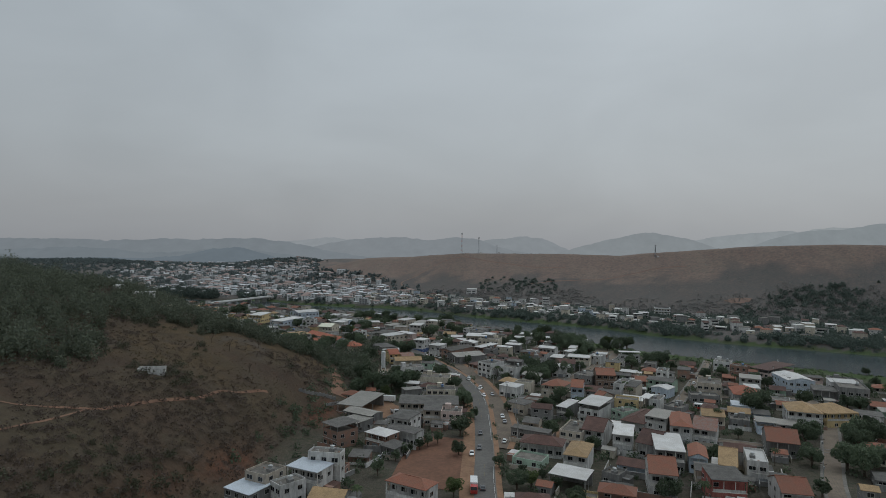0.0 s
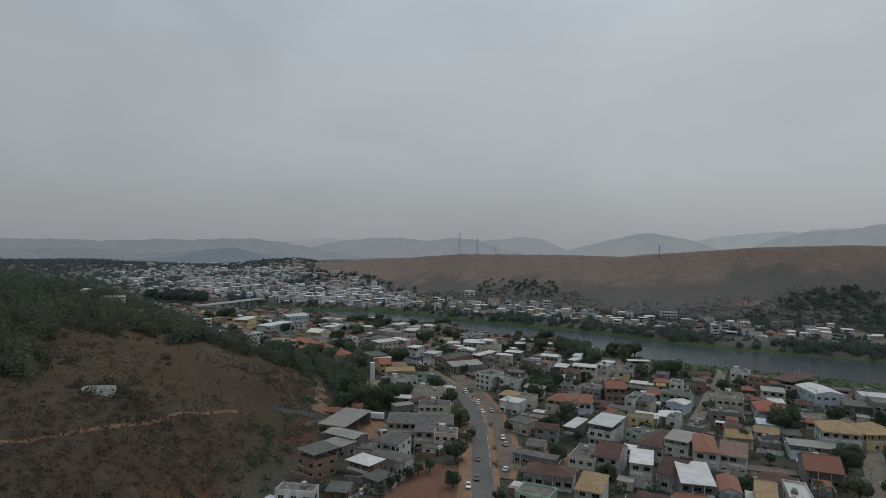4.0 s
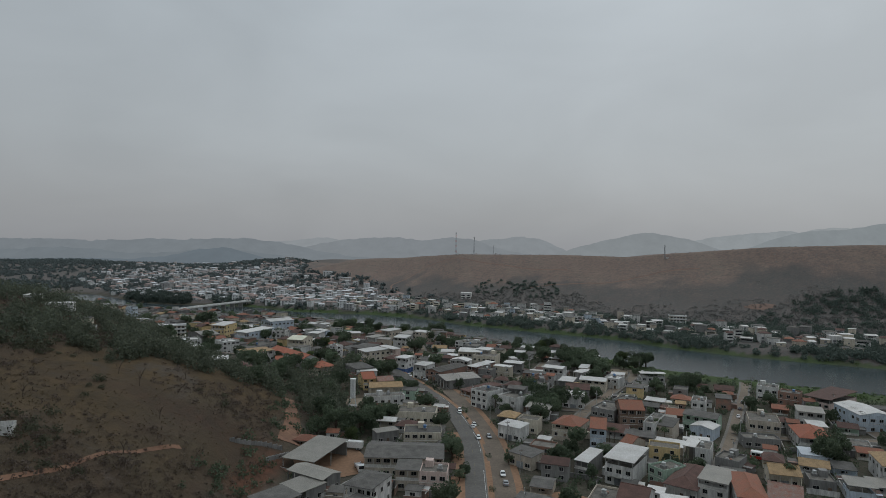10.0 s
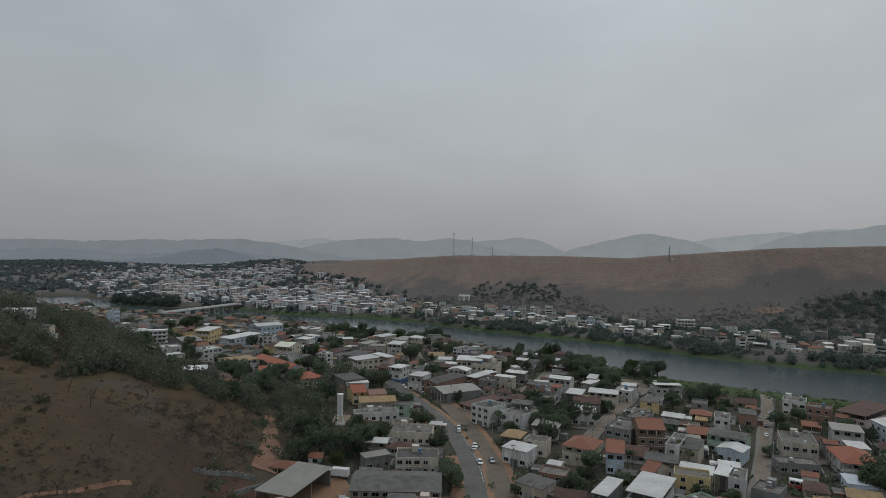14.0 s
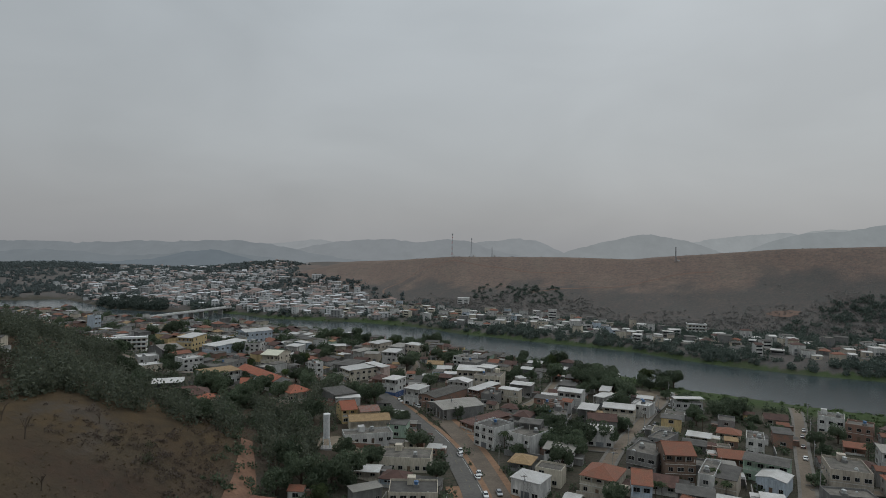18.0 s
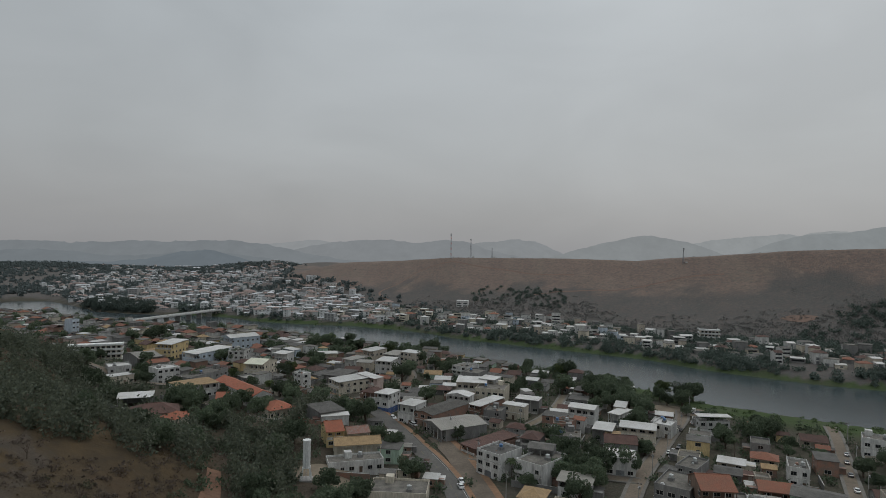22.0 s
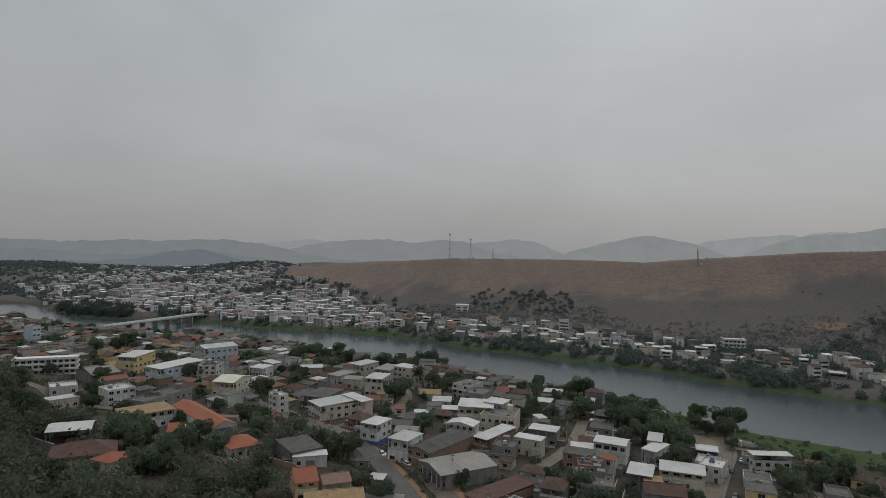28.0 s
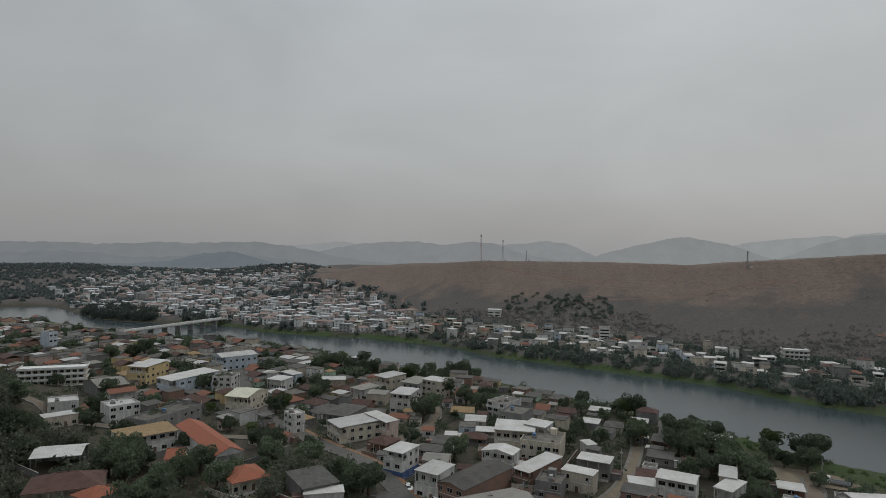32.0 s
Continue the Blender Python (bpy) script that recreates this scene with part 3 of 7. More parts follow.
# ---------------------------------------------------------------- streets
ROADS = {
    "main": ([(11, 60), (12.5, 150), (13.2, 202), (15.3, 242), (16.6, 281), (17.0, 322), (14.0, 350), (7.0, 384), (-4.5, 416), (-12.5, 437), (-23.5, 458), (-44, 486), (-69, 512), (-96, 545), (-128, 605), (-170, 690)], 7.2),
    "service": ([(23, 246), (26.5, 262), (28.5, 281), (28, 322), (24.5, 353), (19, 384), (12, 412), (3, 438), (-10, 460)], 6.5),
    "cross": ([(16, 405), (34, 398), (56, 388), (78, 381)], 7.0),
    "east": ([(116, 165), (131, 205), (158, 251), (185, 298), (200, 340), (207, 380), (226, 412), (236, 430)], 8.0),
    "middle": ([(108, 300), (134, 345), (153, 380), (182, 432), (194, 456)], 6.4),
    "park": ([(60, 345), (77, 381), (97, 416), (114, 445), (126, 465), (132, 480)], 7.0),
    "lane": ([(38, 436), (48, 450), (57, 463), (66, 482), (73, 500), (77, 512)], 5.5),
    "back": ([(82, 268), (116, 262), (158, 251)], 6.0),
    "row": ([(134, 345), (165, 340), (200, 340)], 6.0),
    "west": ([(-69, 512), (-110, 500), (-165, 505), (-260, 530)], 6.0),
    "north": ([(-44, 486), (-20, 520), (-12, 560), (-30, 640)], 6.0),
}


def dense(nodes, step=4.0):
    """Points along a smooth line through the nodes, with the way across at each."""
    p = np.array(nodes, float)
    q = np.vstack([2 * p[0] - p[1], p, 2 * p[-1] - p[-2]])
    out = []
    for i in range(1, len(q) - 2):
        a, b, c, d = q[i - 1 : i + 3]
        k = max(2, int(np.linalg.norm(c - b) / step))
        for s in np.arange(k) / k:
            out.append(0.5 * (2 * b + (c - a) * s + (2 * a - 5 * b + 4 * c - d) * s * s + (3 * b - a - 3 * c + d) * s ** 3))
    out.append(p[-1])
    out = np.array(out)
    t = np.gradient(out, axis=0)
    t /= np.linalg.norm(t, axis=1)[:, None]
    return out, np.stack([t[:, 1], -t[:, 0]], 1)


LINES = {k: dense(v[0]) for k, v in ROADS.items()}
LINE_POINTS = np.concatenate([np.c_[LINES[k][0], np.full(len(LINES[k][0]), ROADS[k][1] / 2)] for k in ROADS])


def road_gap(x, y):
    return float((np.hypot(LINE_POINTS[:, 0] - x, LINE_POINTS[:, 1] - y) - LINE_POINTS[:, 2]).min())


def strip(name, line, a, b, lift, material, label, category, thick=0.0, first=0, last=None, kind="structure", drape=False):
    """A band from a to b metres to the side of a line."""
    p, w = line
    p, w = p[first:last], w[first:last]
    g = Build()
    rows = []
    for c, n in zip(p, w):
        l, r = c + a * n, c + b * n
        z = max(height(*l), height(*r), height(*c), -1.0) + lift
        zl, zr = (sheet_z(*l) + lift, sheet_z(*r) + lift) if drape else (z, z)
        rows.append(((l[0], l[1], zl), (r[0], r[1], zr)))
    for (l0, r0), (l1, r1) in zip(rows, rows[1:]):
        if thick:
            g.solid([(l0[0], l0[1], l0[2] - thick), (r0[0], r0[1], r0[2] - thick), (r1[0], r1[1], r1[2] - thick), (l1[0], l1[1], l1[2] - thick)], [l0, r0, r1, l1])
        else:
            g.poly(l0, r0, r1, l1)
    return tagged(new(name, g.mesh(name, material)), label, category, "", kind)


strip("road_main", LINES["main"], -3.6, 3.6, 0.30, M_ROAD, "worn grey asphalt main road with dusty edges", "road")
strip("road_shoulder_west", LINES["main"], -8.5, -3.6, 0.24, M_DIRT, "orange dirt shoulder along the asphalt", "road shoulder", last=70)
strip("road_median", LINES["main"], 3.95, 6.0, 0.38, M_DIRT, "orange dirt median strip with a kerb", "median", thick=0.25, last=118)
strip("kerb_median", LINES["main"], 3.6, 3.95, 0.46, M_KERB, "pale painted kerb of the median", "kerb", thick=0.3, last=118)
strip("road_service", LINES["service"], -6.2, 1.6, 0.27, M_SERVICE, "dusty pale service street beside the median", "street")
strip("verge_service", LINES["service"], 1.6, 4.2, 0.24, M_DIRT, "trampled orange dirt verge along the service street", "road shoulder")
for key in ("cross", "east", "middle", "park", "lane", "back", "row", "west", "north"):
    half = ROADS[key][1] / 2
    mat = M_SAND if key == "lane" else M_STREET
    strip("road_" + key, LINES[key], -half + 1.2, half - 1.2, 0.28 + 0.01 * len(key), mat, "narrow dusty street between the houses", "street")
    strip("pavement_" + key, LINES[key], -half, -half + 1.2, 0.42, M_KERB, "narrow concrete pavement", "pavement", thick=0.3)
    strip("pavement_%s_other" % key, LINES[key], half - 1.2, half, 0.42, M_KERB, "narrow concrete pavement", "pavement", thick=0.3)
g = Build()
for n in range(20, 130, 2):
    p, w = LINES["main"]
    a, b = Vector((*p[n], 0)), Vector((*p[n + 1], 0))
    s = Vector((*w[n], 0)) * 0.08
    z = max(height(*p[n]), height(*p[n + 1])) + 0.32
    g.poly(*[(q.x, q.y, z) for q in (a - s, a + s, b + s, b - s)])
tagged(new("road_centre_line", g.mesh("road_centre_line", M_LINE)), "faded yellow centre line on the asphalt", "road marking", "", "structure")
strip("road_edge_line", LINES["main"], 3.2, 3.34, 0.32, M_LINEW, "faded white edge line", "road marking", last=120)


def patch(name, cx, cy, rx_, ry_, rot, lift, material, label, category, seed=1, wob=0.12, square=False):
    """An uneven patch of bare ground that follows the slope."""
    g = Build()
    k0 = []
    for ring in range(1, 8):
        for k in range(36):
            a = 2 * math.pi * k / 36
            q = (ring / 7) * (1 + wob * math.sin(3 * a + seed) + wob * 0.6 * math.sin(7 * a + 2 * seed))
            if square:
                q /= max(abs(math.cos(a)), abs(math.sin(a)), 0.74)
            x, y = q * rx_ * math.cos(a), q * ry_ * math.sin(a)
            c, s = math.cos(radians(rot)), math.sin(radians(rot))
            px, py = cx + c * x - s * y, cy + s * x + c * y
            g.v.append((px, py, ground_z(px, py) + lift))
    g.v.append((cx, cy, ground_z(cx, cy) + lift))
    for ring in range(6):
        for k in range(36):
            a, b = ring * 36 + k, ring * 36 + (k + 1) % 36
            g.f.append((a, b, b + 36, a + 36))
    g.f += [(len(g.v) - 1, k, (k + 1) % 36) for k in range(36)]
    return tagged(new(name, g.mesh(name, material)), label, category, "", "structure")


patch("dirt_pitch", -4.5, 231, 12.5, 28, -6, 0.22, M_REDDIRT, "bare red earth football pitch", "pitch", 2, 0.02, True)
patch("earth_yard", -34, 300, 16, 15, 10, 0.22, M_DIRT, "bare earth yard between the warehouses", "yard", 3)
patch("sand_yard", 128, 482, 22, 8, -20, 0.25, M_SAND, "pale trampled dirt by the river", "yard", 4)
patch("tower_yard", -36, 372, 18, 8, 5, 0.25, M_SAND, "pale gravel yard round the water tower", "yard", 5)
patch("corner_lot", 47, 262, 16, 14, 0, 0.22, M_DIRT, "bare earth lot with weeds", "yard", 8)

# raw earth gully down the nose of the spur and the dirt track across its flank
gully = [(-69, 366), (-65, 354), (-61, 340), (-58, 329), (-56, 318), (-54, 310)]
gl = dense(gully, 2.0)
gb = Build()
rows = []
for i, (c, n) in enumerate(zip(*gl)):
    wide = 2.1 + 3.2 * (i / len(gl[0])) ** 1.5
    rows.append([(c[0] + s * wide * n[0], c[1] + s * wide * n[1], sheet_z(c[0] + s * wide * n[0], c[1] + s * wide * n[1]) + 0.30) for s in (-1, -0.5, 0, 0.5, 1)])
for a, b in zip(rows, rows[1:]):
    for k in range(4):
        gb.poly(a[k], a[k + 1], b[k + 1], b[k])
tagged(new("earth_gully", gb.mesh("earth_gully", M_CUT)), "eroded orange earth gully down the slope", "gully", "", "structure")
strip("dirt_track", dense([(-175, 140), (-145, 160), (-124, 176), (-112, 186), (-107, 198), (-103, 209), (-98, 222), (-93, 239), (-87, 255), (-79, 268)], 1.5), -0.75, 0.75, 0.10, M_CUT, "orange dirt track across the hillside", "track", drape=True)
strip("dirt_track_lower", dense([(-111, 186), (-111, 174), (-112, 163), (-118, 148), (-140, 120)], 3.0), -0.45, 0.45, 0.10, M_CUT, "narrow orange foot track on the hillside", "track", drape=True)

# ---------------------------------------------------------------- houses
TAKEN = []


def window_meshes():
    fr = Build()
    for x0, x1, z0, z1 in ((-0.83, -0.75, -0.65, 0.65), (0.75, 0.83, -0.65, 0.65), (-0.83, 0.83, 0.65, 0.73), (-0.03, 0.03, -0.65, 0.65)):
        fr.box(x0, x1, -0.07, 0.02, z0, z1)
    fr.box(-0.9, 0.9, -0.14, 0.02, -0.75, -0.65)
    pane = Build().box(-0.75, 0.75, -0.025, 0.01, -0.65, 0.65)
    door = Build().box(-0.5, 0.5, -0.05, 0.02, 0, 2.1).box(-0.56, -0.5, -0.09, 0.02, 0, 2.16).box(0.5, 0.56, -0.09, 0.02, 0, 2.16).box(-0.5, 0.5, -0.09, 0.02, 2.1, 2.16)
    fold = [(-1.5, 0.02), (1.5, 0.02)] + [(1.5 - 0.1 * k, -0.09 if k % 4 < 2 else -0.05) for k in range(31)]
    gate = Build().solid([(p, q, 0) for p, q in fold], [(p, q, 2.3) for p, q in fold])
    tank = Build().solid([(0.62 * math.cos(a), 0.62 * math.sin(a), 0) for a in np.arange(10) * 0.6283], [(0.74 * math.cos(a), 0.74 * math.sin(a), 0.95) for a in np.arange(10) * 0.6283])
    tank.solid([(0.80 * math.cos(a), 0.80 * math.sin(a), 0.95) for a in np.arange(10) * 0.6283], [(0.3 * math.cos(a), 0.3 * math.sin(a), 1.2) for a in np.arange(10) * 0.6283])
    return fr.mesh("window_frame", M_FRAME), pane.mesh("pane", M_GLASS), door.mesh("door", M_DOOR), gate.mesh("gate", M_GATE), tank.mesh("tank", M_TANK), tank.mesh("tank", M_TANKW)


ME_FRAME, ME_PANE, ME_DOOR, ME_GATE, ME_TANK, ME_TANKW = window_meshes()


def add_window(parent, x, y, z, turn, wide=1.0):
    w = part("window", ME_FRAME, None, parent, at=pose(x, y, z, 0, 0, turn) @ Matrix.Diagonal((wide, 1, 1, 1)))
    part("pane", ME_PANE, None, w)
    return w


def roof_shape(kind, w, d, h, over=0.35, clay=False):
    """The roof's solid, and the height by which its gable walls rise."""
    a, b = w / 2 + over, d / 2 + over
    g, th = Build(), 0.16
    if kind in ("shed", "terrace"):
        rise = 0.045 * d
        g.solid([(-a, -b, h - th), (a, -b, h - th), (a, b, h - th + rise), (-a, b, h - th + rise)], [(-a, -b, h), (a, -b, h), (a, b, h + rise), (-a, b, h + rise)])
        return g, 0
    pitch = 0.42 if clay else 0.20
    if kind == "gable":
        top = h + pitch * b
        for s in (-1, 1):
            g.solid([(-a, s * b, h - th), (a, s * b, h - th), (a, 0, top - th), (-a, 0, top - th)][::s * -1], [(-a, s * b, h), (a, s * b, h), (a, 0, top), (-a, 0, top)][::s * -1])
        return g, pitch * b
    if kind == "gableend":
        top = h + pitch * a
        for s in (-1, 1):
            g.solid([(s * a, -b, h - th), (s * a, b, h - th), (0, b, top - th), (0, -b, top - th)][::s], [(s * a, -b, h), (s * a, b, h), (0, b, top), (0, -b, top)][::s])
        return g, pitch * a
    # hip and pyramid
    if kind == "pyr":
        r, top = (0.01, 0.01), h + 0.22 * min(a, b)
    elif a >= b:
        r, top = (a - b, 0.01), h + pitch * b
    else:
        r, top = (0.01, b - a), h + pitch * a
    g.solid([(-a, -b, h - th), (a, -b, h - th), (a, b, h - th), (-a, b, h - th)], [(-a, -b, h), (a, -b, h), (a, b, h), (-a, b, h)])
    g.f.pop(-5)
    k = len(g.v)
    g.v += [(-a, -b, h), (a, -b, h), (a, b, h), (-a, b, h), (-r[0], -r[1], top), (r[0], -r[1], top), (r[0], r[1], top), (-r[0], r[1], top)]
    g.f += [(k, k + 1, k + 5, k + 4), (k + 1, k + 2, k + 6, k + 5), (k + 2, k + 3, k + 7, k + 6), (k + 3, k, k + 4, k + 7), (k + 4, k + 5, k + 6, k + 7)]
    return g, 0


def house(x, y, rot, w, d, h, wall, roof, kind, levels, balcony=False, group="houses of the town", detail=2, far=False):
    """One house: walls, roof, storeys with windows, doors, balcony and tank. h is the height of its eaves."""
    clay = roof.startswith("clay")
    if w < 7 and kind == "hip":
        kind = "gable"
    z0 = ground_z(x, y) if y < 700 else min(ground_z(x + i, y + j) for i in (-4, 4) for j in (-4, 4))
    rng = random.Random(int(x * 13 + y * 7))
    word = WALL_WORDS.get(wall, wall)
    kind_word = {"flat": "flat", "terrace": "raised", "shed": "low-pitched", "gable": "gabled", "gableend": "gabled", "hip": "hipped", "pyr": "pyramid"}[kind]
    storey = {1: "single-storey", 2: "two-storey", 3: "three-storey", 5: "five-storey"}[levels]
    tail = " and a balcony" if balcony else ""
    ob = thing("house", f"{word} {storey} house with {kind_word} {ROOF_WORDS[roof]} roof{tail}", "house", group, at=pose(x, y, z0, 0, 0, rot))
    TAKEN.append((x, y, math.hypot(w, d) / 2))
    a, b = w / 2, d / 2
    mat = WALLS[wall]
    low = h
    if kind == "terrace":
        low = h - 2.5
    g = Build()
    shape, up = roof_shape(kind, w, d, h, 0.6 if kind == "terrace" else 0.3, clay) if kind != "flat" else (None, 0)
    deep = -2.5 if far else -1.5
    # a shaded veranda cut into the front of the top storey
    rec, cut = 0, 0
    if detail and wall != "open" and kind not in ("flat", "terrace") and d > 6 and (balcony or rng.random() < 0.8):
        rec, cut = min(2.2, d * 0.28), (max(1, levels) - 1) * max(2.5, low / levels) + 0.02
    if wall == "open":
        for sx in (-1, 1):
            for sy in (-1, 0, 1):
                px, py = sx * (a - 0.2), sy * (b - 0.2)
                part("post", Build().box(px - 0.12, px + 0.12, py - 0.12, py + 0.12, deep, h - 0.1), M_CONC, ob)
        part("wall", Build().box(-a + 0.3, a - 0.3, b - 0.35, b - 0.2, deep, h - 0.1), mat, ob)
    else:
        k = 0.0
        if kind == "flat" or kind == "terrace":
            # one shell: outer faces, parapet top, inner faces, floor
            i, j, top, bed = a - 0.18, b - 0.18, low + (0.3 if kind == "flat" else 0.45), low - 0.5
            ring = lambda p, q, zz: [(-p, -q, zz), (p, -q, zz), (p, q, zz), (-p, q, zz)]
            g.v = ring(a, b, deep) + ring(a, b, top) + ring(i, j, top) + ring(i, j, bed)
            g.f = [(3, 2, 1, 0), (12, 13, 14, 15)]
            for r in (0, 4, 8):
                g.f += [(r + n, r + (n + 1) % 4, r + 4 + (n + 1) % 4, r + 4 + n) for n in range(4)]
        else:
            if kind == "gable":
                k = up * b / (b + 0.3) - 0.02
            side = [(-b, deep), (b, deep), (b, h - 0.12)]
            if k:
                side.append((0, h + k - 0.12))
            if rec:
                side += [(-b + rec, h - 0.12 + (k * rec / b if k else 0)), (-b + rec, cut), (-b, cut)]
            else:
                side.append((-b, h - 0.12))
            g.solid([(-a, q, zz) for q, zz in side], [(a, q, zz) for q, zz in side])
            if rec:
                part("beam", Build().box(-a, a, -b, -b + 0.2, h - 0.55, h - 0.12), mat, ob)
                for sx in (-1, 1):
                    part("post", Build().box(sx * (a - 0.15) - 0.15, sx * (a - 0.15) + 0.15, -b, -b + 0.25, cut, h - 0.55), mat, ob)
            if kind == "gableend" and up:
                k = up * a / (a + 0.3)
                for s in (-1, 1):
                    part("gable", Build().solid([(-a, s * b - 0.06, h - 0.12), (a, s * b - 0.06, h - 0.12), (0, s * b - 0.06, h + k - 0.14)], [(-a, s * b + 0.06, h - 0.12), (a, s * b + 0.06, h - 0.12), (0, s * b + 0.06, h + k - 0.14)]), mat, ob)
        part("wall", g, mat, ob)
    if shape:
        part("roof", shape, ROOFS[roof], ob)
    else:
        part("roof", Build().box(-a + 0.18, a - 0.18, -b + 0.18, b - 0.18, low - 0.5, low - 0.38), ROOFS[roof], ob)
    if kind == "terrace":
        part("terrace_floor", Build().box(-a + 0.18, a - 0.18, -b + 0.18, b - 0.18, low - 0.5, low - 0.38), ROOFS["concrete"], ob)
        for sx in (-1, 0, 1):
            for sy in (-1, 1):
                part("post", Build().box(sx * (a - 0.1) - 0.1, sx * (a - 0.1) + 0.1, sy * (b - 0.1) - 0.1, sy * (b - 0.1) + 0.1, low + 0.3, h), M_CONC, ob)
    if clay and kind in ("gable", "hip") and detail > 1:
        top = h + 0.42 * ((b if (kind == "gable" or a >= b) else a) + 0.3)
        half = a + 0.3 if kind == "gable" else abs(a - b)
        g = Build()
        if kind == "gable" or a >= b:
            g.box(-half, half, -0.16, 0.16, top - 0.08, top + 0.08)
        else:
            g.box(-0.16, 0.16, -half, half, top - 0.08, top + 0.08)
        part("ridge", g, ROOFS[roof], ob)
    if wall == "open" or detail == 0:
        return ob
    each = max(2.5, low / levels)
    if low / levels < 2.4:
        levels = max(1, int(low / 2.6))
        each = low / levels
    inner = 1 if x < 3 else -1
    for lev in range(levels):
        z = lev * each + min(1.6, each * 0.56)
        if lev and detail > 1:
            part("ledge", Build().box(-a - 0.12, a + 0.12, -b - 0.12, -b, lev * each - 0.1, lev * each + 0.08), M_RAIL, ob)
        n = max(1, int(w / (3.0 if detail > 1 else 4.5)))
        for k in range(n):
            px = -a + w * (k + 0.5) / n
            if lev == 0 and detail > 1 and k == n // 2 and w > 5:
                py = -b + (rec if rec and levels == 1 else 0)
                if rng.random() < 0.5:
                    part("door", ME_DOOR, None, ob, at=pose(px, py, 0.03, 0, 0, 0))
                else:
                    part("gate", ME_GATE, None, ob, at=pose(px, py, 0.03, 0, 0, 0) @ Matrix.Diagonal((min(1, w / n / 3.3), 1, 1, 1)))
            elif rng.random() < 0.9:
                add_window(ob, px, -b + (rec if rec and lev == levels - 1 else 0), z, 0, 0.8 + 0.65 * rng.random())
        m = max(1, int(d / (3.8 if detail > 1 else 6)))
        for k in range(m):
            if rng.random() < 0.8:
                add_window(ob, inner * a, -b + d * (k + 0.5) / m, z, 90 * inner, 0.75 + 0.4 * rng.random())
        if rec and lev == levels - 1:
            part("railing", Build().box(-a + 0.3, a - 0.3, -b, -b + 0.12, cut, cut + 0.9), mat if rng.random() < 0.6 else M_RAIL, ob)
            for k in range(1, max(2, int(w / 3))):
                px = -a + w * k / max(2, int(w / 3))
                part("post", Build().box(px - 0.11, px + 0.11, -b, -b + 0.2, cut + 0.9, h - 0.55), M_RAIL, ob)
        elif balcony and lev == levels - 1 and levels > 1:
            bw = a * 0.92
            bal = part("balcony", Build().box(-bw, bw, -b - 1.3, -b - 0.13, lev * each - 0.14, lev * each + 0.02), M_RAIL, ob)
            part("railing", Build().box(-bw, bw, -b - 1.3, -b - 1.2, lev * each + 0.02, lev * each + 0.95).box(-bw, -bw + 0.1, -b - 1.2, -b - 0.13, lev * each + 0.02, lev * each + 0.95)
                 .box(bw - 0.1, bw, -b - 1.2, -b - 0.13, lev * each + 0.02, lev * each + 0.95), mat, bal)
    if detail and rng.random() < (0.5 if detail == 1 else 0.25) and w < 14:
        sx, ah, aw, ad = rng.choice((-1, 1)), 2.7, min(3.4, w * 0.4), d * 0.6
        cx = sx * (a + aw / 2)
        part("annex", Build().box(cx - aw / 2 + 0.02, cx + aw / 2, b - ad, b - 0.3, deep, ah - 0.1), WALLS[rng.choice(["grey", "brick", wall])], ob, "low lean-to annex")
        part("annex_roof", Build().solid([(cx - aw / 2 - 0.2 * (sx < 0), b - ad - 0.3, ah - 0.3), (cx + aw / 2 + 0.2 * (sx > 0), b - ad - 0.3, ah - 0.3), (cx + aw / 2 + 0.2 * (sx > 0), b, ah), (cx - aw / 2 - 0.2 * (sx < 0), b, ah)],
             [(cx - aw / 2 - 0.2 * (sx < 0), b - ad - 0.3, ah - 0.2), (cx + aw / 2 + 0.2 * (sx > 0), b - ad - 0.3, ah - 0.2), (cx + aw / 2 + 0.2 * (sx > 0), b, ah + 0.1), (cx - aw / 2 - 0.2 * (sx < 0), b, ah + 0.1)]),
             ROOFS[rng.choice(["fibro", "fibro", "metal_white", "clay_dark"])], ob)
    if wall == "shop":
        part("shop_front", Build().box(-a - 0.04, a + 0.04, -b - 0.06, -b + 0.1, 0.2, each * 0.92), M_SHOP, ob, "blue painted shop front")
        part("shop_front", Build().box(a - 0.1, a + 0.06, -b, b, 0.2, each * 0.92), M_SHOP, ob, "blue painted shop front")
    if kind == "flat" and detail > 1:
        tx, ty = rng.uniform(-a + 1, a - 1) * 0.7, rng.uniform(-b + 1, b - 1) * 0.6
        base = part("tank_stand", Build().box(tx - 0.9, tx + 0.9, ty - 0.9, ty + 0.9, low - 0.38, low + 0.5), WALLS["grey"], ob)
        part("water_tank", ME_TANK if rng.random() < 0.25 else ME_TANKW, None, ob, at=pose(tx, ty, low + 0.5))
        for sx in (-1, 1):
            if rng.random() < 0.5:
                part("stub_column", Build().box(sx * (a - 0.15) - 0.11, sx * (a - 0.15) + 0.11, b - 0.3, b - 0.08, low + 0.3, low + rng.uniform(0.7, 1.6)), M_CONC, ob)
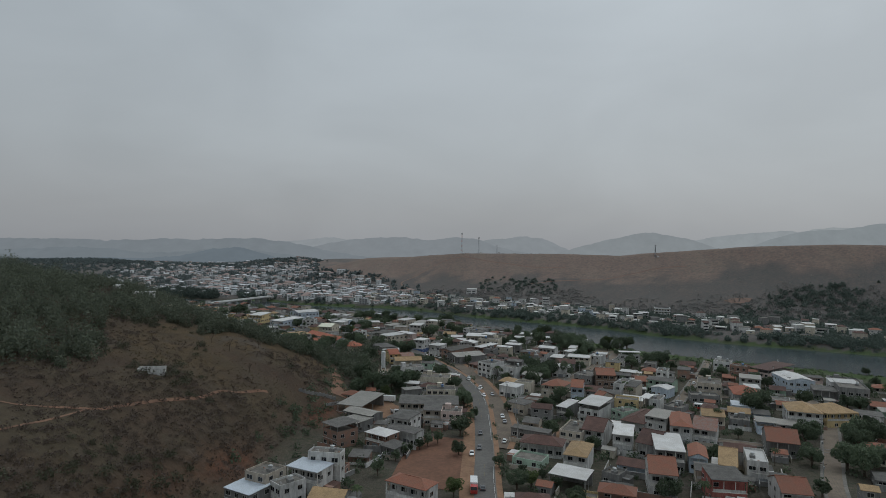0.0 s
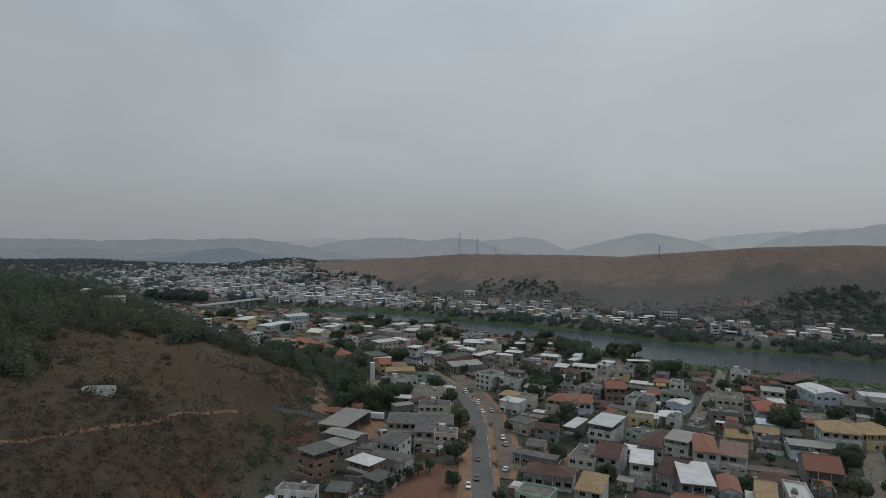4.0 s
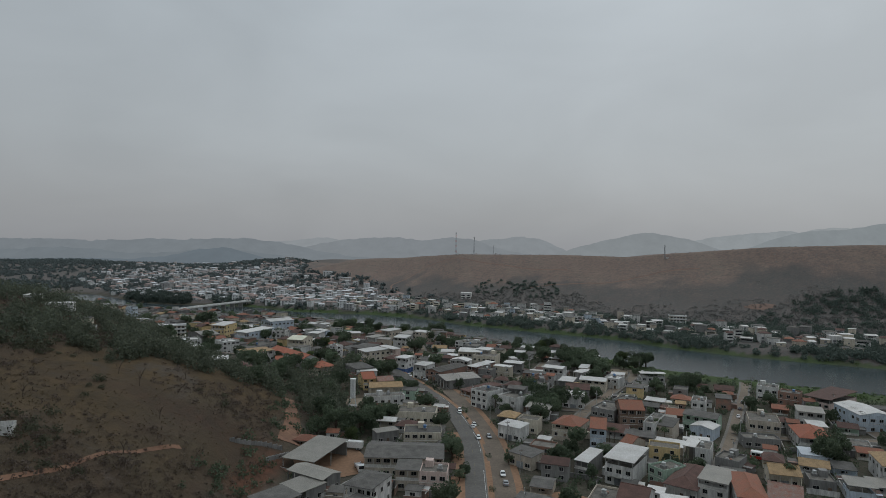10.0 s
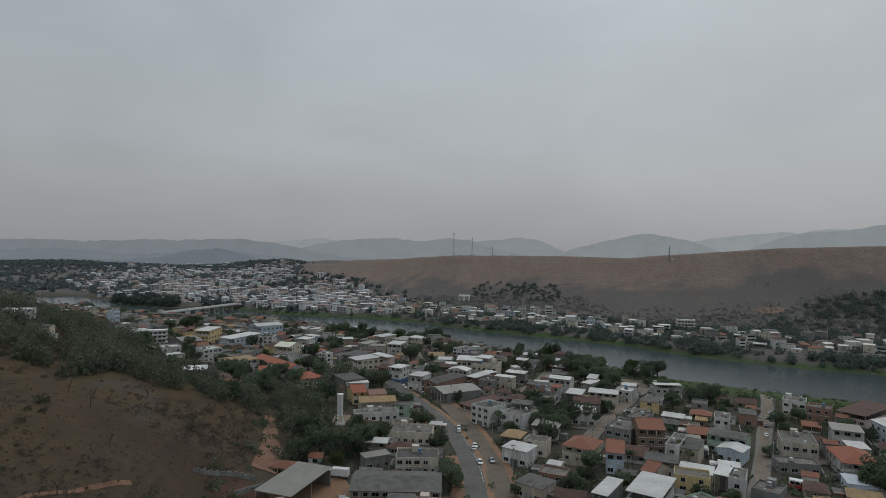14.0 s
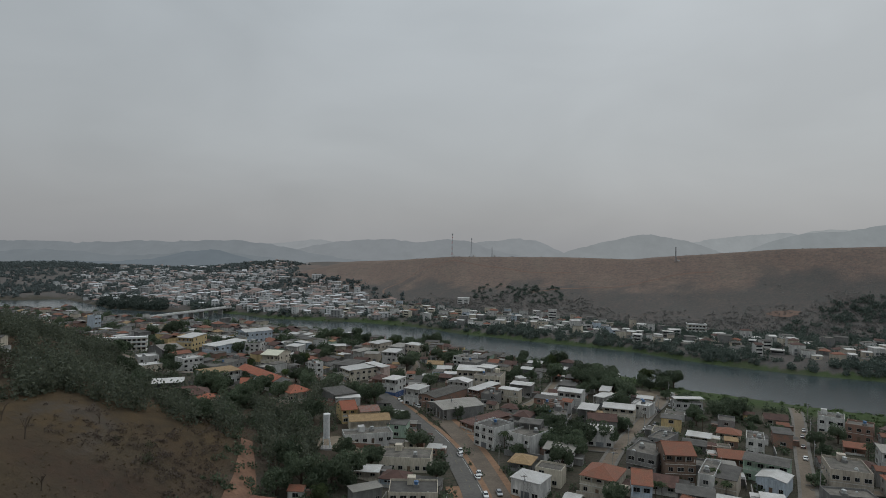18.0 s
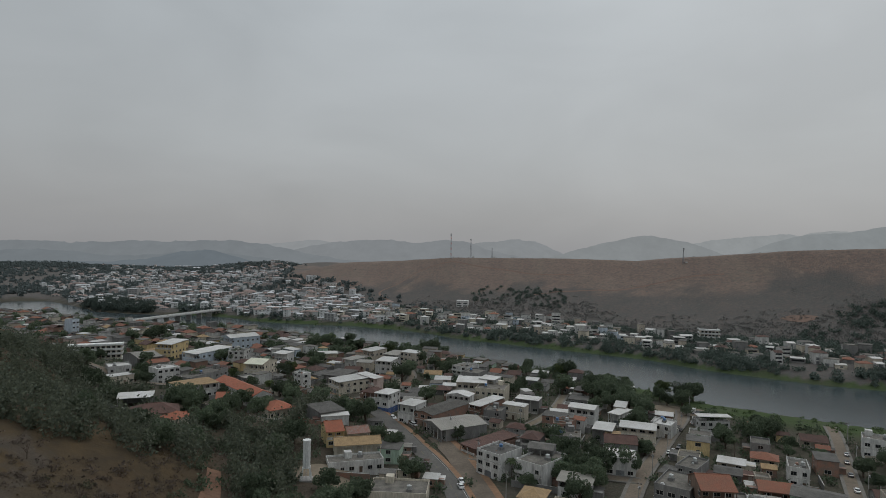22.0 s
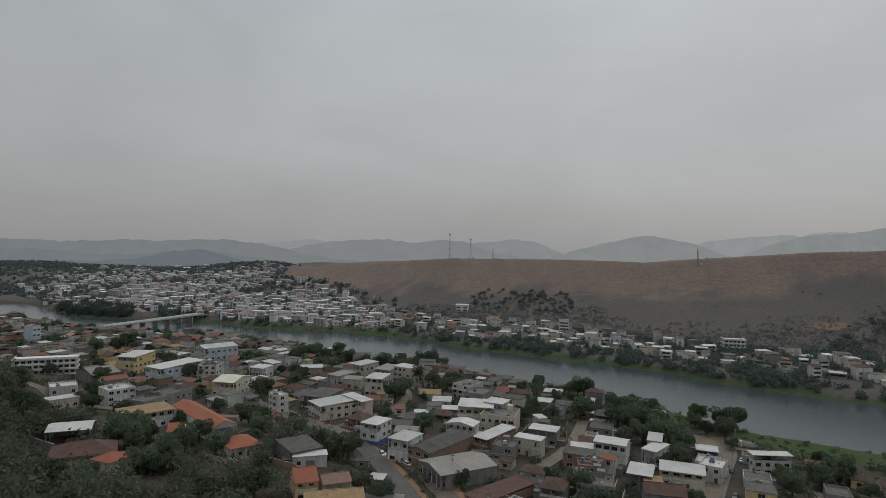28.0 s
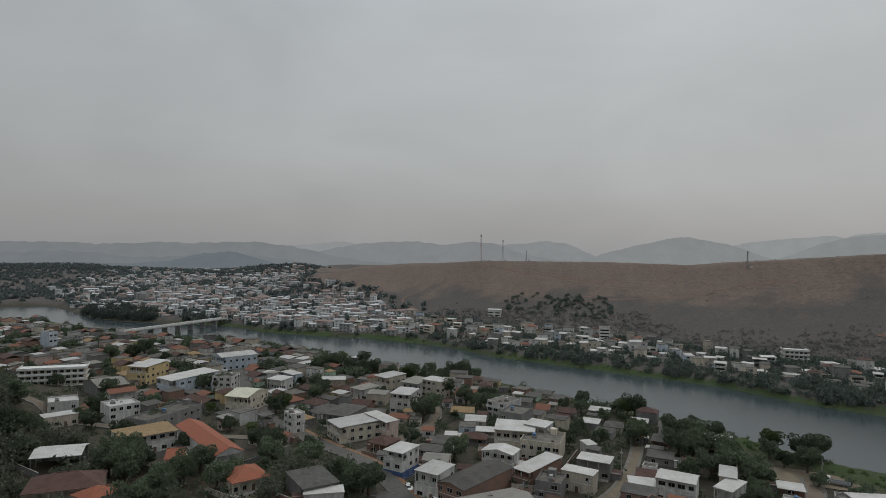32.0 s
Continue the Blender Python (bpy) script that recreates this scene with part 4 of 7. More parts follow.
        for n in range(rng.randint(1, 3)):
            cx, cy, cs = rng.uniform(-a + 0.8, a - 0.8), rng.uniform(-b + 0.8, b - 0.8), rng.uniform(0.25, 0.7)
            part("roof_clutter", Build().solid([(cx - cs, cy - cs, low - 0.38), (cx + cs, cy - cs, low - 0.38), (cx + cs, cy + cs, low - 0.38), (cx - cs, cy + cs, low - 0.38)],
                 [(cx - cs * 0.7, cy - cs * 0.6, low - 0.38 + cs), (cx + cs * 0.6, cy - cs * 0.7, low - 0.38 + cs), (cx + cs * 0.5, cy + cs * 0.6, low - 0.3 + cs), (cx - cs * 0.6, cy + cs * 0.5, low - 0.38 + cs)]),
                 rng.choice([M_CONC, M_BARK, WALLS["brick"], M_TANKW]), ob)
        if rng.random() < 0.5 and w > 8:
            hx = -tx
            part("stair_hut", Build().box(hx - 1.3, hx + 1.3, b - 3.2, b - 0.4, low - 0.38, low + 1.9), mat, ob)
    return ob


house(-60.8, 188.1, -30, 10.8, 9.5, 6, "grey", "metal_blue", "shed", 2)
house(-57.5, 194.4, -26, 8.7, 9.3, 9, "beige", "concrete", "flat", 3)
house(-49.1, 190.3, -44, 6.1, 9.2, 7, "white", "concrete", "flat", 2)
house(-44.7, 201.0, -26, 12.4, 8.2, 8, "white", "metal_blue", "shed", 2)
house(-40.5, 207.0, -8, 11.3, 5.4, 11, "white", "concrete", "flat", 3, balcony=True)
house(-43.0, 247.8, -43, 9.5, 10.3, 9, "brick", "fibro", "terrace", 3)
house(-42.0, 300.0, -20, 13.0, 24.0, 5.4, "open", "metal_grey", "shed", 1)
house(-38.0, 277.5, -32, 16.0, 8.5, 5.4, "grey", "metal_grey", "gable", 1)
house(-39.5, 268.5, -40, 10.5, 10.0, 4.5, "grey", "metal_grey", "shed", 1)
house(-8.5, 296.5, 0, 27.9, 17.0, 7, "beige", "fibro", "gable", 2)
house(-18.1, 264.4, -22, 9.6, 13.6, 8, "white", "fibro", "hip", 2)
house(-25.9, 246.6, -34, 10.7, 8.8, 6, "brick", "metal_white", "hip", 2)
house(-16.9, 251.4, -35, 14.4, 6.8, 6, "white", "fibro", "shed", 1)
house(-20.2, 236.7, -40, 7.7, 7.7, 4, "grey", "fibro", "shed", 1)
house(-10.3, 189.0, -30, 14.4, 7.5, 8, "white", "clay", "hip", 2)
house(36.5, 261.2, -28, 16.5, 5.0, 4, "grey", "fibro", "shed", 1)
house(38.5, 242.1, -18, 16.5, 10.0, 5, "white", "clay_dark", "hip", 1)
house(49.4, 226.5, -22, 8.2, 16.6, 7, "white", "clay_tan", "hip", 2, balcony=True)
house(42.9, 207.9, -28, 12.4, 9.5, 5, "open", "metal_white", "shed", 1)
house(63.9, 258.1, -28, 8.6, 16.5, 7, "white", "clay_dark", "gable", 2)
house(72.3, 249.0, -19, 7.5, 14.3, 8, "white", "metal_white", "shed", 2, balcony=True)
house(70.8, 291.0, -34, 9.7, 16.7, 9, "white", "metal_white", "terrace", 3, balcony=True)
house(58.9, 297.1, -35, 4.9, 14.6, 6, "grey", "metal_white", "shed", 2)
house(82.8, 244.0, -37, 8.3, 16.9, 6, "white", "clay_dark", "gable", 1)
house(84.6, 233.3, -14, 10.1, 19.6, 8, "grey", "metal_white", "shed", 2)
house(72.9, 207.0, -13, 8.7, 16.0, 8, "white", "clay", "gable", 2, balcony=True)
house(58.8, 212.5, -39, 6.2, 7.0, 4, "grey", "concrete", "flat", 1)
house(94.6, 230.1, -19, 6.3, 14.3, 6, "blue", "clay", "gableend", 1)
house(101.6, 265.9, -18, 8.4, 22.1, 8, "white", "clay", "hip", 2, balcony=True)
house(110.8, 261.2, -27, 9.1, 15.6, 7, "white", "clay_old", "gable", 2, balcony=True)
house(103.1, 223.7, -24, 5.9, 18.0, 6, "yellow", "clay_tan", "hip", 1)
house(92.0, 202.2, -7, 10.7, 11.9, 8, "red", "fibro", "shed", 2)
house(111.9, 221.3, -21, 6.7, 15.3, 8, "white", "metal_white", "flat", 2)
house(137.0, 251.3, -21, 11.5, 16.8, 6, "grey", "clay", "gable", 1)
house(111.2, 197.7, -11, 8.8, 14.0, 6, "white", "clay", "gable", 2)
house(170.8, 294.8, -20, 14.3, 16.8, 7, "white", "clay_tan", "hip", 2, balcony=True)
house(183.8, 293.4, 8, 16.3, 14.8, 7, "yellow", "clay_tan", "hip", 2, balcony=True)
house(206.1, 365.7, -6, 14.8, 22.9, 8, "blue", "metal_white", "gableend", 2)
house(225.3, 344.6, -23, 13.8, 32.1, 9, "grey", "concrete", "flat", 2)
house(210.4, 342.8, -23, 11.2, 12.0, 6, "grey", "fibro", "shed", 1)
house(224.8, 349.3, -19, 13.6, 10.0, 9, "white", "metal_white", "shed", 2)
house(160.9, 331.4, -17, 12.9, 19.3, 6, "white", "clay_red", "hip", 2, balcony=True)
house(148.2, 346.4, -22, 12.5, 16.2, 8, "beige", "concrete", "flat", 2)
house(139.0, 331.2, -10, 14.4, 8.0, 4, "grey", "concrete", "flat", 1)
house(181.1, 366.5, -24, 11.3, 11.0, 7, "white", "metal_grey", "shed", 2)
house(186.0, 413.7, -32, 10.5, 10.0, 8, "white", "concrete", "flat", 2)
house(193.4, 404.8, -39, 10.1, 10.0, 7, "brick", "concrete", "flat", 2)
house(209.1, 395.0, -57, 12.3, 28.9, 8, "pink", "clay_dark", "terrace", 2)
house(124.3, 353.7, -35, 14.5, 11.0, 7, "mint", "fibro", "gable", 2)
house(121.0, 342.8, -42, 9.4, 9.9, 5, "blue", "metal_white", "gableend", 1)
house(105.0, 306.1, -29, 5.3, 11.1, 8, "white", "concrete", "flat", 2)
house(101.0, 308.2, -35, 4.0, 9.0, 8, "open", "metal_white", "shed", 2)
house(102.3, 339.9, -32, 8.8, 13.6, 7, "beige", "fibro", "shed", 2)
house(91.1, 354.6, -5, 10.4, 13.3, 10, "brown", "clay", "gable", 3, balcony=True)
house(98.1, 341.8, -32, 5.1, 17.8, 8, "white", "concrete", "flat", 2)
house(70.9, 331.1, -16, 6.2, 13.5, 8, "blue", "clay", "gable", 2, balcony=True)
house(61.3, 341.5, -31, 11.9, 14.3, 6, "cream", "clay", "hip", 2)
house(35.5, 335.4, -35, 10.5, 8.5, 6, "white", "metal_white", "shed", 1)
house(36.7, 302.4, -41, 10.1, 8.8, 5, "beige", "fibro", "shed", 1)
house(80.3, 314.7, -48, 4.6, 11.1, 6, "beige", "clay", "gable", 1)
house(83.7, 362.3, -36, 11.0, 16.1, 8, "grey", "concrete", "flat", 2, balcony=True)
house(27.7, 387.9, -45, 10.8, 12.9, 9, "white", "fibro", "flat", 3)
house(42.4, 381.8, -43, 10.9, 17.2, 8, "white", "concrete", "flat", 2, balcony=True)
house(43.4, 387.8, -20, 8.9, 8.0, 10, "grey", "fibro", "gable", 2)
house(12.5, 434.0, -61, 17.0, 23.0, 5.5, "grey", "metal_grey", "gableend", 1)
house(26.6, 415.5, -51, 8.9, 24.8, 3, "brick", "clay_dark", "shed", 1)
house(6.7, 456.1, -37, 11.3, 28.8, 6, "brick", "fibro_dark", "gableend", 2)
house(-7.3, 453.9, -28, 8.7, 11.9, 9, "white", "metal_white", "pyr", 2, balcony=True)
house(-20.4, 469.6, -27, 8.0, 11.5, 10, "shop", "metal_white", "pyr", 3)
house(-45.9, 513.4, -55, 13.7, 19.6, 7, "cream", "metal_white", "shed", 2)
house(-34.6, 517.3, -51, 18.9, 6.2, 8, "pink", "metal_white", "shed", 2)
house(-30.1, 493.6, -27, 9.0, 10.4, 5, "brick", "clay_dark", "hip", 1)
house(-54.8, 535.3, -18, 13.4, 20.9, 6, "grey", "fibro", "hip", 1)
house(-73.6, 517.2, -47, 7.6, 6.5, 9, "white", "metal_white", "flat", 3)
house(-108.9, 555.0, -12, 12.5, 19.7, 8, "cream", "metal_cream", "gable", 2)
house(-28.4, 559.6, -17, 10.4, 13.7, 10, "white", "metal_white", "shed", 3)
house(-41.8, 604.8, -42, 11.3, 15.5, 9, "beige", "metal_white", "shed", 2)
house(-25.4, 596.0, -27, 11.5, 15.9, 8, "white", "metal_grey", "shed", 2)
house(-13.8, 592.3, -33, 12.8, 9.4, 10, "beige", "metal_white", "shed", 3)
house(-52.8, 584.5, -41, 9.9, 13.6, 6, "white", "metal_grey", "shed", 1)
house(-106.0, 600.9, -22, 10.5, 10.5, 6, "white", "metal_white", "shed", 1)
house(-104.4, 618.8, -43, 14.2, 6.7, 6, "blue", "metal_white", "shed", 1)
house(-75.4, 606.2, 12, 13.4, 10.0, 6, "cream", "metal_white", "gable", 1)
house(-94.0, 472.5, 42, 9.8, 45.0, 6, "white", "clay_red", "gableend", 1)
house(-119.0, 474.0, 45, 20.0, 13.0, 7, "white", "clay_tan", "shed", 2)
house(-97.9, 455.9, 15, 5.7, 10.0, 5, "cream", "clay_red", "gable", 1)
house(-138.0, 453.6, 21, 15.0, 13.0, 5.4, "open", "metal_white", "gable", 1)
house(-116.8, 425.1, 25, 20.1, 14.0, 6, "cream", "clay_dark", "hip", 1)
house(-105.9, 423.8, 28, 6.8, 7.0, 4, "cream", "clay_red", "hip", 1)
house(-105.1, 420.9, 66, 9.2, 9.0, 5, "cream", "clay_red", "hip", 1)
house(-68.5, 441.0, 41, 12.0, 13.0, 4.6, "cream", "clay_red", "hip", 1)
house(-45.7, 438.8, 36, 11.8, 14.9, 5, "grey", "fibro", "shed", 1)
house(-40.4, 431.9, 16, 11.8, 5.0, 4, "white", "metal_white", "shed", 1)
house(-36.9, 406.1, 21, 6.8, 12.1, 6, "yellow", "clay_red", "gable", 2)
house(-27.7, 409.0, 22, 8.8, 8.0, 6, "cream", "clay_old", "gable", 1)
house(-25.9, 396.8, 14, 17.3, 8.5, 6, "cream", "clay_tan", "gable", 1)
house(-25.0, 384.5, 17, 19.8, 8.0, 4, "white", "concrete", "flat", 1)
house(-7.3, 359.7, -4, 18.6, 12.0, 5, "cream", "concrete", "flat", 1)
house(-3.2, 325.4, 1, 15.3, 11.0, 6, "cream", "fibro", "flat", 2)
house(-18.8, 327.2, 29, 9.8, 5.0, 5, "grey", "metal_grey", "shed", 1)
house(-6.3, 279.9, -3, 7.9, 9.0, 7, "beige", "fibro", "shed", 2)
house(2.5, 278.2, -5, 9.1, 9.0, 7, "pink", "concrete", "flat", 2)
house(-179.1, 515.5, 35, 11.8, 12.0, 8, "white", "metal_white", "flat", 2)
house(-170.4, 500.5, 47, 12.9, 6.0, 5, "beige", "metal_white", "shed", 1)
house(-188.3, 607.2, -10, 12.8, 20.9, 11, "yellow", "metal_white", "shed", 3, balcony=True)
house(-156.4, 591.5, -32, 14.8, 29.9, 8, "blue", "metal_white", "shed", 2)
house(-158.9, 585.8, 61, 16.6, 10.0, 7, "white", "metal_white", "shed", 2)
house(-155.8, 659.6, -45, 17.1, 25.1, 9, "blue", "metal_white", "gableend", 2)
house(-134.6, 591.9, -3, 11.3, 12.0, 9, "white", "concrete", "flat", 3)
house(-190.4, 567.2, 50, 14.8, 23.6, 7, "grey", "metal_grey", "gable", 1)
house(-176.7, 557.9, 47, 13.2, 8.0, 6, "white", "clay", "gable", 1)
house(-153.1, 516.5, 48, 12.9, 12.0, 9, "white", "metal_white", "flat", 3)
house(-129.6, 511.0, -19, 11.5, 31.6, 8, "grey", "concrete", "flat", 2)
house(-324.2, 712.9, 73, 7.2, 9.0, 13, "blue", "concrete", "flat", 3)
house(22.7, 557.5, -38, 10.7, 15.0, 8, "white", "concrete", "flat", 3, balcony=True)
house(27.2, 537.2, -25, 11.0, 14.9, 8, "grey", "concrete", "flat", 2)
house(24.2, 506.8, -8, 16.5, 14.0, 9, "cream", "metal_white", "shed", 2)
house(34.7, 496.7, -17, 15.8, 16.7, 8, "cream", "concrete", "flat", 2)
house(16.6, 480.8, -24, 12.3, 8.3, 7, "white", "metal_white", "gableend", 2)
house(29.6, 470.0, -41, 7.0, 21.0, 6, "brick", "metal_white", "shed", 2)
house(34.2, 508.6, -30, 9.7, 9.1, 10, "white", "metal_white", "shed", 1)
house(53.1, 496.8, -73, 6.6, 4.0, 6, "white", "metal_white", "shed", 1)
house(51.3, 475.1, -24, 11.8, 7.5, 7, "grey", "metal_white", "shed", 1)
house(42.9, 461.1, -29, 11.2, 5.7, 7, "cream", "metal_white", "shed", 2)
house(32.3, 455.6, -20, 8.5, 10.0, 6, "grey", "concrete", "flat", 2)
house(74.8, 455.5, -27, 12.3, 9.6, 8, "white", "metal_white", "gable", 2, balcony=True)
house(64.0, 459.3, -12, 8.8, 9.0, 4, "beige", "metal_white", "shed", 1)
house(92.1, 455.0, -45, 5.9, 11.8, 6, "white", "metal_white", "shed", 1)
house(95.4, 464.7, -23, 5.4, 10.9, 7, "beige", "metal_white", "shed", 2)
house(108.6, 445.0, -31, 8.0, 9.7, 5, "white", "metal_white", "flat", 2)
house(131.8, 444.0, -2, 14.0, 4.0, 8, "white", "metal_white", "terrace", 3)
house(77.4, 428.6, -24, 8.2, 11.2, 6, "grey", "metal_white", "shed", 1)
house(93.5, 432.3, -21, 14.9, 11.4, 6, "cream", "metal_white", "gable", 2)
house(107.6, 438.4, -35, 8.0, 10.9, 6, "white", "metal_white", "flat", 2)
house(79.3, 421.4, -11, 6.0, 8.0, 5, "beige", "clay_tan", "shed", 1)
house(80.0, 413.8, -12, 12.7, 10.0, 5, "grey", "clay_dark", "gable", 1)
house(73.0, 390.6, -15, 10.9, 8.9, 7, "white", "metal_white", "shed", 1)
house(58.7, 418.9, -14, 12.1, 12.0, 6, "grey", "concrete", "flat", 2)
house(60.0, 435.1, -10, 7.1, 8.0, 6, "brick", "concrete", "flat", 2)
house(97.7, 384.8, -41, 7.5, 14.0, 6, "grey", "concrete", "flat", 2)
house(87.3, 380.0, -38, 4.7, 8.0, 5, "cream", "fibro", "shed", 1)
house(134.7, 382.4, -26, 6.6, 12.0, 7, "white", "concrete", "flat", 2)
house(106.5, 348.9, -19, 7.4, 10.0, 6, "beige", "metal_grey", "shed", 2)
house(55.0, 258.9, -26, 9.3, 17.4, 6, "beige", "concrete", "flat", 2)
house(84.3, 288.0, -61, 7.0, 11.2, 6, "mint", "concrete", "flat", 2)
house(89.6, 281.0, -37, 10.4, 23.9, 5, "white", "clay_dark", "hip", 1)
house(95.8, 274.4, -35, 8.9, 13.6, 8, "white", "metal_grey", "shed", 3, balcony=True)
house(113.4, 302.2, -42, 8.4, 10.0, 5, "grey", "concrete", "flat", 1)
house(125.3, 288.8, -16, 9.8, 10.0, 5, "cream", "clay_tan", "gable", 1)
house(136.4, 285.3, -20, 8.1, 9.0, 4, "grey", "concrete", "flat", 1)
house(150.7, 312.3, -19, 10.1, 9.0, 4, "blue", "metal_blue", "shed", 1)
house(58.8, 426.8, -11, 10.9, 12.0, 5, "grey", "concrete", "flat", 2)
house(62.6, 438.0, -34, 6.8, 8.0, 6, "brick", "concrete", "flat", 2)

house(-198, 394, 20, 13, 6, 3.2, "white", "metal_white", "shed", 1, detail=0)
house(-181, 386, 12, 8, 6, 3.0, "cream", "fibro", "gable", 1, detail=0)
house(-168, 388, 25, 9, 6, 3.0, "grey", "metal_white", "shed", 1, detail=0)
house(-216, 399, 10, 7, 6, 3.4, "white", "metal_white", "shed", 1, detail=0)


# long hall roof vent of the grey warehouse and other landmarks
def water_tower(x, y):
    ob = thing("water_tower", "slim white concrete water tower on four splayed legs", "water tower", at=pose(x, y, ground_z(x, y), 0, 0, 8))
    g = Build()
    g.solid([(1.25 * math.cos(a), 1.25 * math.sin(a), 4.2) for a in np.arange(16) * math.pi / 8], [(1.25 * math.cos(a), 1.25 * math.sin(a), 13.0) for a in np.arange(16) * math.pi / 8])
    part("tank", g, M_WHITEC, ob, "tall whitewashed cylinder tank")
    part("rim", Build().solid([(1.36 * math.cos(a), 1.36 * math.sin(a), 12.8) for a in np.arange(16) * math.pi / 8], [(1.36 * math.cos(a), 1.36 * math.sin(a), 13.15) for a in np.arange(16) * math.pi / 8]), M_WHITEC, ob)
    part("collar", Build().box(-1.3, 1.3, -1.3, 1.3, 3.9, 4.2), M_WHITEC, ob)
    for sx in (-1, 1):
        for sy in (-1, 1):
            part("leg", Build().tube((sx * 1.7, sy * 1.7, -1), (sx * 1.05, sy * 1.05, 4.0), 0.24, 0.2), M_WHITEC, ob)
    part("footing", Build().box(-2.1, 2.1, -2.1, 2.1, -1, 0.35), M_CONC, ob)
    part("ladder", Build().box(-0.25, -0.2, -1.4, -1.34, 0.3, 13).box(0.2, 0.25, -1.4, -1.34, 0.3, 13), M_STEEL, ob)


water_tower(-38.5, 366)


def mast(x, y, tall, wide, label, banded=True):
    ob = thing("radio_mast", label, "radio mast", "masts on the ridge", at=pose(x, y, ground_z(x, y) - 0.5))
    n = 9
    for k in range(n):
        z0, z1 = tall * k / n, tall * (k + 1) / n
        w0, w1 = wide * (1 - 0.75 * k / n), wide * (1 - 0.75 * (k + 1) / n)
        g = Build()
        cs = [(-1, -1), (1, -1), (1, 1), (-1, 1)]
        for i, (sx, sy) in enumerate(cs):
            tx, ty = cs[(i + 1) % 4]
            g.tube((sx * w0, sy * w0, z0), (sx * w1, sy * w1, z1), 0.16, 0.16, 4)
            g.tube((sx * w0, sy * w0, z0), (tx * w1, ty * w1, z1), 0.08, 0.08, 4)
            g.tube((sx * w1, sy * w1, z1), (tx * w1, ty * w1, z1), 0.08, 0.08, 4)
        part("mast_section", g, (M_REDPAINT if k % 2 else M_STEEL) if banded else M_STEEL, ob)
    for k in range(3):
        part("antenna", Build().box(-0.25 + 0.9 * (k - 1), 0.25 + 0.9 * (k - 1), -wide * 0.4 - 0.4, -wide * 0.4, tall * 0.9, tall * 0.98), M_TANKW, ob)
    part("hut", Build().box(2.5, 5.5, -1.5, 1.5, 0, 2.7), WALLS["white"], ob)


mast(22.7, 1136, 40, 1.3, "red and white banded lattice radio mast")
mast(54, 1128, 31, 1.1, "grey lattice radio mast with dish aerials", False)
mast(87, 1120, 16, 0.8, "short grey lattice mast", False)
mast(317, 943, 20, 0.9, "thin steel mast on the bare ridge", False)


# bridge over the river
def bridge():
    p, q = Vector((-317, 800, 1.5)), Vector((-272, 932, 1.5))
    d = (q - p).normalized()
    ob = thing("bridge", "long pale concrete road bridge on piers", "bridge")
    c = Vector((-d.y, d.x, 0)) * 4.5

    def slab(lo, hi, half, z0, z1):
        s = c.normalized() * half
        return Build().solid([(*((lo + k * s).xy), z0) for k in (1,)] + [(*((lo - s).xy), z0), (*((hi - s).xy), z0), (*((hi + s).xy), z0)],
                             [(*((lo + s).xy), z1), (*((lo - s).xy), z1), (*((hi - s).xy), z1), (*((hi + s).xy), z1)])
    part("deck", slab(p, q, 4.5, 0.6, 1.6), M_CONC, ob)
    for s in (-1, 1):
        off = c.normalized() * 4.3 * s
        part("parapet", slab(p + off, q + off, 0.12, 1.6, 2.6), M_WHITEC, ob)
    for k in range(1, 8):
        m = p.lerp(q, k / 8)
        part("pier", slab(m - d * 0.6, m + d * 0.6, 3.4, -10, 0.6), M_CONC, ob)


bridge()


# ruin on the hillside
def ruin(x, y):
    ob = thing("roofless_house", "roofless whitewashed house shell on the dry slope", "ruin", at=pose(x, y, ground_z(x, y), 0, 0, 14) @ Matrix.Diagonal((0.8, 0.8, 0.8, 1)))
    part("front_wall", Build().box(-6, 6, -2, -1.8, -2, 0.9), WALLS["white"], ob)
    part("lintel", Build().box(-6, 4, -2, -1.8, 2.0, 2.6), WALLS["white"], ob)
    for k in range(6):
        part("pier", Build().box(-6 + 2.0 * k, -5.1 + 2.0 * k, -2, -1.8, 0.9, 2.0), WALLS["white"], ob)
    part("back_wall", Build().box(-6, 6, 2.2, 2.4, -2, 3.0), WALLS["white"], ob)
    part("side_wall", Build().box(-6, -5.8, -1.8, 2.2, -2, 2.8), WALLS["white"], ob)
    part("side_wall", Build().box(5.8, 6, -1.8, 2.2, -2, 2.2), WALLS["white"], ob)


ruin(-113, 232)


def bare_tree(x, y, tall, seed):
    rs = np.random.RandomState(seed)
    ob = thing("bare_tree", "leafless grey tree on the dry slope", "tree", "bare trees on the slope", at=pose(x, y, ground_z(x, y)))
    t = Build().tube((0, 0, -0.5), (0.2, 0, tall * 0.45), 0.17, 0.12, 6)
    for k in range(9):
        a = rs.uniform(0, 6.28)
        z0 = tall * rs.uniform(0.25, 0.45)
        tip = Vector((math.cos(a) * tall * 0.3, math.sin(a) * tall * 0.3, tall * rs.uniform(0.7, 1.0)))
        mid = Vector((0.1, 0, z0)).lerp(tip, 0.55) + Vector((0, 0, 0.3))
        t.tube((0.1, 0, z0), mid, 0.08, 0.05, 4).tube(mid, tip, 0.05, 0.015, 4)
        t.tube(mid, mid + Vector((rs.uniform(-1, 1), rs.uniform(-1, 1), rs.uniform(0.5, 1.3))), 0.04, 0.012, 4)
    part("trunk", t, M_BARK, ob)


for k, (x, y, tall) in enumerate(((-106, 295, 7), (-91, 279, 5), (-118, 303, 5.5), (-126, 262, 5), (-99, 318, 4.5), (-88, 250, 5))):
    bare_tree(x, y, tall, 60 + k)

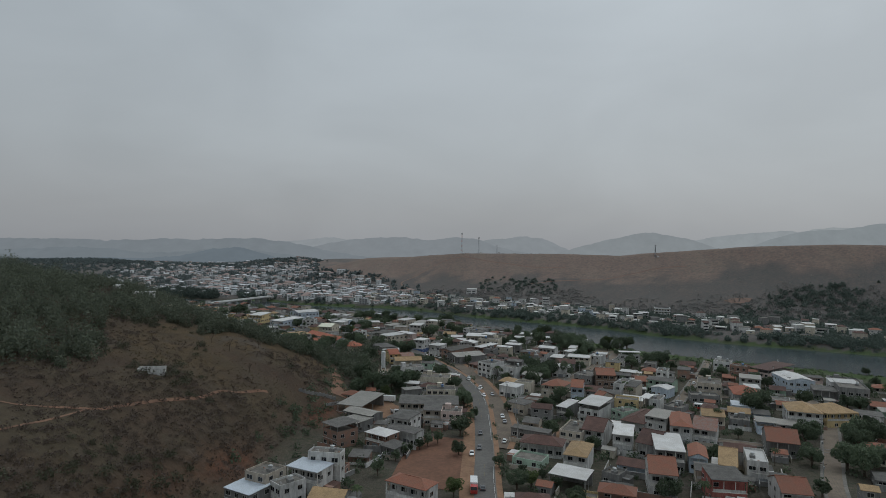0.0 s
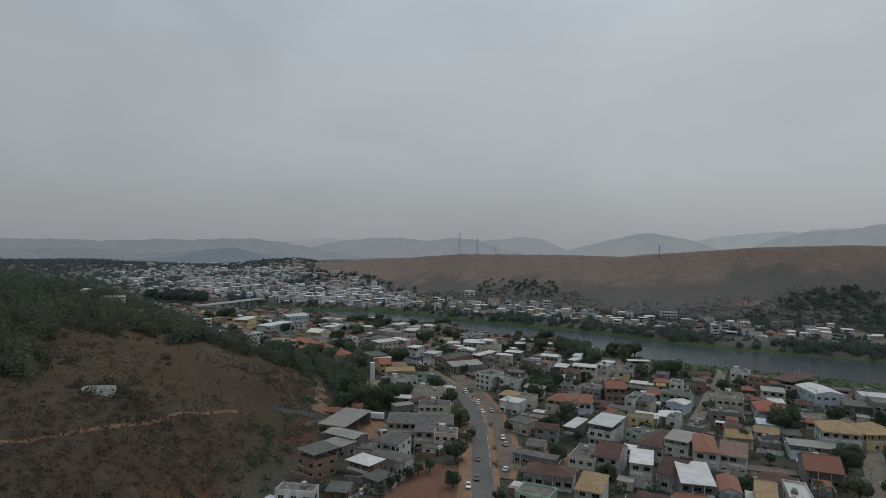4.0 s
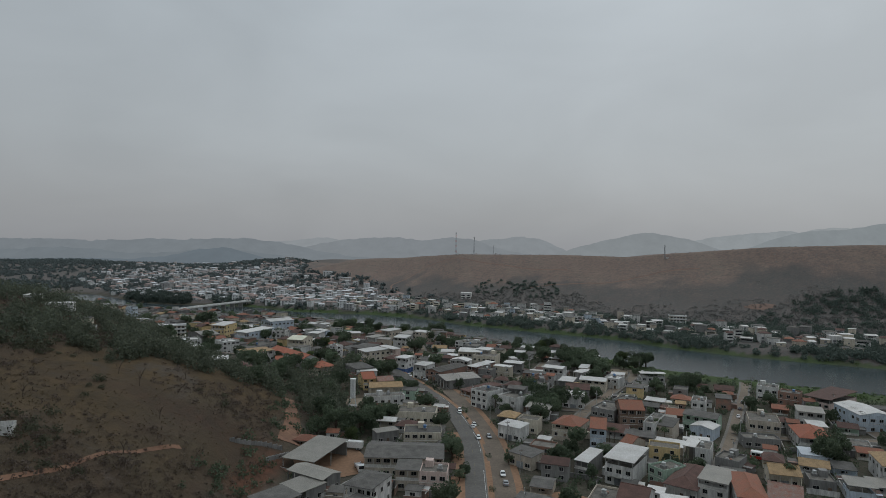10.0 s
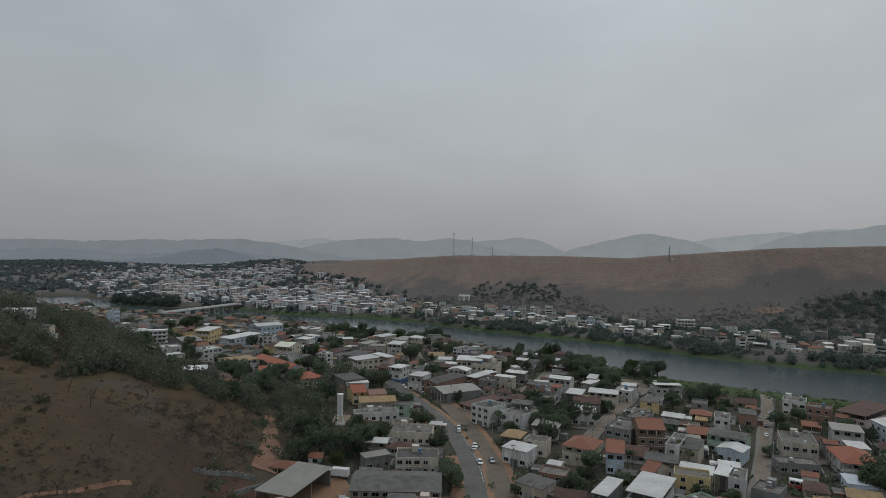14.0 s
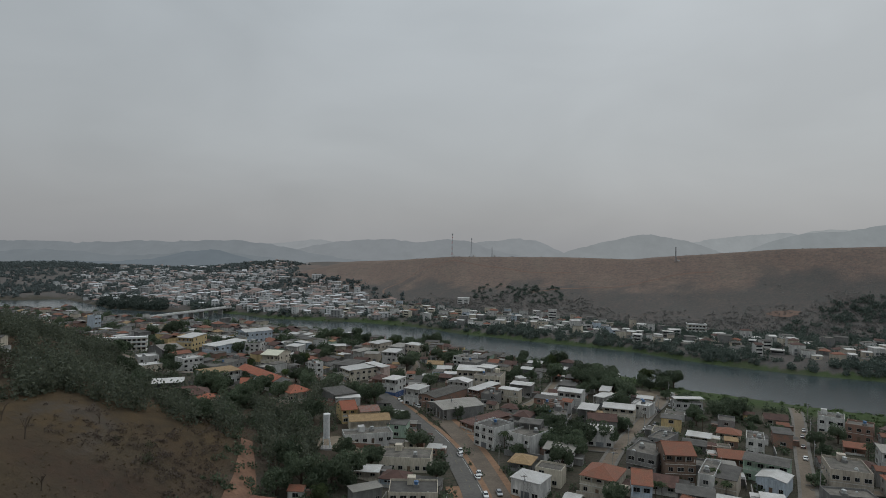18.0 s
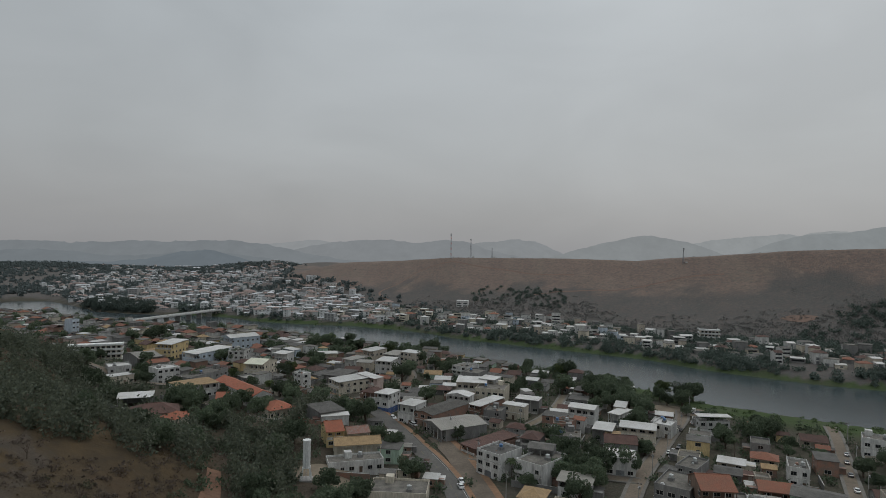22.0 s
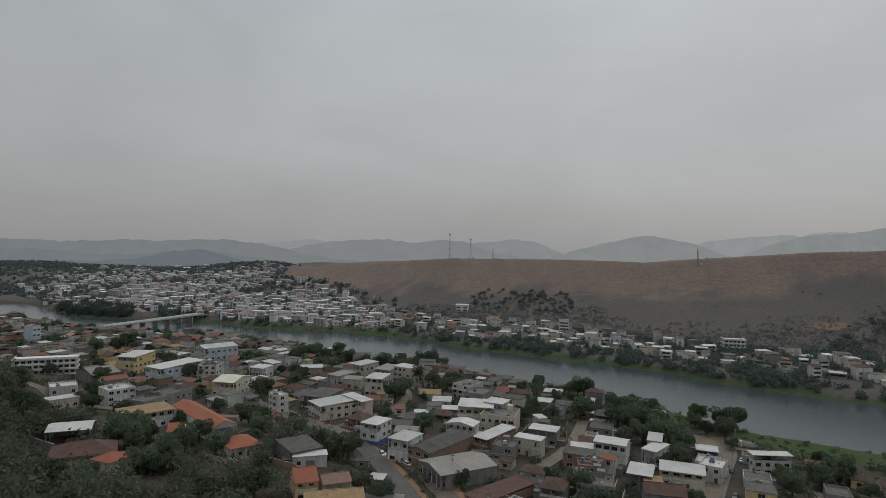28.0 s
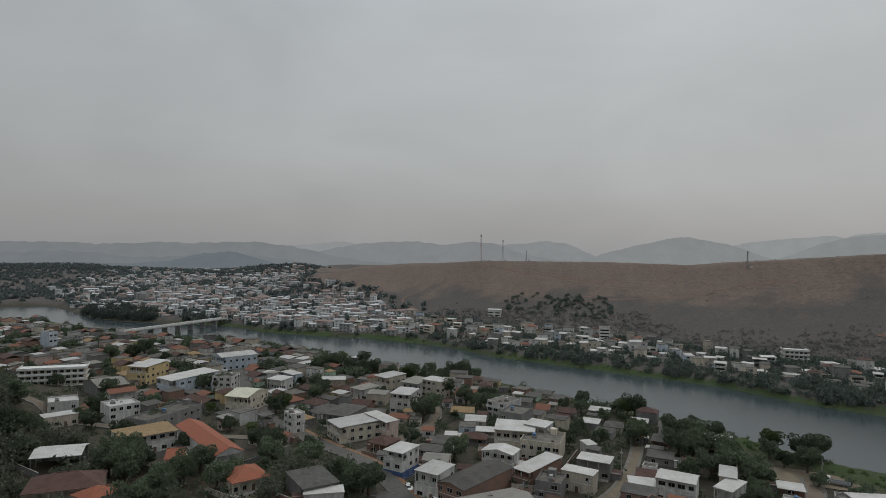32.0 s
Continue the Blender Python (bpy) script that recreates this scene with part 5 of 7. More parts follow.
strip("hill_track", dense([(120, 960), (165, 955), (203, 937), (226, 920), (251, 914), (277, 913), (306, 909), (345, 890)], 5.0), -1.5, 1.5, 0.15, M_HILLTRACK, "red dirt track across the bare hill", "track", drape=True)
strip("mast_track", dense([(-56, 1006), (-84, 1077), (-56, 1105), (-28, 1133), (1, 1134), (26, 1120)], 5.0), -1.6, 1.6, 0.15, M_HILLTRACK, "pale dirt track up to the masts", "track", drape=True)
strip("ridge_track", dense([(26, 1120), (66, 1082), (103, 1052), (144, 1022), (190, 1000)], 5.0), -1.6, 1.6, 0.15, M_HILLTRACK, "pale dirt track along the ridge", "track", drape=True)
patch("hill_cut", 362, 764, 15, 8, -20, 0.5, M_HILLTRACK, "bare orange earth cut at the hill's foot", "earth cut", 6)
for x, y, w_, turn in ((-62.5, 294, 20, 40), (-54.5, 294, 13, 64)):
    ob = thing("retaining_wall", "weathered concrete retaining wall below the gully", "retaining wall", "retaining walls", at=pose(x, y, ground_z(x, y), 0, 0, turn))
    for k in range(int(w_ / 2)):
        px = -w_ / 2 + 2 * k + 1
        pz = ground_z(x + px * math.cos(radians(turn)), y + px * math.sin(radians(turn))) - ground_z(x, y)
        part("panel", Build().box(px - 0.97, px + 0.97, -0.15, 0.15, pz - 3, pz + 1.5), WALLS["grey"], ob)

# ---------------------------------------------------------------- trees
rnd = np.random.RandomState(11)


def leaf_quads(centres, sizes, rs, flat=0.5):
    """Small bent leaf sheets, one at each centre, turned at random."""
    n = len(centres)
    d = rs.normal(size=(n, 3))
    d[:, 2] = np.abs(d[:, 2]) * flat + 0.2
    d /= np.linalg.norm(d, axis=1)[:, None]
    a = np.cross(d, rs.normal(size=(n, 3)))
    a /= np.linalg.norm(a, axis=1)[:, None] + 1e-9
    b = np.cross(d, a)
    s = np.asarray(sizes)[:, None]
    v = np.stack([centres - a * s - b * s * 0.6, centres + a * s - b * s * 0.7, centres + a * s * 0.9 + b * s * 0.8 - d * s * 0.3, centres - a * s * 0.8 + b * s * 0.6 - d * s * 0.2], 1)
    return v.reshape(-1, 3), np.arange(4 * n).reshape(n, 4)


def mesh_from(name, v, f, material):
    me = bpy.data.meshes.new(name)
    me.vertices.add(len(v))
    me.vertices.foreach_set("co", np.asarray(v, np.float32).ravel())
    me.loops.add(f.size)
    me.loops.foreach_set("vertex_index", np.asarray(f, np.int32).ravel())
    me.polygons.add(len(f))
    me.polygons.foreach_set("loop_start", np.arange(0, f.size, 4, dtype=np.int32))
    me.materials.append(material)
    me.update(calc_edges=True)
    return me


def crown(rs, wide, tall, base, n_lobes, n_leaves, size):
    lobes = []
    for k in range(n_lobes):
        a, r = rs.uniform(0, 2 * np.pi), wide * 0.62 * math.sqrt(rs.uniform(0, 1))
        z = base + tall * (0.2 + 0.65 * rs.uniform()) * (1 - 0.35 * r / wide)
        lobes.append((r * np.cos(a), r * np.sin(a), z, wide * rs.uniform(0.22, 0.42)))
    lobes = np.array(lobes)
    pick = lobes[rs.randint(0, n_lobes, n_leaves)]
    d = rs.normal(size=(n_leaves, 3))
    d /= np.linalg.norm(d, axis=1)[:, None]
    q = pick[:, :3] + d * (pick[:, 3] * rs.uniform(0.72, 1.06, n_leaves))[:, None] * [1, 1, 0.75]
    return q, lobes


def make_tree(seed, wide, tall, trunk, leaves, leaf, material, label):
    """A tree with tapered trunk, limbs that reach into the crown, and a crown of many leaf sprays."""
    rs = np.random.RandomState(seed)
    q, lobes = crown(rs, wide, tall, trunk, 15 + seed % 4, leaves, leaf)
    ob = thing("tree", label, "tree", "town trees")
    t = Build().tube((0, 0, -0.6), (0.1, 0.05, trunk + tall * 0.2), 0.09 * wide, 0.05 * wide, 7)
    for l in lobes[:6]:
        t.tube((0.05, 0, trunk * 0.7), tuple(l[:3]), 0.035 * wide, 0.012 * wide, 5)
    part("trunk", t, M_BARK, ob)
    part("crown", mesh_from("crown", *leaf_quads(q, rs.uniform(0.6, 1.25, len(q)) * leaf, rs), material), None, ob)
    return ob


def make_palm(seed):
    rs = np.random.RandomState(seed)
    ob = thing("palm", "slender palm with a drooping green crown", "palm tree", "town palms")
    part("trunk", Build().tube((0, 0, -0.5), (0.3, 0.1, 7.5), 0.2, 0.13, 7), M_BARK, ob)
    fr = Build()
    for k in range(16):
        a = 2 * math.pi * k / 16 + rs.uniform(-0.15, 0.15)
        reach, lift = rs.uniform(2.2, 3.0), rs.uniform(0.2, 1.4)
        c, s = math.cos(a), math.sin(a)
        pts = []
        for u in (0, 0.35, 0.7, 1.0):
            pts.append((0.3 + c * reach * u, 0.1 + s * reach * u, 7.5 + lift * math.sin(u * 2.2) - 1.5 * u * u))
        for p0, p1, w0, w1 in zip(pts, pts[1:], (0.15, 0.45, 0.35), (0.45, 0.35, 0.04)):
            for sgn in (-1, 1):
                fr.poly(p0, p1, (p1[0] - s * w1 * sgn, p1[1] + c * w1 * sgn, p1[2] - 0.3 * w1), (p0[0] - s * w0 * sgn, p0[1] + c * w0 * sgn, p0[2] - 0.3 * w0))
    part("crown", fr, M_PALM, ob)
    return ob


TREES = [make_tree(1, 4.6, 6.0, 2.2, 2600, 0.23, M_LEAF, "broad dark green tree with a dense crown"),
         make_tree(2, 3.4, 5.0, 1.8, 1800, 0.20, M_LEAF, "round dark green street tree"),
         make_tree(3, 5.6, 7.5, 2.6, 3400, 0.25, M_LEAF, "large spreading dark green tree"),
         make_tree(4, 2.6, 3.6, 1.3, 1200, 0.18, M_LEAF, "small bushy green tree"),
         make_tree(5, 4.2, 5.8, 2.4, 2000, 0.24, M_LEAF_Y, "yellowish green leafy tree")]
PALM = make_palm(6)
TREE_SPOTS = []


def tree(x, y, which, size=1.0):
    m = pose(x, y, ground_z(x, y), 0, 0, (x * 37 + y * 53) % 360)
    if 400 < y < 520 and x < -50 and any(0 < b - y < q + 14 and abs(a - x) < q * 0.8 for a, b, q in TAKEN):
        size *= 0.78
    ob = copy_thing(TREES[which] if which < 9 else PALM, m)
    ob.scale = (size, size, size * (0.9 + 0.2 * ((x * 7) % 1)))
    TREE_SPOTS.append((x, y, 3.2 * size))
    return ob


tree(-23.9, 214.6, 1, 0.95)
tree(-18.8, 228.6, 1, 0.73)
tree(-16.3, 235.1, 1, 0.73)
tree(-14.4, 239.1, 1, 0.68)
tree(-10.5, 242.6, 1, 0.79)
tree(-7.3, 246.8, 1, 0.79)
tree(-3.3, 250.5, 1, 0.84)
tree(9.2, 312.7, 0, 0.95)
tree(6.2, 262.1, 2, 1.02)
tree(11.1, 284.8, 3, 0.95)
tree(19.6, 223.2, 1, 0.95)
tree(2.9, 197.5, 4, 0.84)
tree(5.1, 237.0, 0, 0.79)
tree(45.4, 264.0, 0, 0.95)
tree(59.8, 247.4, 0, 0.84)
tree(86.2, 232.4, 1, 0.95)
tree(189.4, 325.6, 2, 0.96)
tree(211.2, 323.4, 0, 1.05)
tree(157.3, 307.6, 0, 0.95)
tree(152.0, 259.5, 2, 1.20)
tree(162.4, 271.0, 0, 1.05)
tree(151.2, 230.8, 2, 1.20)
tree(167.7, 249.2, 2, 1.20)
tree(178.4, 256.4, 2, 1.32)
tree(152.7, 223.6, 2, 1.20)
tree(176.1, 267.3, 0, 1.05)
tree(197.0, 285.4, 0, 0.95)
tree(164.0, 232.5, 2, 1.20)
tree(124.4, 202.3, 1, 1.05)
tree(127.5, 287.7, 9, 0.95)
tree(98.7, 339.7, 9, 0.95)
tree(29.2, 206.8, 4, 0.73)
tree(34.0, 213.3, 3, 0.84)
tree(37.4, 204.4, 3, 0.95)
tree(27.7, 218.3, 3, 0.73)
tree(13.1, 287.8, 1, 0.84)
tree(8.8, 305.8, 2, 1.08)
tree(30.1, 301.7, 3, 0.95)
tree(35.4, 379.8, 0, 0.95)
tree(53.0, 376.2, 2, 1.08)
tree(58.9, 372.0, 2, 1.20)
tree(65.8, 386.9, 2, 1.20)
tree(51.1, 401.0, 2, 1.08)
tree(75.8, 388.0, 2, 1.08)
tree(89.3, 411.6, 0, 0.95)
tree(50.8, 305.9, 0, 0.95)
tree(55.1, 313.6, 0, 0.95)
tree(75.8, 331.1, 9, 0.84)
tree(77.4, 329.9, 9, 0.84)
tree(99.2, 332.2, 9, 0.84)
tree(97.3, 336.4, 9, 0.84)
tree(142.0, 428.6, 2, 1.32)
tree(152.5, 434.7, 2, 1.20)
tree(150.9, 341.3, 1, 0.84)
tree(160.9, 316.1, 2, 1.32)
tree(153.5, 309.8, 2, 1.20)
tree(192.0, 368.1, 0, 1.05)
tree(137.0, 345.6, 0, 0.84)
tree(138.3, 495.4, 0, 1.05)
tree(-25.8, 341.8, 2, 1.20)
tree(-30.6, 334.7, 2, 1.20)
tree(-35.8, 331.6, 0, 1.05)
tree(-40.9, 334.6, 2, 1.20)
tree(-20.0, 355.8, 2, 1.08)
tree(-47.5, 344.3, 2, 1.20)
tree(-30.6, 359.7, 0, 1.05)
tree(-47.8, 329.7, 2, 1.08)
tree(-53.0, 382.9, 2, 1.08)
tree(-50.6, 400.1, 2, 1.08)
tree(92.3, 445.4, 0, 0.95)
tree(133.5, 449.4, 0, 0.84)
tree(156.1, 451.5, 0, 0.95)
tree(-13.1, 405.6, 2, 1.08)
tree(-3.8, 377.0, 2, 1.02)
tree(-119.7, 465.2, 2, 1.44)
tree(-132.3, 481.5, 2, 1.20)
tree(-65.6, 460.2, 2, 1.08)
tree(-57.9, 484.0, 0, 0.95)
tree(-34.7, 440.7, 0, 0.95)
tree(-30.2, 444.5, 0, 0.95)
tree(32.8, 485.3, 0, 0.84)
tree(13.5, 425.0, 0, 0.89)
tree(45.4, 426.3, 0, 0.95)
tree(47.6, 393.6, 2, 1.08)
tree(48.6, 378.6, 2, 1.08)
tree(55.1, 400.0, 2, 1.08)
tree(55.5, 383.6, 2, 1.20)
tree(57.7, 376.7, 2, 1.08)
tree(53.5, 418.8, 2, 1.08)
tree(66.0, 400.9, 2, 0.96)
tree(36.3, 373.5, 0, 0.84)
tree(89.0, 408.8, 0, 0.95)
tree(62.9, 517.6, 0, 0.95)
tree(55.1, 530.5, 0, 0.95)
tree(76.4, 512.9, 2, 1.32)
tree(90.8, 501.0, 2, 1.32)
tree(93.4, 493.6, 2, 1.20)
tree(103.3, 477.7, 2, 1.44)
tree(94.6, 477.1, 2, 1.20)
tree(107.4, 473.0, 2, 1.20)
tree(128.4, 491.3, 0, 0.95)
tree(134.5, 485.9, 2, 1.20)
tree(10.6, 567.7, 2, 1.08)
tree(18.6, 566.6, 2, 1.08)
tree(3.2, 574.5, 2, 1.20)
tree(-8.6, 592.8, 2, 1.20)
tree(-17.5, 612.7, 2, 1.20)
tree(-31.6, 635.4, 2, 1.20)
tree(-45.3, 643.8, 0, 1.05)
tree(130.9, 472.1, 0, 0.84)
tree(132.9, 449.0, 2, 1.08)
tree(130.4, 433.0, 0, 0.95)
tree(-95.6, 659.4, 2, 1.20)
tree(-86.2, 670.1, 2, 1.20)
tree(-76.6, 661.6, 0, 1.05)
tree(-70.4, 682.9, 2, 1.20)
tree(-60.5, 663.7, 0, 0.95)
tree(-23.8, 692.5, 2, 1.20)
tree(-4.1, 648.6, 2, 1.20)
tree(2.4, 649.3, 2, 1.20)
tree(8.8, 669.9, 2, 1.08)
tree(-133.6, 510.2, 2, 1.20)
tree(-136.7, 529.4, 2, 1.08)
tree(-106.3, 439.9, 2, 1.68)
tree(-115.2, 444.2, 2, 1.32)
tree(-108.1, 450.3, 2, 1.44)
tree(-120.8, 459.0, 2, 1.44)
tree(-103.0, 475.2, 0, 1.05)
tree(-53.0, 462.3, 2, 1.08)
tree(-70.8, 472.9, 2, 1.20)
tree(-78.4, 484.7, 2, 1.08)
tree(-28.5, 444.2, 2, 1.20)
tree(-33.6, 446.0, 0, 1.05)
tree(-39.9, 453.6, 0, 0.95)
tree(-17.4, 542.3, 2, 1.32)
tree(-13.9, 555.1, 2, 1.20)
tree(-43.8, 580.9, 0, 1.05)
tree(29.9, 478.9, 0, 0.84)
tree(-87.9, 452.8, 2, 1.32)
tree(-88.9, 442.1, 2, 1.44)
tree(-75.9, 437.6, 2, 1.32)
tree(-93.7, 436.8, 2, 1.32)
tree(-74.1, 447.3, 0, 1.05)
tree(-167.9, 523.9, 2, 1.20)
tree(-164.8, 506.7, 0, 1.05)
tree(-185.2, 560.0, 2, 1.20)
tree(-158.7, 588.0, 0, 1.05)
tree(-137.4, 590.5, 2, 1.20)
tree(-146.2, 588.7, 2, 1.08)
tree(-101.9, 515.1, 0, 0.95)
tree(-209.7, 671.9, 0, 1.05)
tree(-236.8, 693.2, 2, 1.44)
tree(-238.0, 680.4, 2, 1.32)
tree(-247.3, 668.8, 2, 1.20)
tree(-219.4, 569.6, 0, 1.05)
tree(-154.0, 496.9, 2, 1.20)
tree(-76.9, 540.0, 0, 0.95)
tree(-90.7, 544.3, 2, 1.20)
tree(-74.0, 498.2, 0, 0.95)
tree(81.9, 568.2, 0, 1.05)
tree(89.8, 563.1, 2, 1.32)
tree(71.8, 550.2, 0, 0.95)
tree(63.2, 567.1, 0, 1.05)
tree(54.9, 572.7, 0, 0.95)
tree(95.9, 517.0, 2, 1.44)
tree(100.6, 501.6, 2, 1.44)
tree(103.0, 522.5, 2, 1.32)
tree(107.5, 494.0, 2, 1.32)
tree(140.7, 500.3, 2, 1.20)
tree(147.8, 504.2, 2, 1.20)
tree(128.7, 503.4, 0, 1.05)
tree(107.8, 468.2, 2, 1.20)
tree(101.8, 459.6, 0, 0.95)
tree(-102, 689, 0, 1.25)
tree(-92, 674, 2, 1.1)
tree(-86, 680, 4, 1.35)
tree(-77, 670, 0, 1.0)
tree(-67, 663, 0, 1.25)
tree(-57, 657, 2, 1.1)
tree(-33, 632, 4, 1.35)
tree(-24, 640, 0, 1.0)
tree(-12, 640, 0, 1.25)
tree(-98, 656, 2, 1.1)
tree(86, 563, 4, 1.35)
tree(101, 545, 0, 1.0)
tree(109, 536, 0, 1.25)
tree(115, 527, 2, 1.1)
tree(134, 513, 4, 1.35)
tree(146, 512, 0, 1.0)
tree(-171.3, 475.6, 0, 1.7)
tree(-153.0, 455.4, 0, 1.5)
tree(-187.5, 496.3, 0, 1.5)
tree(-171.8, 488.6, 0, 1.2)


def banded_building(x, y, rot, w, d, levels, label):
    """A block with a white balcony band and a shaded window strip on each storey."""
    ob = thing("apartment_building", label, "building", "larger buildings", at=pose(x, y, ground_z(x, y), 0, 0, rot))
    a, b, each = w / 2, d / 2, 3.1
    part("wall", Build().box(-a + 0.9, a - 0.9, -b + 1.3, b, -2, levels * each), WALLS["cream"], ob)
    for k in range(levels + 1):
        part("slab", Build().box(-a, a, -b, b, k * each - 0.12, k * each + 0.08), M_WHITEC, ob)
        if 0 < k <= levels:
            part("balcony_band", Build().solid([(-a, -b, k * each + 0.08), (a, -b, k * each + 0.08), (a, -b + 0.15, k * each + 0.08), (-a, -b + 0.15, k * each + 0.08)],
                 [(-a, -b, k * each + 1.1), (a, -b, k * each + 1.1), (a, -b + 0.15, k * each + 1.1), (-a, -b + 0.15, k * each + 1.1)]), M_WHITEC, ob)
            for s in (-1, 1):
                part("side_band", Build().box(s * (a - 0.08) - 0.08, s * (a - 0.08) + 0.08, -b + 0.15, b, k * each + 0.08, k * each + 1.1), M_WHITEC, ob)
    n = max(3, int(w / 3.2))
    for k in range(levels):
        for i in range(n):
            px = -a + 0.9 + (w - 1.8) * (i + 0.5) / n
            add_window(ob, px, -b + 1.3, k * each + 1.7, 0, 1.2)
            if i:
                qx = -a + 0.9 + (w - 1.8) * i / n
                part("column", Build().box(qx - 0.13, qx + 0.13, -b + 0.02, -b + 0.28, k * each + (1.1 if k else 0.08), (k + 1) * each - 0.12), M_WHITEC, ob)
    TAKEN.append((x, y, math.hypot(w, d) / 2))
    return ob


banded_building(-228, 580, 24, 33, 13, 3, "long white building with balcony bands among the houses")

# ---------------------------------------------------------------- infill: plainer houses between
fill = random.Random(5)
ROOF_PICK = ["metal_white"] * 3 + ["fibro"] * 8 + ["concrete"] * 4 + ["clay"] * 4 + ["clay_dark"] * 4 + ["metal_grey"] * 2 + ["clay_tan"]
WALL_PICK = ["white"] * 5 + ["cream"] * 3 + ["grey"] * 5 + ["beige"] * 3 + ["pink", "blue", "brick", "brick", "yellow", "mint"]
OPEN_SPOTS = [(-29, 286, 9), (-27, 310, 9), (-33, 258, 6), (-4, 215, 14), (-5, 240, 14), (-1, 256, 9), (66, 385, 12), (-6, 206, 26), (-34, 300, 12), (47, 262, 14), (128, 482, 15), (-36, 372, 11), (71, 398, 13), (88, 270, 8)]


def fits(x, y, r):
    if any(math.hypot(x - a, y - b) < (r + q) * 0.80 for a, b, q in TAKEN):
        return False
    if any(math.hypot(x - a, y - b) < r * 0.6 + q for a, b, q in OPEN_SPOTS) or any(math.hypot(x - a, y - b) < r * 0.7 + q * 0.7 for a, b, q in TREE_SPOTS):
        return False
    return road_gap(x, y) > r * 0.72


made, tree_cells, joined_spots = 0, [], []
cells = []
for i in range(-62, 50):
    for j in range(0, 58):
        u, v = i * 12.0, j * 12.5
        rot = radians(-23)
        cells.append((u * math.cos(rot) - v * math.sin(rot) - 40, u * math.sin(rot) + v * math.cos(rot) + 150))
cells.sort(key=lambda c: c[1])
for x, y in cells:
    x, y = x + fill.uniform(-2, 2), y + fill.uniform(-2, 2)
    if not (-520 < x < 420 and 180 < y < float(near_bank(x)) - 30 - 38 * float(smooth((x - 90) / 40))) or abs(x) > 0.78 * (y - 60) + 40:
        continue
    z = ground_z(x, y)
    if z > 1.3 or z < -1.0 or (x < -38 and y < 300):
        continue
    w, d = fill.uniform(7.0, 11.5), fill.uniform(6.5, 10.5)
    if not fits(x, y, math.hypot(w, d) / 2):
        w, d = 5.0, 5.0
        if not fits(x, y, 3.6):
            continue
    if fill.random() < 0.24:
        tree_cells.append((x, y))
        continue
    lv = fill.choice([1, 1, 1, 1, 2])
    roof = fill.choice(ROOF_PICK)
    kind = "flat" if roof == "concrete" else (fill.choice(["hip", "gable", "gable"]) if roof.startswith("clay") else fill.choice(["shed", "shed", "gable", "terrace" if lv > 1 else "shed"]))
    base = (-23 if x > 30 else (-35 if x < -60 else -8)) + fill.uniform(-6, 6)
    h, wall = 2.85 * lv + fill.uniform(0, 0.3), fill.choice(WALL_PICK)
    if made < 164:
        house(x, y, base, w, d, h, wall, roof, kind, lv, group="smaller houses between the streets", detail=1)
        made += 1
    else:
        joined_spots.append((x, y, base, w, d, h, wall, roof, kind))
        TAKEN.append((x, y, math.hypot(w, d) / 2))
outer_trees = tree_cells[70:]
for k, (x, y) in enumerate(tree_cells[:70]):
    tree(x + fill.uniform(-2, 2), y + fill.uniform(-2, 2), fill.choice([0, 0, 1, 2, 2, 3, 4, 9]), fill.uniform(0.8, 1.1))
extra = 0
for k in range(6000):
    x, y = fill.uniform(-330, 330), 190 + 560 * fill.random()
    if extra > 12 or not (y < float(near_bank(x)) - 12) or abs(x) > 0.74 * (y - 60) + 30 or ground_z(x, y) < -3 or ground_z(x, y) > 12 or road_gap(x, y) < 1.5:
        continue
    if any(math.hypot(x - a, y - b) < q * 0.76 + 1.4 for a, b, q in TAKEN) or any(math.hypot(x - a, y - b) < q + 1.5 for a, b, q in OPEN_SPOTS):
        continue
    tree(x, y, fill.choice([1, 3, 3, 0, 0, 9, 4]), fill.uniform(0.6, 1.0))
    extra += 1
for k in range(20):
    x, y = fill.uniform(-128, -76), fill.uniform(356, 432)
    if all(math.hypot(x - a, y - b) > q * 0.9 + 1.5 for a, b, q in TAKEN):
        tree(x, y, fill.choice([2, 2, 0]), fill.uniform(0.8, 1.15))

# ---------------------------------------------------------------- the far bank and the far town
def far_house(x, y, rot, w, d, h, wall, roof, kind, group):
    ob = house(x, y, rot, w, d, h, wall, roof, kind, 1 if h < 4 else (2 if h < 8 else 3), group=group, detail=0, far=True)
    n = max(1, int(w / 6))
    for lev in range(max(1, int(h / 2.8))):
        for k in range(n):
            wide = 0.30 + 0.16 * ((x * 3.1 + k * 7.7 + lev) % 1)
            # stretched dark panes put in for the shaded veranda strip of each storey
            part("window", ME_PANE, None, ob, at=pose(-w / 2 + w * (k + 0.5) / n, -d / 2, 1.6 + 2.9 * lev) @ Matrix.Diagonal((wide * w / n / 0.75, 2.0, 0.95, 1)))
    return ob


FAR_PICK = ["metal_white"] * 6 + ["concrete"] * 4 + ["clay"] + ["clay_dark"] * 2 + ["fibro"] * 6
FAR_WALL_PICK = ["white"] * 10 + ["cream"] * 4 + ["beige"] * 2 + ["grey"] * 3 + ["blue"]
far_rng = random.Random(9)


def far_kind(roof):
    return "flat" if roof == "concrete" else ("hip" if roof.startswith("clay") else far_rng.choice(["shed", "gable"]))


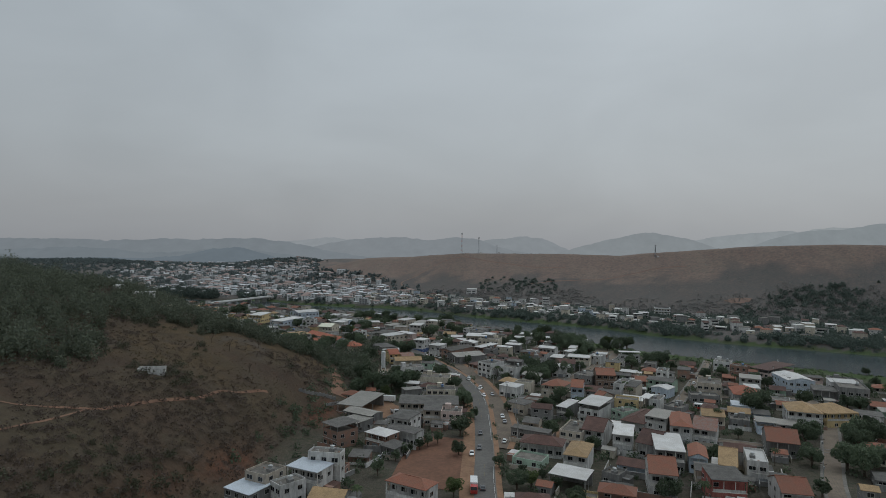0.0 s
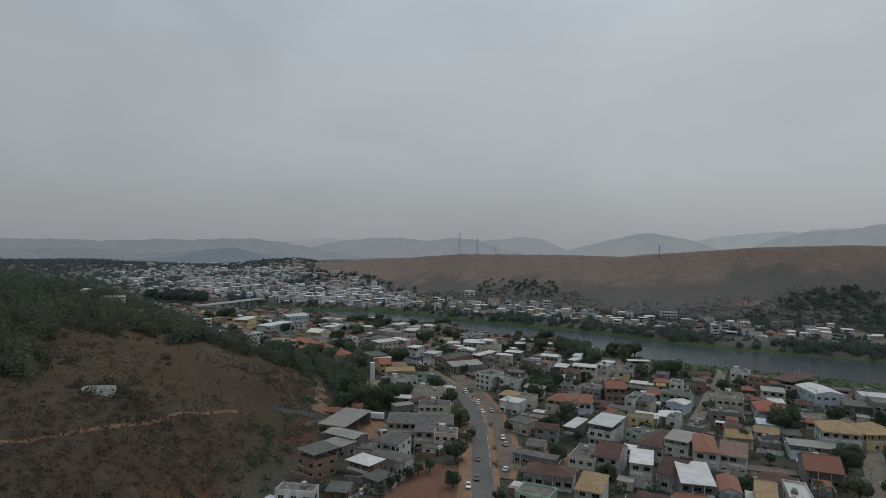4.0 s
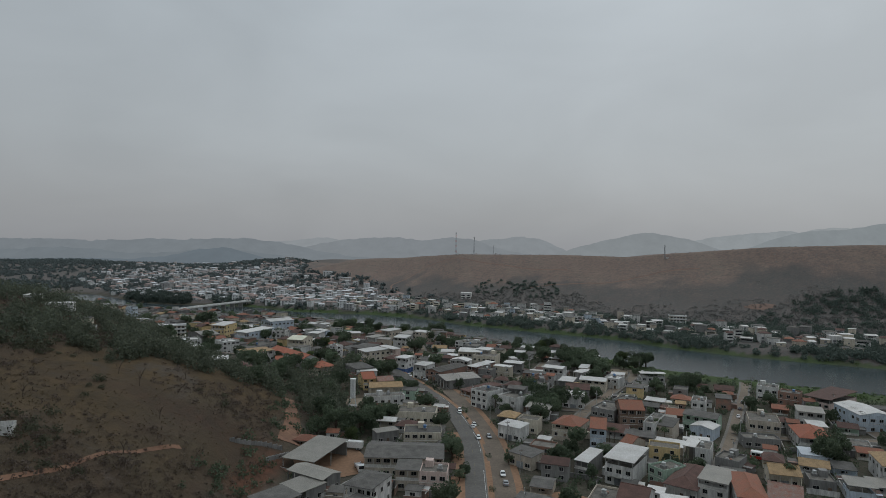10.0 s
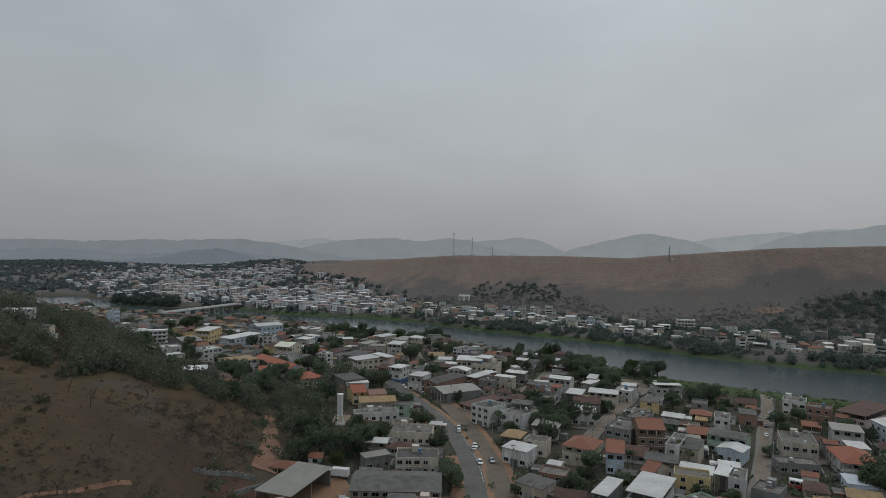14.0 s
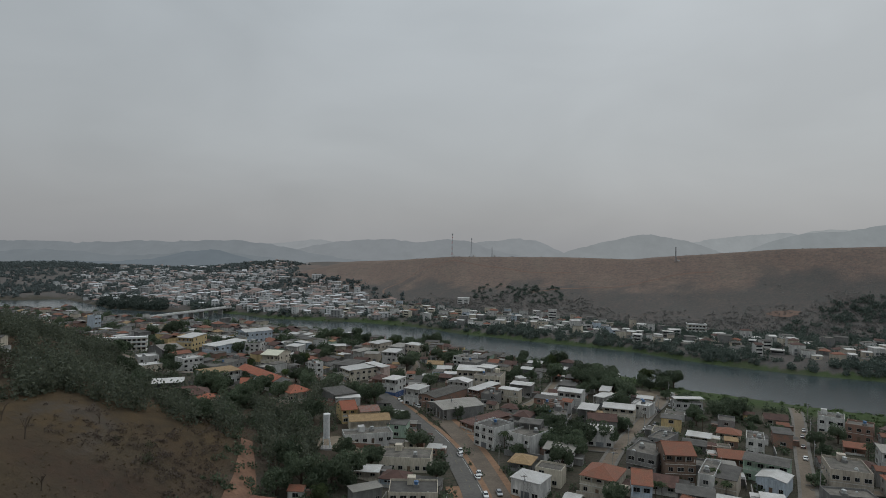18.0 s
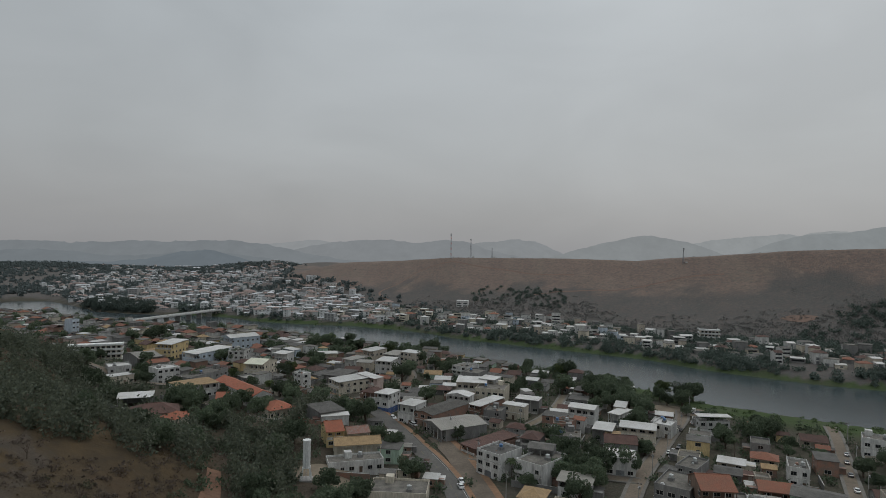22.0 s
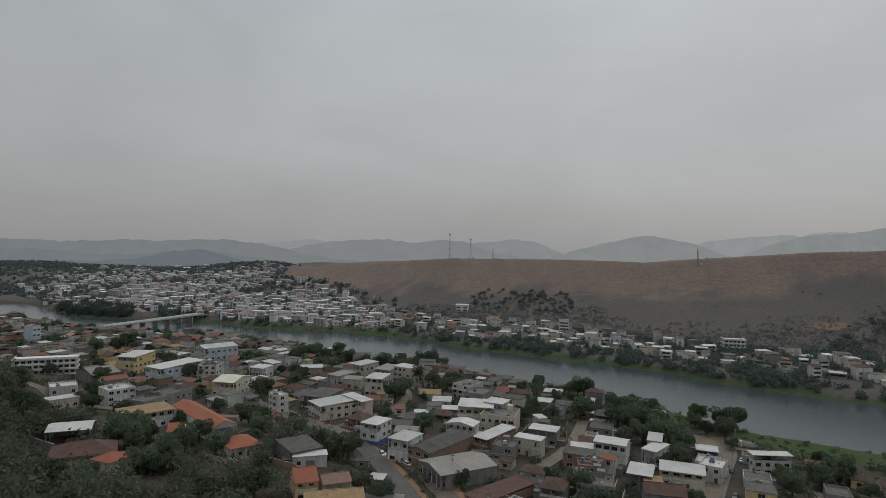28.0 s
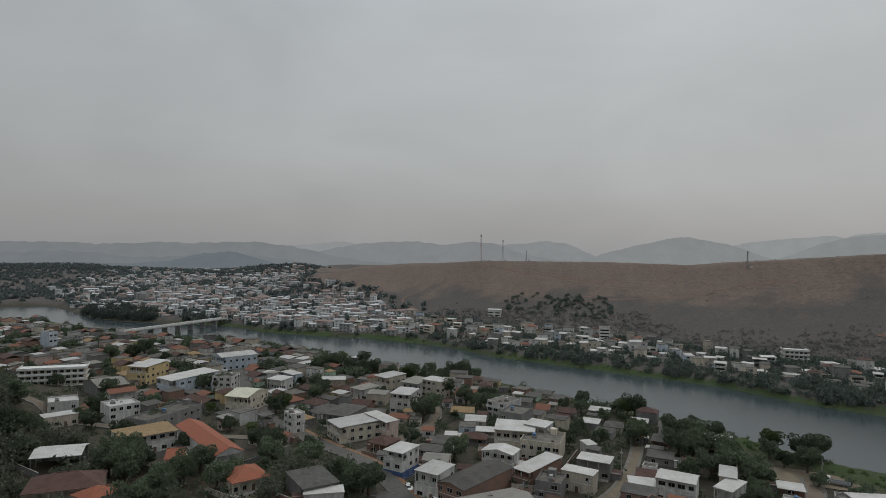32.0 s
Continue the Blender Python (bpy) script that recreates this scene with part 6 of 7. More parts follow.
banded_building(249, 713, -14, 17, 13, 3, "white four-storey block with balcony bands across the river")
far_house(128, 803, -10, 9, 9, 13, "white", "concrete", "flat", "houses on the far bank")
far_house(36, 957, -10, 15, 10, 8, "white", "metal_white", "shed", "houses on the far bank")
count, far_spots, bank_spots = 0, [], []
for k in range(2500):
    x = far_rng.uniform(-120, 420)
    y = float(far_bank(x)) + (24 if x < 60 else 40) + 80 * far_rng.random() ** 1.2
    if count >= 290 or any(math.hypot(x - a, y - b) < q + 1.0 for a, b, q in TAKEN):
        continue
    if far_rng.random() > (0.95 if x < 190 else 0.6):
        continue
    roof = far_rng.choice(FAR_PICK)
    row = (x, y, far_rng.uniform(-40, 5), far_rng.uniform(5.5, 10.5), far_rng.uniform(5.5, 9), far_rng.choice([2.8, 3.0, 3.2, 5.8, 6.1, 8.6]), far_rng.choice(FAR_WALL_PICK), roof, far_kind(roof))
    if count < 60:
        far_house(*row, "houses on the far bank")
    else:
        bank_spots.append(row)
        TAKEN.append((x, y, 5.6))
    count += 1

for k in range(9000):
    y = 850 + 1350 * far_rng.random() ** 1.25
    x = far_rng.uniform(-0.56, -0.10) * y + (40 if y < 1000 else 0)
    if len(far_spots) >= 1250 or y < float(far_bank(x)) + 15 or x > float(np.interp(y, [900, 1050, 1200, 1300, 1500, 2200], [-20, -100, -195, -285, -345, -470])):
        continue
    edge = min((x + 0.56 * y) / (0.12 * y), 1)
    if far_rng.random() > edge * (1 - 0.85 * float(smooth((y - 1250) / 800))) * (0.7 + 0.75 * float(rough_noise(x, y, 80, 20))):
        continue
    if any(math.hypot(x - a, y - b) < q + 2.0 for a, b, q in TAKEN[-700:]):
        continue
    roof = far_rng.choice(["metal_white", "metal_white", "clay", "clay", "fibro", "fibro", "fibro"])
    far_spots.append((x, y, far_rng.uniform(-30, 30), far_rng.choice([6, 7, 8, 9, 10, 12, 18]) * far_rng.uniform(0.85, 1.15), far_rng.choice([6, 7, 8, 9, 11]) * far_rng.uniform(0.85, 1.1), far_rng.choice([3.0, 3.1, 3.2, 3.4, 5.8, 6.2, 9.0]), far_rng.choice(["white", "white", "cream", "pink", "grey"]), roof, far_kind(roof)))
    TAKEN.append((x, y, 7))


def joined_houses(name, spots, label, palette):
    """Houses too far off to be told apart singly, in one mesh with walls, roofs, windows and flat sheets for veranda
    shade.
    """
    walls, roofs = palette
    mats = list(walls.values()) + list(roofs.values()) + [M_HAZED_GLASS]
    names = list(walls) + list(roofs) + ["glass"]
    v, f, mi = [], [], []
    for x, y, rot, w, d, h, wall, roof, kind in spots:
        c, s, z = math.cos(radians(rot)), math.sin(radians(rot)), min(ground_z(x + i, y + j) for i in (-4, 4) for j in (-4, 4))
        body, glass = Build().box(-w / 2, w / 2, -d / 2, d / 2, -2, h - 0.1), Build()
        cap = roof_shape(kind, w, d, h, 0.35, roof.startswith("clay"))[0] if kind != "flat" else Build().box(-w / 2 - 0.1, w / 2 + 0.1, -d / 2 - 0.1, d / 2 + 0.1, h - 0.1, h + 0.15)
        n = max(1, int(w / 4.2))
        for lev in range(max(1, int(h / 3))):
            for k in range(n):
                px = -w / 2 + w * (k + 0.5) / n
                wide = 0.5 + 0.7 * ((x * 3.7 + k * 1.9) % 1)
                # the wide, low-reaching sheets stand for the shade of open verandas
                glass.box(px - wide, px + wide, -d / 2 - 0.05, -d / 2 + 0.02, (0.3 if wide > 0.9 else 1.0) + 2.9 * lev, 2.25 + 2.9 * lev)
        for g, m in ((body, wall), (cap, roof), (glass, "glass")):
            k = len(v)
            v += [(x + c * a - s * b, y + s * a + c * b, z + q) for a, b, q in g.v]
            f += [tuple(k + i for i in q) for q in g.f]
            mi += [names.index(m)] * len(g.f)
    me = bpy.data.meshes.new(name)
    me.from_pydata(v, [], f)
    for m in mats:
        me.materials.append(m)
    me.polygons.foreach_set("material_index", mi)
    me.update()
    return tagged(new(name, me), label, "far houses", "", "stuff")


joined_houses("outer_houses", joined_spots, "small plastered houses farther back in the town", (WALLS, ROOFS))
joined_houses("far_bank_houses", bank_spots, "small houses farther along the far bank", (WALLS, ROOFS))
joined_houses("far_houses", far_spots, "pale houses and roofs of the distant town", (HAZED_WALLS, HAZED_ROOFS))


# ---------------------------------------------------------------- woods, scrub, reeds: what nobody could count
def growth(name, points, radius, leaves, leaf, material, label, category, seed, tall=1.0):
    rs = np.random.RandomState(seed)
    p, r = np.asarray(points, float).reshape(-1, 2), np.asarray(radius, float)
    n = len(p)
    d = rs.normal(size=(n, leaves, 3))
    d /= np.linalg.norm(d, axis=2)[:, :, None]
    d[:, :, 2] = np.abs(d[:, :, 2]) * tall
    lump = 1 + 0.35 * np.sin(5 * np.arctan2(d[:, :, 1], d[:, :, 0]) + p[:, :1])
    base = np.c_[p, height(p[:, 0], p[:, 1])]
    centres = base[:, None, :] + d * (r[:, None] * lump * rs.uniform(0.6, 1.05, (n, leaves)))[:, :, None]
    sizes = leaf * rs.uniform(0.7, 1.3, (n, leaves)) * np.clip(r / 2, 0.7, 1.4)[:, None]
    v, f = leaf_quads(centres.reshape(-1, 3), sizes.ravel(), rs)
    return tagged(new(name, mesh_from(name, v, f, material)), label, category, "", "stuff")


def scatter(n, x0, x1, y0, y1, keep, seed):
    rs = np.random.RandomState(seed)
    x, y = rs.uniform(x0, x1, n), rs.uniform(y0, y1, n)
    return [(a, b) for a, b, c in zip(x, y, keep(x, y, rs)) if c]


TAKEN_ARRAY = np.array(TAKEN)


def clear(p, m=1.5, near=0.85):
    return not (np.hypot(TAKEN_ARRAY[:, 0] - p[0], TAKEN_ARRAY[:, 1] - p[1]) < TAKEN_ARRAY[:, 2] * near).any() and road_gap(*p) > m


FAR_TAKEN = TAKEN_ARRAY[TAKEN_ARRAY[:, 1] > 600]


def blocks(p):
    """A clump right before a house of the far bank; some are left out."""
    d = FAR_TAKEN[:, 1] - p[1]
    return (p[0] * 7.3) % 1 < 0.45 and bool(((d > 0) & (d < FAR_TAKEN[:, 2] + 14) & (np.abs(FAR_TAKEN[:, 0] - p[0]) < FAR_TAKEN[:, 2])).any())


rs = np.random.RandomState(3)
# trees farther back in the town
growth("outer_trees", [p for p in outer_trees for k in range(2)], rs.uniform(2.4, 4.2, 2 * len(outer_trees)), 260, 0.36, M_LEAF, "dark green trees between the farther houses", "trees", 55, 1.45)
# greenery in the yards
pts = [p for p in scatter(8500, -420, 330, 190, 800, lambda x, y, r: (y < near_bank(x) - 12 - 36 * smooth((x - 85) / 40)) & (np.abs(x) < 0.74 * (y - 60) + 30) & (height(x, y) > -3) & (height(x, y) < 12), 41) if clear(p, 1.2) and not any(math.hypot(p[0] - a, p[1] - b) < q + 1 for a, b, q in OPEN_SPOTS)]
growth("yard_shrubs", pts, rs.uniform(0.8, 2.8, len(pts)), 64, 0.30, M_LEAF, "dark green shrubs and small trees in the yards", "shrubs", 42, 1.25)
def in_gully(p):
    """On the raw earth of the gully, or in the sight line to it."""
    d = gl[0] - np.array(p)
    return bool(((np.abs(d[:, 0]) < 5) & (d[:, 1] > -4) & (d[:, 1] < 16)).any())


# dry scrub and tufts on the near spur
pts = [p for p in scatter(17000, -330, -45, 110, 400, lambda x, y, r: (height(x, y) > 2.5) & (rough_noise(x, y, 28, 12) + r.uniform(-0.8, 0.6, len(x)) > np.where((y > 255 + 0.10 * x) & (height(x, y) < 36), 0.30, -0.30)), 21) if -p[0] < 0.76 * p[1] + 15]
pts = [p for p in pts if not in_gully(p)]
growth("hill_scrub", pts, rs.uniform(0.7, 2.6, len(pts)) * rs.uniform(0.5, 1.1, len(pts)), 30, 0.23, M_SCRUB, "dry brown scrub on the hillside", "scrub", 22, 0.8)
pts = scatter(4200, -330, -50, 120, 400, lambda x, y, r: (height(x, y) > 3) & (rough_noise(x, y, 34, 51) + 0.5 * rough_noise(x, y, 12, 52) + r.uniform(-0.4, 0.3, len(x)) > np.where((y > 255 + 0.10 * x) & (height(x, y) < 36), 0.50, 0.12)), 53)
pts = [p for p in pts if not in_gully(p)]
growth("hill_bushes", pts, rs.uniform(1.0, 3.0, len(pts)), 110, 0.21, M_BUSH, "olive green bushes on the slope", "bushes", 54, 0.9)
pts = scatter(9000, -300, -45, 130, 380, lambda x, y, r: (height(x, y) > 4) & (rough_noise(x, y, 40, 13) + r.uniform(-0.6, 0.6, len(x)) > 0), 23)
growth("hill_tufts", pts, rs.uniform(0.25, 0.6, len(pts)), 7, 0.22, M_TUFT, "straw-coloured grass tufts", "grass", 24, 1.2)
# wood on the crest and the lee side of the spur
keep = lambda x, y, r: ((height(x, y) + 5 * rough_noise(x, y, 30, 19) > 39) | ((y + 7 * rough_noise(x, y, 16, 20) > np.interp(x, [-180, -150, -130, -110, -90, -70], [314, 316, 322, 331, 346, 345])) & (x < -42))) & (y < np.interp(x, [-260, -185, -150, -42], [560, 505, 478, 461])) & (height(x, y) > 0.8)
HAND = np.array([q for q in TAKEN[:160] if q[2] < 30])


def hides(p):
    """A clump that stands just in front of a house."""
    d = HAND[:, 1] - p[1]
    return bool(((d > 0) & (d < HAND[:, 2] + 17) & (np.abs(HAND[:, 0] - p[0]) < HAND[:, 2] * 0.9)).any())


pts = [p for p in scatter(3300, -460, -42, 170, 570, keep, 25) if -p[0] < 0.76 * p[1] + 15 and clear(p, 1.5, 1.0) and not in_gully(p) and not (p[1] > 360 and hides(p))]
growth("spur_wood", pts, rs.uniform(2.2, 5.4, len(pts)) * rs.uniform(0.7, 1.15, len(pts)), 240, 0.27, M_WOOD, "dark green wood on the hill's crest", "wood", 26, 2.0)
# river banks
pts = scatter(7500, -300, 430, 380, 830, lambda x, y, r: (np.abs(y - near_bank(x) + 10 + 13 * smooth((x - 95) / 40) + 4 * rough_noise(x, y, 30, 14)) < 9 + 14 * smooth((x - 95) / 40)), 27)
growth("near_bank_reeds", pts, rs.uniform(0.8, 1.7, len(pts)), 22, 0.42, M_REED, "green reeds and grass on the river bank", "reeds", 28, 0.8)
pts = scatter(5200, -300, 520, 380, 900, lambda x, y, r: (np.abs(y - far_bank(x) - 8) < 9) & (rough_noise(x, y, 40, 15) > -0.5), 29)
growth("far_bank_reeds", pts, rs.uniform(0.9, 1.8, len(pts)), 16, 0.5, M_REED, "green reeds on the far bank", "reeds", 30, 0.7)
pts = [p for p in scatter(22000, -330, 560, 430, 1000, lambda x, y, r: (y > far_bank(x) + 7) & (y < far_bank(x) + 125) & (rough_noise(x, y, 45, 16) + r.uniform(-0.5, 0.5, len(x)) > np.where(y < far_bank(x) + 26, -0.75, -0.6)), 31) if clear(p, 1.5, 0.72) and not blocks(p)]
growth("far_bank_wood", pts, rs.uniform(1.5, 4.0, len(pts)), 84, 0.42, M_BANK, "dark trees along the far bank", "wood", 32, 1.3)
pts = [p for p in scatter(8000, 230, 760, 430, 900, lambda x, y, r: (y > far_bank(x) + 14) & (y < far_bank(x) + 150 + 110 * smooth((x - 300) / 120)) & (rough_noise(x, y, 45, 16) + r.uniform(-0.5, 0.5, len(x)) > -0.4), 39) if clear(p)]
growth("far_bank_thicket", pts, rs.uniform(1.8, 4.6, len(pts)), 56, 0.46, M_BANK, "dark thicket below the far hill", "wood", 40, 1.2)
def lower_slope(x, y):
    return np.interp(x, [-200, 100, 230, 320, 420, 700], [10, 20, 24, 30, 48, 60])


pts = [p for p in scatter(42000, -100, 760, 480, 1050, lambda x, y, r: (y > far_bank(x) + 70) & (height(x, y) < lower_slope(x, y) - 4 + 11 * rough_noise(x, y, 45, 44) + r.uniform(-8, 4, len(x))) & (rough_noise(x, y, 38, 61) + 0.6 * rough_noise(x, y, 15, 62) + r.uniform(-0.5, 0.5, len(x)) > -0.5), 33) if clear(p)]
growth("hill_foot_wood", pts, rs.uniform(0.9, 2.5, len(pts)), 17, 0.40, M_FOOT, "dry grey-brown woodland at the hill's foot", "wood", 34, 1.0)
pts = [p for p in scatter(330, 50, 165, 840, 1010, lambda x, y, r: (np.abs(height(x, y) - 24) < 10) & (rough_noise(x, y, 40, 46) + r.uniform(-0.6, 0.4, len(x)) > -0.1), 47) if clear(p)]
growth("hill_grove", pts, rs.uniform(1.4, 3.4, len(pts)), 80, 0.38, M_BANK, "dark green grove on the lower hillside", "wood", 48, 1.2)
pts = scatter(900, -160, 760, 620, 1250, lambda x, y, r: (y > far_bank(x) + 150) & (r.uniform(0, 1, len(x)) < 0.5), 35)
growth("ridge_bushes", pts, rs.uniform(0.5, 1.3, len(pts)), 18, 0.4, M_FOOT, "scattered bushes on the bare hill", "bushes", 36, 1.0)
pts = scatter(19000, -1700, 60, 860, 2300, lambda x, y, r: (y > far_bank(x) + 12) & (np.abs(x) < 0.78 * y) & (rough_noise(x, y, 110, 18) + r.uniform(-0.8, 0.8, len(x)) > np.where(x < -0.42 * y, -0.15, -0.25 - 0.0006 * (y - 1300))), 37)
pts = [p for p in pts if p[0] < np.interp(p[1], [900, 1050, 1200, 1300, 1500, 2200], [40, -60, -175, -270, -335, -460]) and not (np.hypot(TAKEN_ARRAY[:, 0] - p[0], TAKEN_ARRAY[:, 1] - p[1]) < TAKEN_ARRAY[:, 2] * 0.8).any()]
growth("far_trees", pts, rs.uniform(2.8, 5.6, len(pts)), 22, 1.2, M_HAZED_WOOD, "trees among the distant houses", "trees", 38, 1.2)
pts = scatter(900, -480, -335, 900, 1080, lambda x, y, r: (y > far_bank(x) + 4) & (y < far_bank(x) + 75) & (x + 430 < 62 + 12 * rough_noise(x, y, 20, 81)), 82)
growth("river_meadow_wood", pts, rs.uniform(3.0, 6.0, len(pts)), 170, 0.5, M_BANK, "dark wood on the river meadow beside the bridge", "wood", 83, 1.3)
for ob in TREES + [PALM]:
    ob.location = (12 + 9 * (TREES + [PALM]).index(ob), -60, 0)
    ob.location.z = ground_z(ob.location.x, ob.location.y)

# ---------------------------------------------------------------- vehicles
def paint(name, col):
    m = surface(name, col, rough=0.3, stain=0.8, dark=0.9, bump=0.0, vary=0.05)
    m.node_tree.nodes["Principled BSDF"].inputs["Coat Weight"].default_value = 0.5
    return m


PAINTS = {"white": paint("white_car_paint", (0.62, 0.62, 0.61)), "dark": paint("dark_car_paint", (0.035, 0.036, 0.04)), "grey": paint("silver_car_paint", (0.27, 0.28, 0.29)),
          "red": paint("red_cab_paint", (0.40, 0.035, 0.03))}
M_LAMP_R = surface("tail_lamp_plastic", (0.30, 0.02, 0.02), rough=0.3)
M_LAMP_W = surface("head_lamp_plastic", (0.6, 0.6, 0.58), rough=0.2)
CARS = {}


def profile(g, pts, half, taper=0.0):
    """A body pulled across from a side profile."""
    g.solid([(-half + taper * (z > 1.0), y, z) for y, z in pts], [(half - taper * (z > 1.0), y, z) for y, z in pts])
    return g


def wheel_under(ob, x, y, r):
    ring = [(math.cos(a), math.sin(a)) for a in np.arange(14) * 2 * math.pi / 14]
    s = 1 if x > 0 else -1
    t = part("wheel", Build().solid([(x - 0.1, y + r * c, r + r * q) for c, q in ring], [(x + 0.1, y + r * c, r + r * q) for c, q in ring]), M_TYRE, ob)
    part("rim", Build().solid([(x + s * 0.09, y + 0.6 * r * c, r + 0.6 * r * q) for c, q in ring], [(x + s * 0.115, y + 0.55 * r * c, r + 0.55 * r * q) for c, q in ring]), M_STEEL, t)


def make_car(colour):
    ob = thing("car", {"white": "small white hatchback", "dark": "dark compact car", "grey": "silver compact car"}[colour] + " standing on the street", "car", "cars on the streets")
    low = [(-2.05, 0.35), (2.0, 0.35), (2.1, 0.55), (2.05, 0.72), (0.95, 0.92), (-1.75, 0.98), (-2.08, 0.85)]
    part("body", profile(Build(), low, 0.86), PAINTS[colour], ob)
    part("cabin", profile(Build(), [(-1.7, 0.96), (0.95, 0.9), (0.25, 1.40), (-1.2, 1.44)], 0.78, 0.1), M_GLASS, ob, "dark tinted windows")
    part("roof", Build().solid([(-0.66, -1.25, 1.42), (0.66, -1.25, 1.42), (0.66, 0.3, 1.39), (-0.66, 0.3, 1.39)], [(-0.6, -1.15, 1.50), (0.6, -1.15, 1.50), (0.6, 0.2, 1.47), (-0.6, 0.2, 1.47)]), PAINTS[colour], ob)
    for sx in (-0.8, 0.8):
        for sy in (-1.3, 1.3):
            wheel_under(ob, sx, sy, 0.3)
        part("headlight", Build().box(sx * 0.8 - 0.14, sx * 0.8 + 0.14, 2.0, 2.11, 0.58, 0.72), M_LAMP_W, ob)
        part("tail_light", Build().box(sx * 0.86 - 0.1, sx * 0.86 + 0.1, -2.1, -2.03, 0.62, 0.86), M_LAMP_R, ob)
    return ob


def along(x, y):
    """The heading of the nearest street."""
    best = min(((np.hypot(p[:, 0] - x, p[:, 1] - y).min(), k) for k, (p, _) in LINES.items()))[1]
    p, w = LINES[best]
    i = int(np.hypot(p[:, 0] - x, p[:, 1] - y).argmin())
    return math.degrees(math.atan2(w[i][1], w[i][0]))


def street_z(x, y):
    return max(ground_z(x, y), -0.3) + (0.30 if road_gap(x, y) < 0.2 else 0.22)


def car(x, y, colour):
    turn = along(x, y) + (180 if (x * 3) % 2 < 1 else 0)
    m = pose(x, y, street_z(x, y), 0, 0, turn)
    if colour not in CARS:
        CARS[colour] = make_car(colour)
        CARS[colour].matrix_basis = m
        return CARS[colour]
    return copy_thing(CARS[colour], m)


car(10.2, 237.2, "white")
car(14.8, 264.1, "dark")
car(13.4, 244.2, "dark")
car(12.6, 203.7, "dark")
car(27.0, 282.1, "grey")
car(24.4, 253.9, "white")
car(13.5, 376.6, "white")
car(18.5, 349.3, "white")
car(24.9, 334.4, "grey")
car(157.1, 247.8, "white")
car(-23.9, 233.2, "white")
car(-25.1, 230.0, "grey")
car(13.0, 372.0, "white")
car(19.4, 352.3, "white")
car(20.3, 332.7, "white")
car(26.7, 290.3, "white")
car(160.7, 402.8, "white")
car(167.3, 404.3, "dark")
car(159.3, 390.2, "dark")
car(151.0, 374.7, "white")
car(167.2, 417.4, "grey")
car(173.8, 414.1, "grey")
car(99.7, 412.3, "white")
car(174.4, 337.9, "dark")
car(191.8, 364.7, "grey")
car(204.0, 388.3, "dark")
car(-6.4, 446.2, "white")
car(-16.4, 456.8, "white")
car(-25.3, 468.9, "dark")
car(99.0, 407.9, "white")
car(101.6, 413.3, "white")
car(106.7, 419.7, "dark")
car(117.2, 444.8, "dark")
car(28.8, 424.9, "grey")
car(31.4, 388.0, "white")
car(-16.4, 455.4, "white")
car(-25.7, 469.9, "grey")
car(-6.1, 445.6, "white")
car(127.8, 457.0, "white")



def truck(x, y, turn, cab, box, label):
    ob = thing("truck", label, "truck", "trucks", at=pose(x, y, street_z(x, y), 0, 0, turn))
    part("cab", profile(Build(), [(2.0, 0.5), (4.1, 0.5), (4.15, 1.6), (3.9, 2.7), (2.0, 2.75)], 1.15), PAINTS[cab], ob)
    part("windscreen", Build().solid([(-1.0, 4.16, 1.6), (1.0, 4.16, 1.6), (0.95, 3.93, 2.6), (-0.95, 3.93, 2.6)], [(-1.0, 4.19, 1.6), (1.0, 4.19, 1.6), (0.95, 3.96, 2.6), (-0.95, 3.96, 2.6)]), M_GLASS, ob)
    part("chassis", Build().box(-0.5, 0.5, -4.2, 2.0, 0.6, 0.85), M_TYRE, ob)
    if box:
        part("cargo_box", Build().box(-1.2, 1.2, -4.3, 1.8, 0.85, 3.3), PAINTS["white"], ob, "white cargo box")
    else:
        part("flatbed", Build().box(-1.2, 1.2, -4.3, 1.8, 0.85, 1.05).box(-1.2, -1.12, -4.3, 1.8, 1.05, 1.6).box(1.12, 1.2, -4.3, 1.8, 1.05, 1.6), PAINTS["grey"], ob)
    for sx in (-1.02, 1.02):
        for sy in (3.1, -2.2, -3.3):
            wheel_under(ob, sx, sy, 0.48)


truck(9.6, 203, 180 + along(9.6, 203), "red", True, "red-cabbed lorry with a white cargo box on the road")
truck(-25, 294, 200, "white", False, "white flatbed lorry parked in the yard")
truck(-31, 316, 80, "white", True, "white box lorry parked by the warehouse")
truck(139, 475, 60, "white", False, "white flatbed lorry parked by the river")


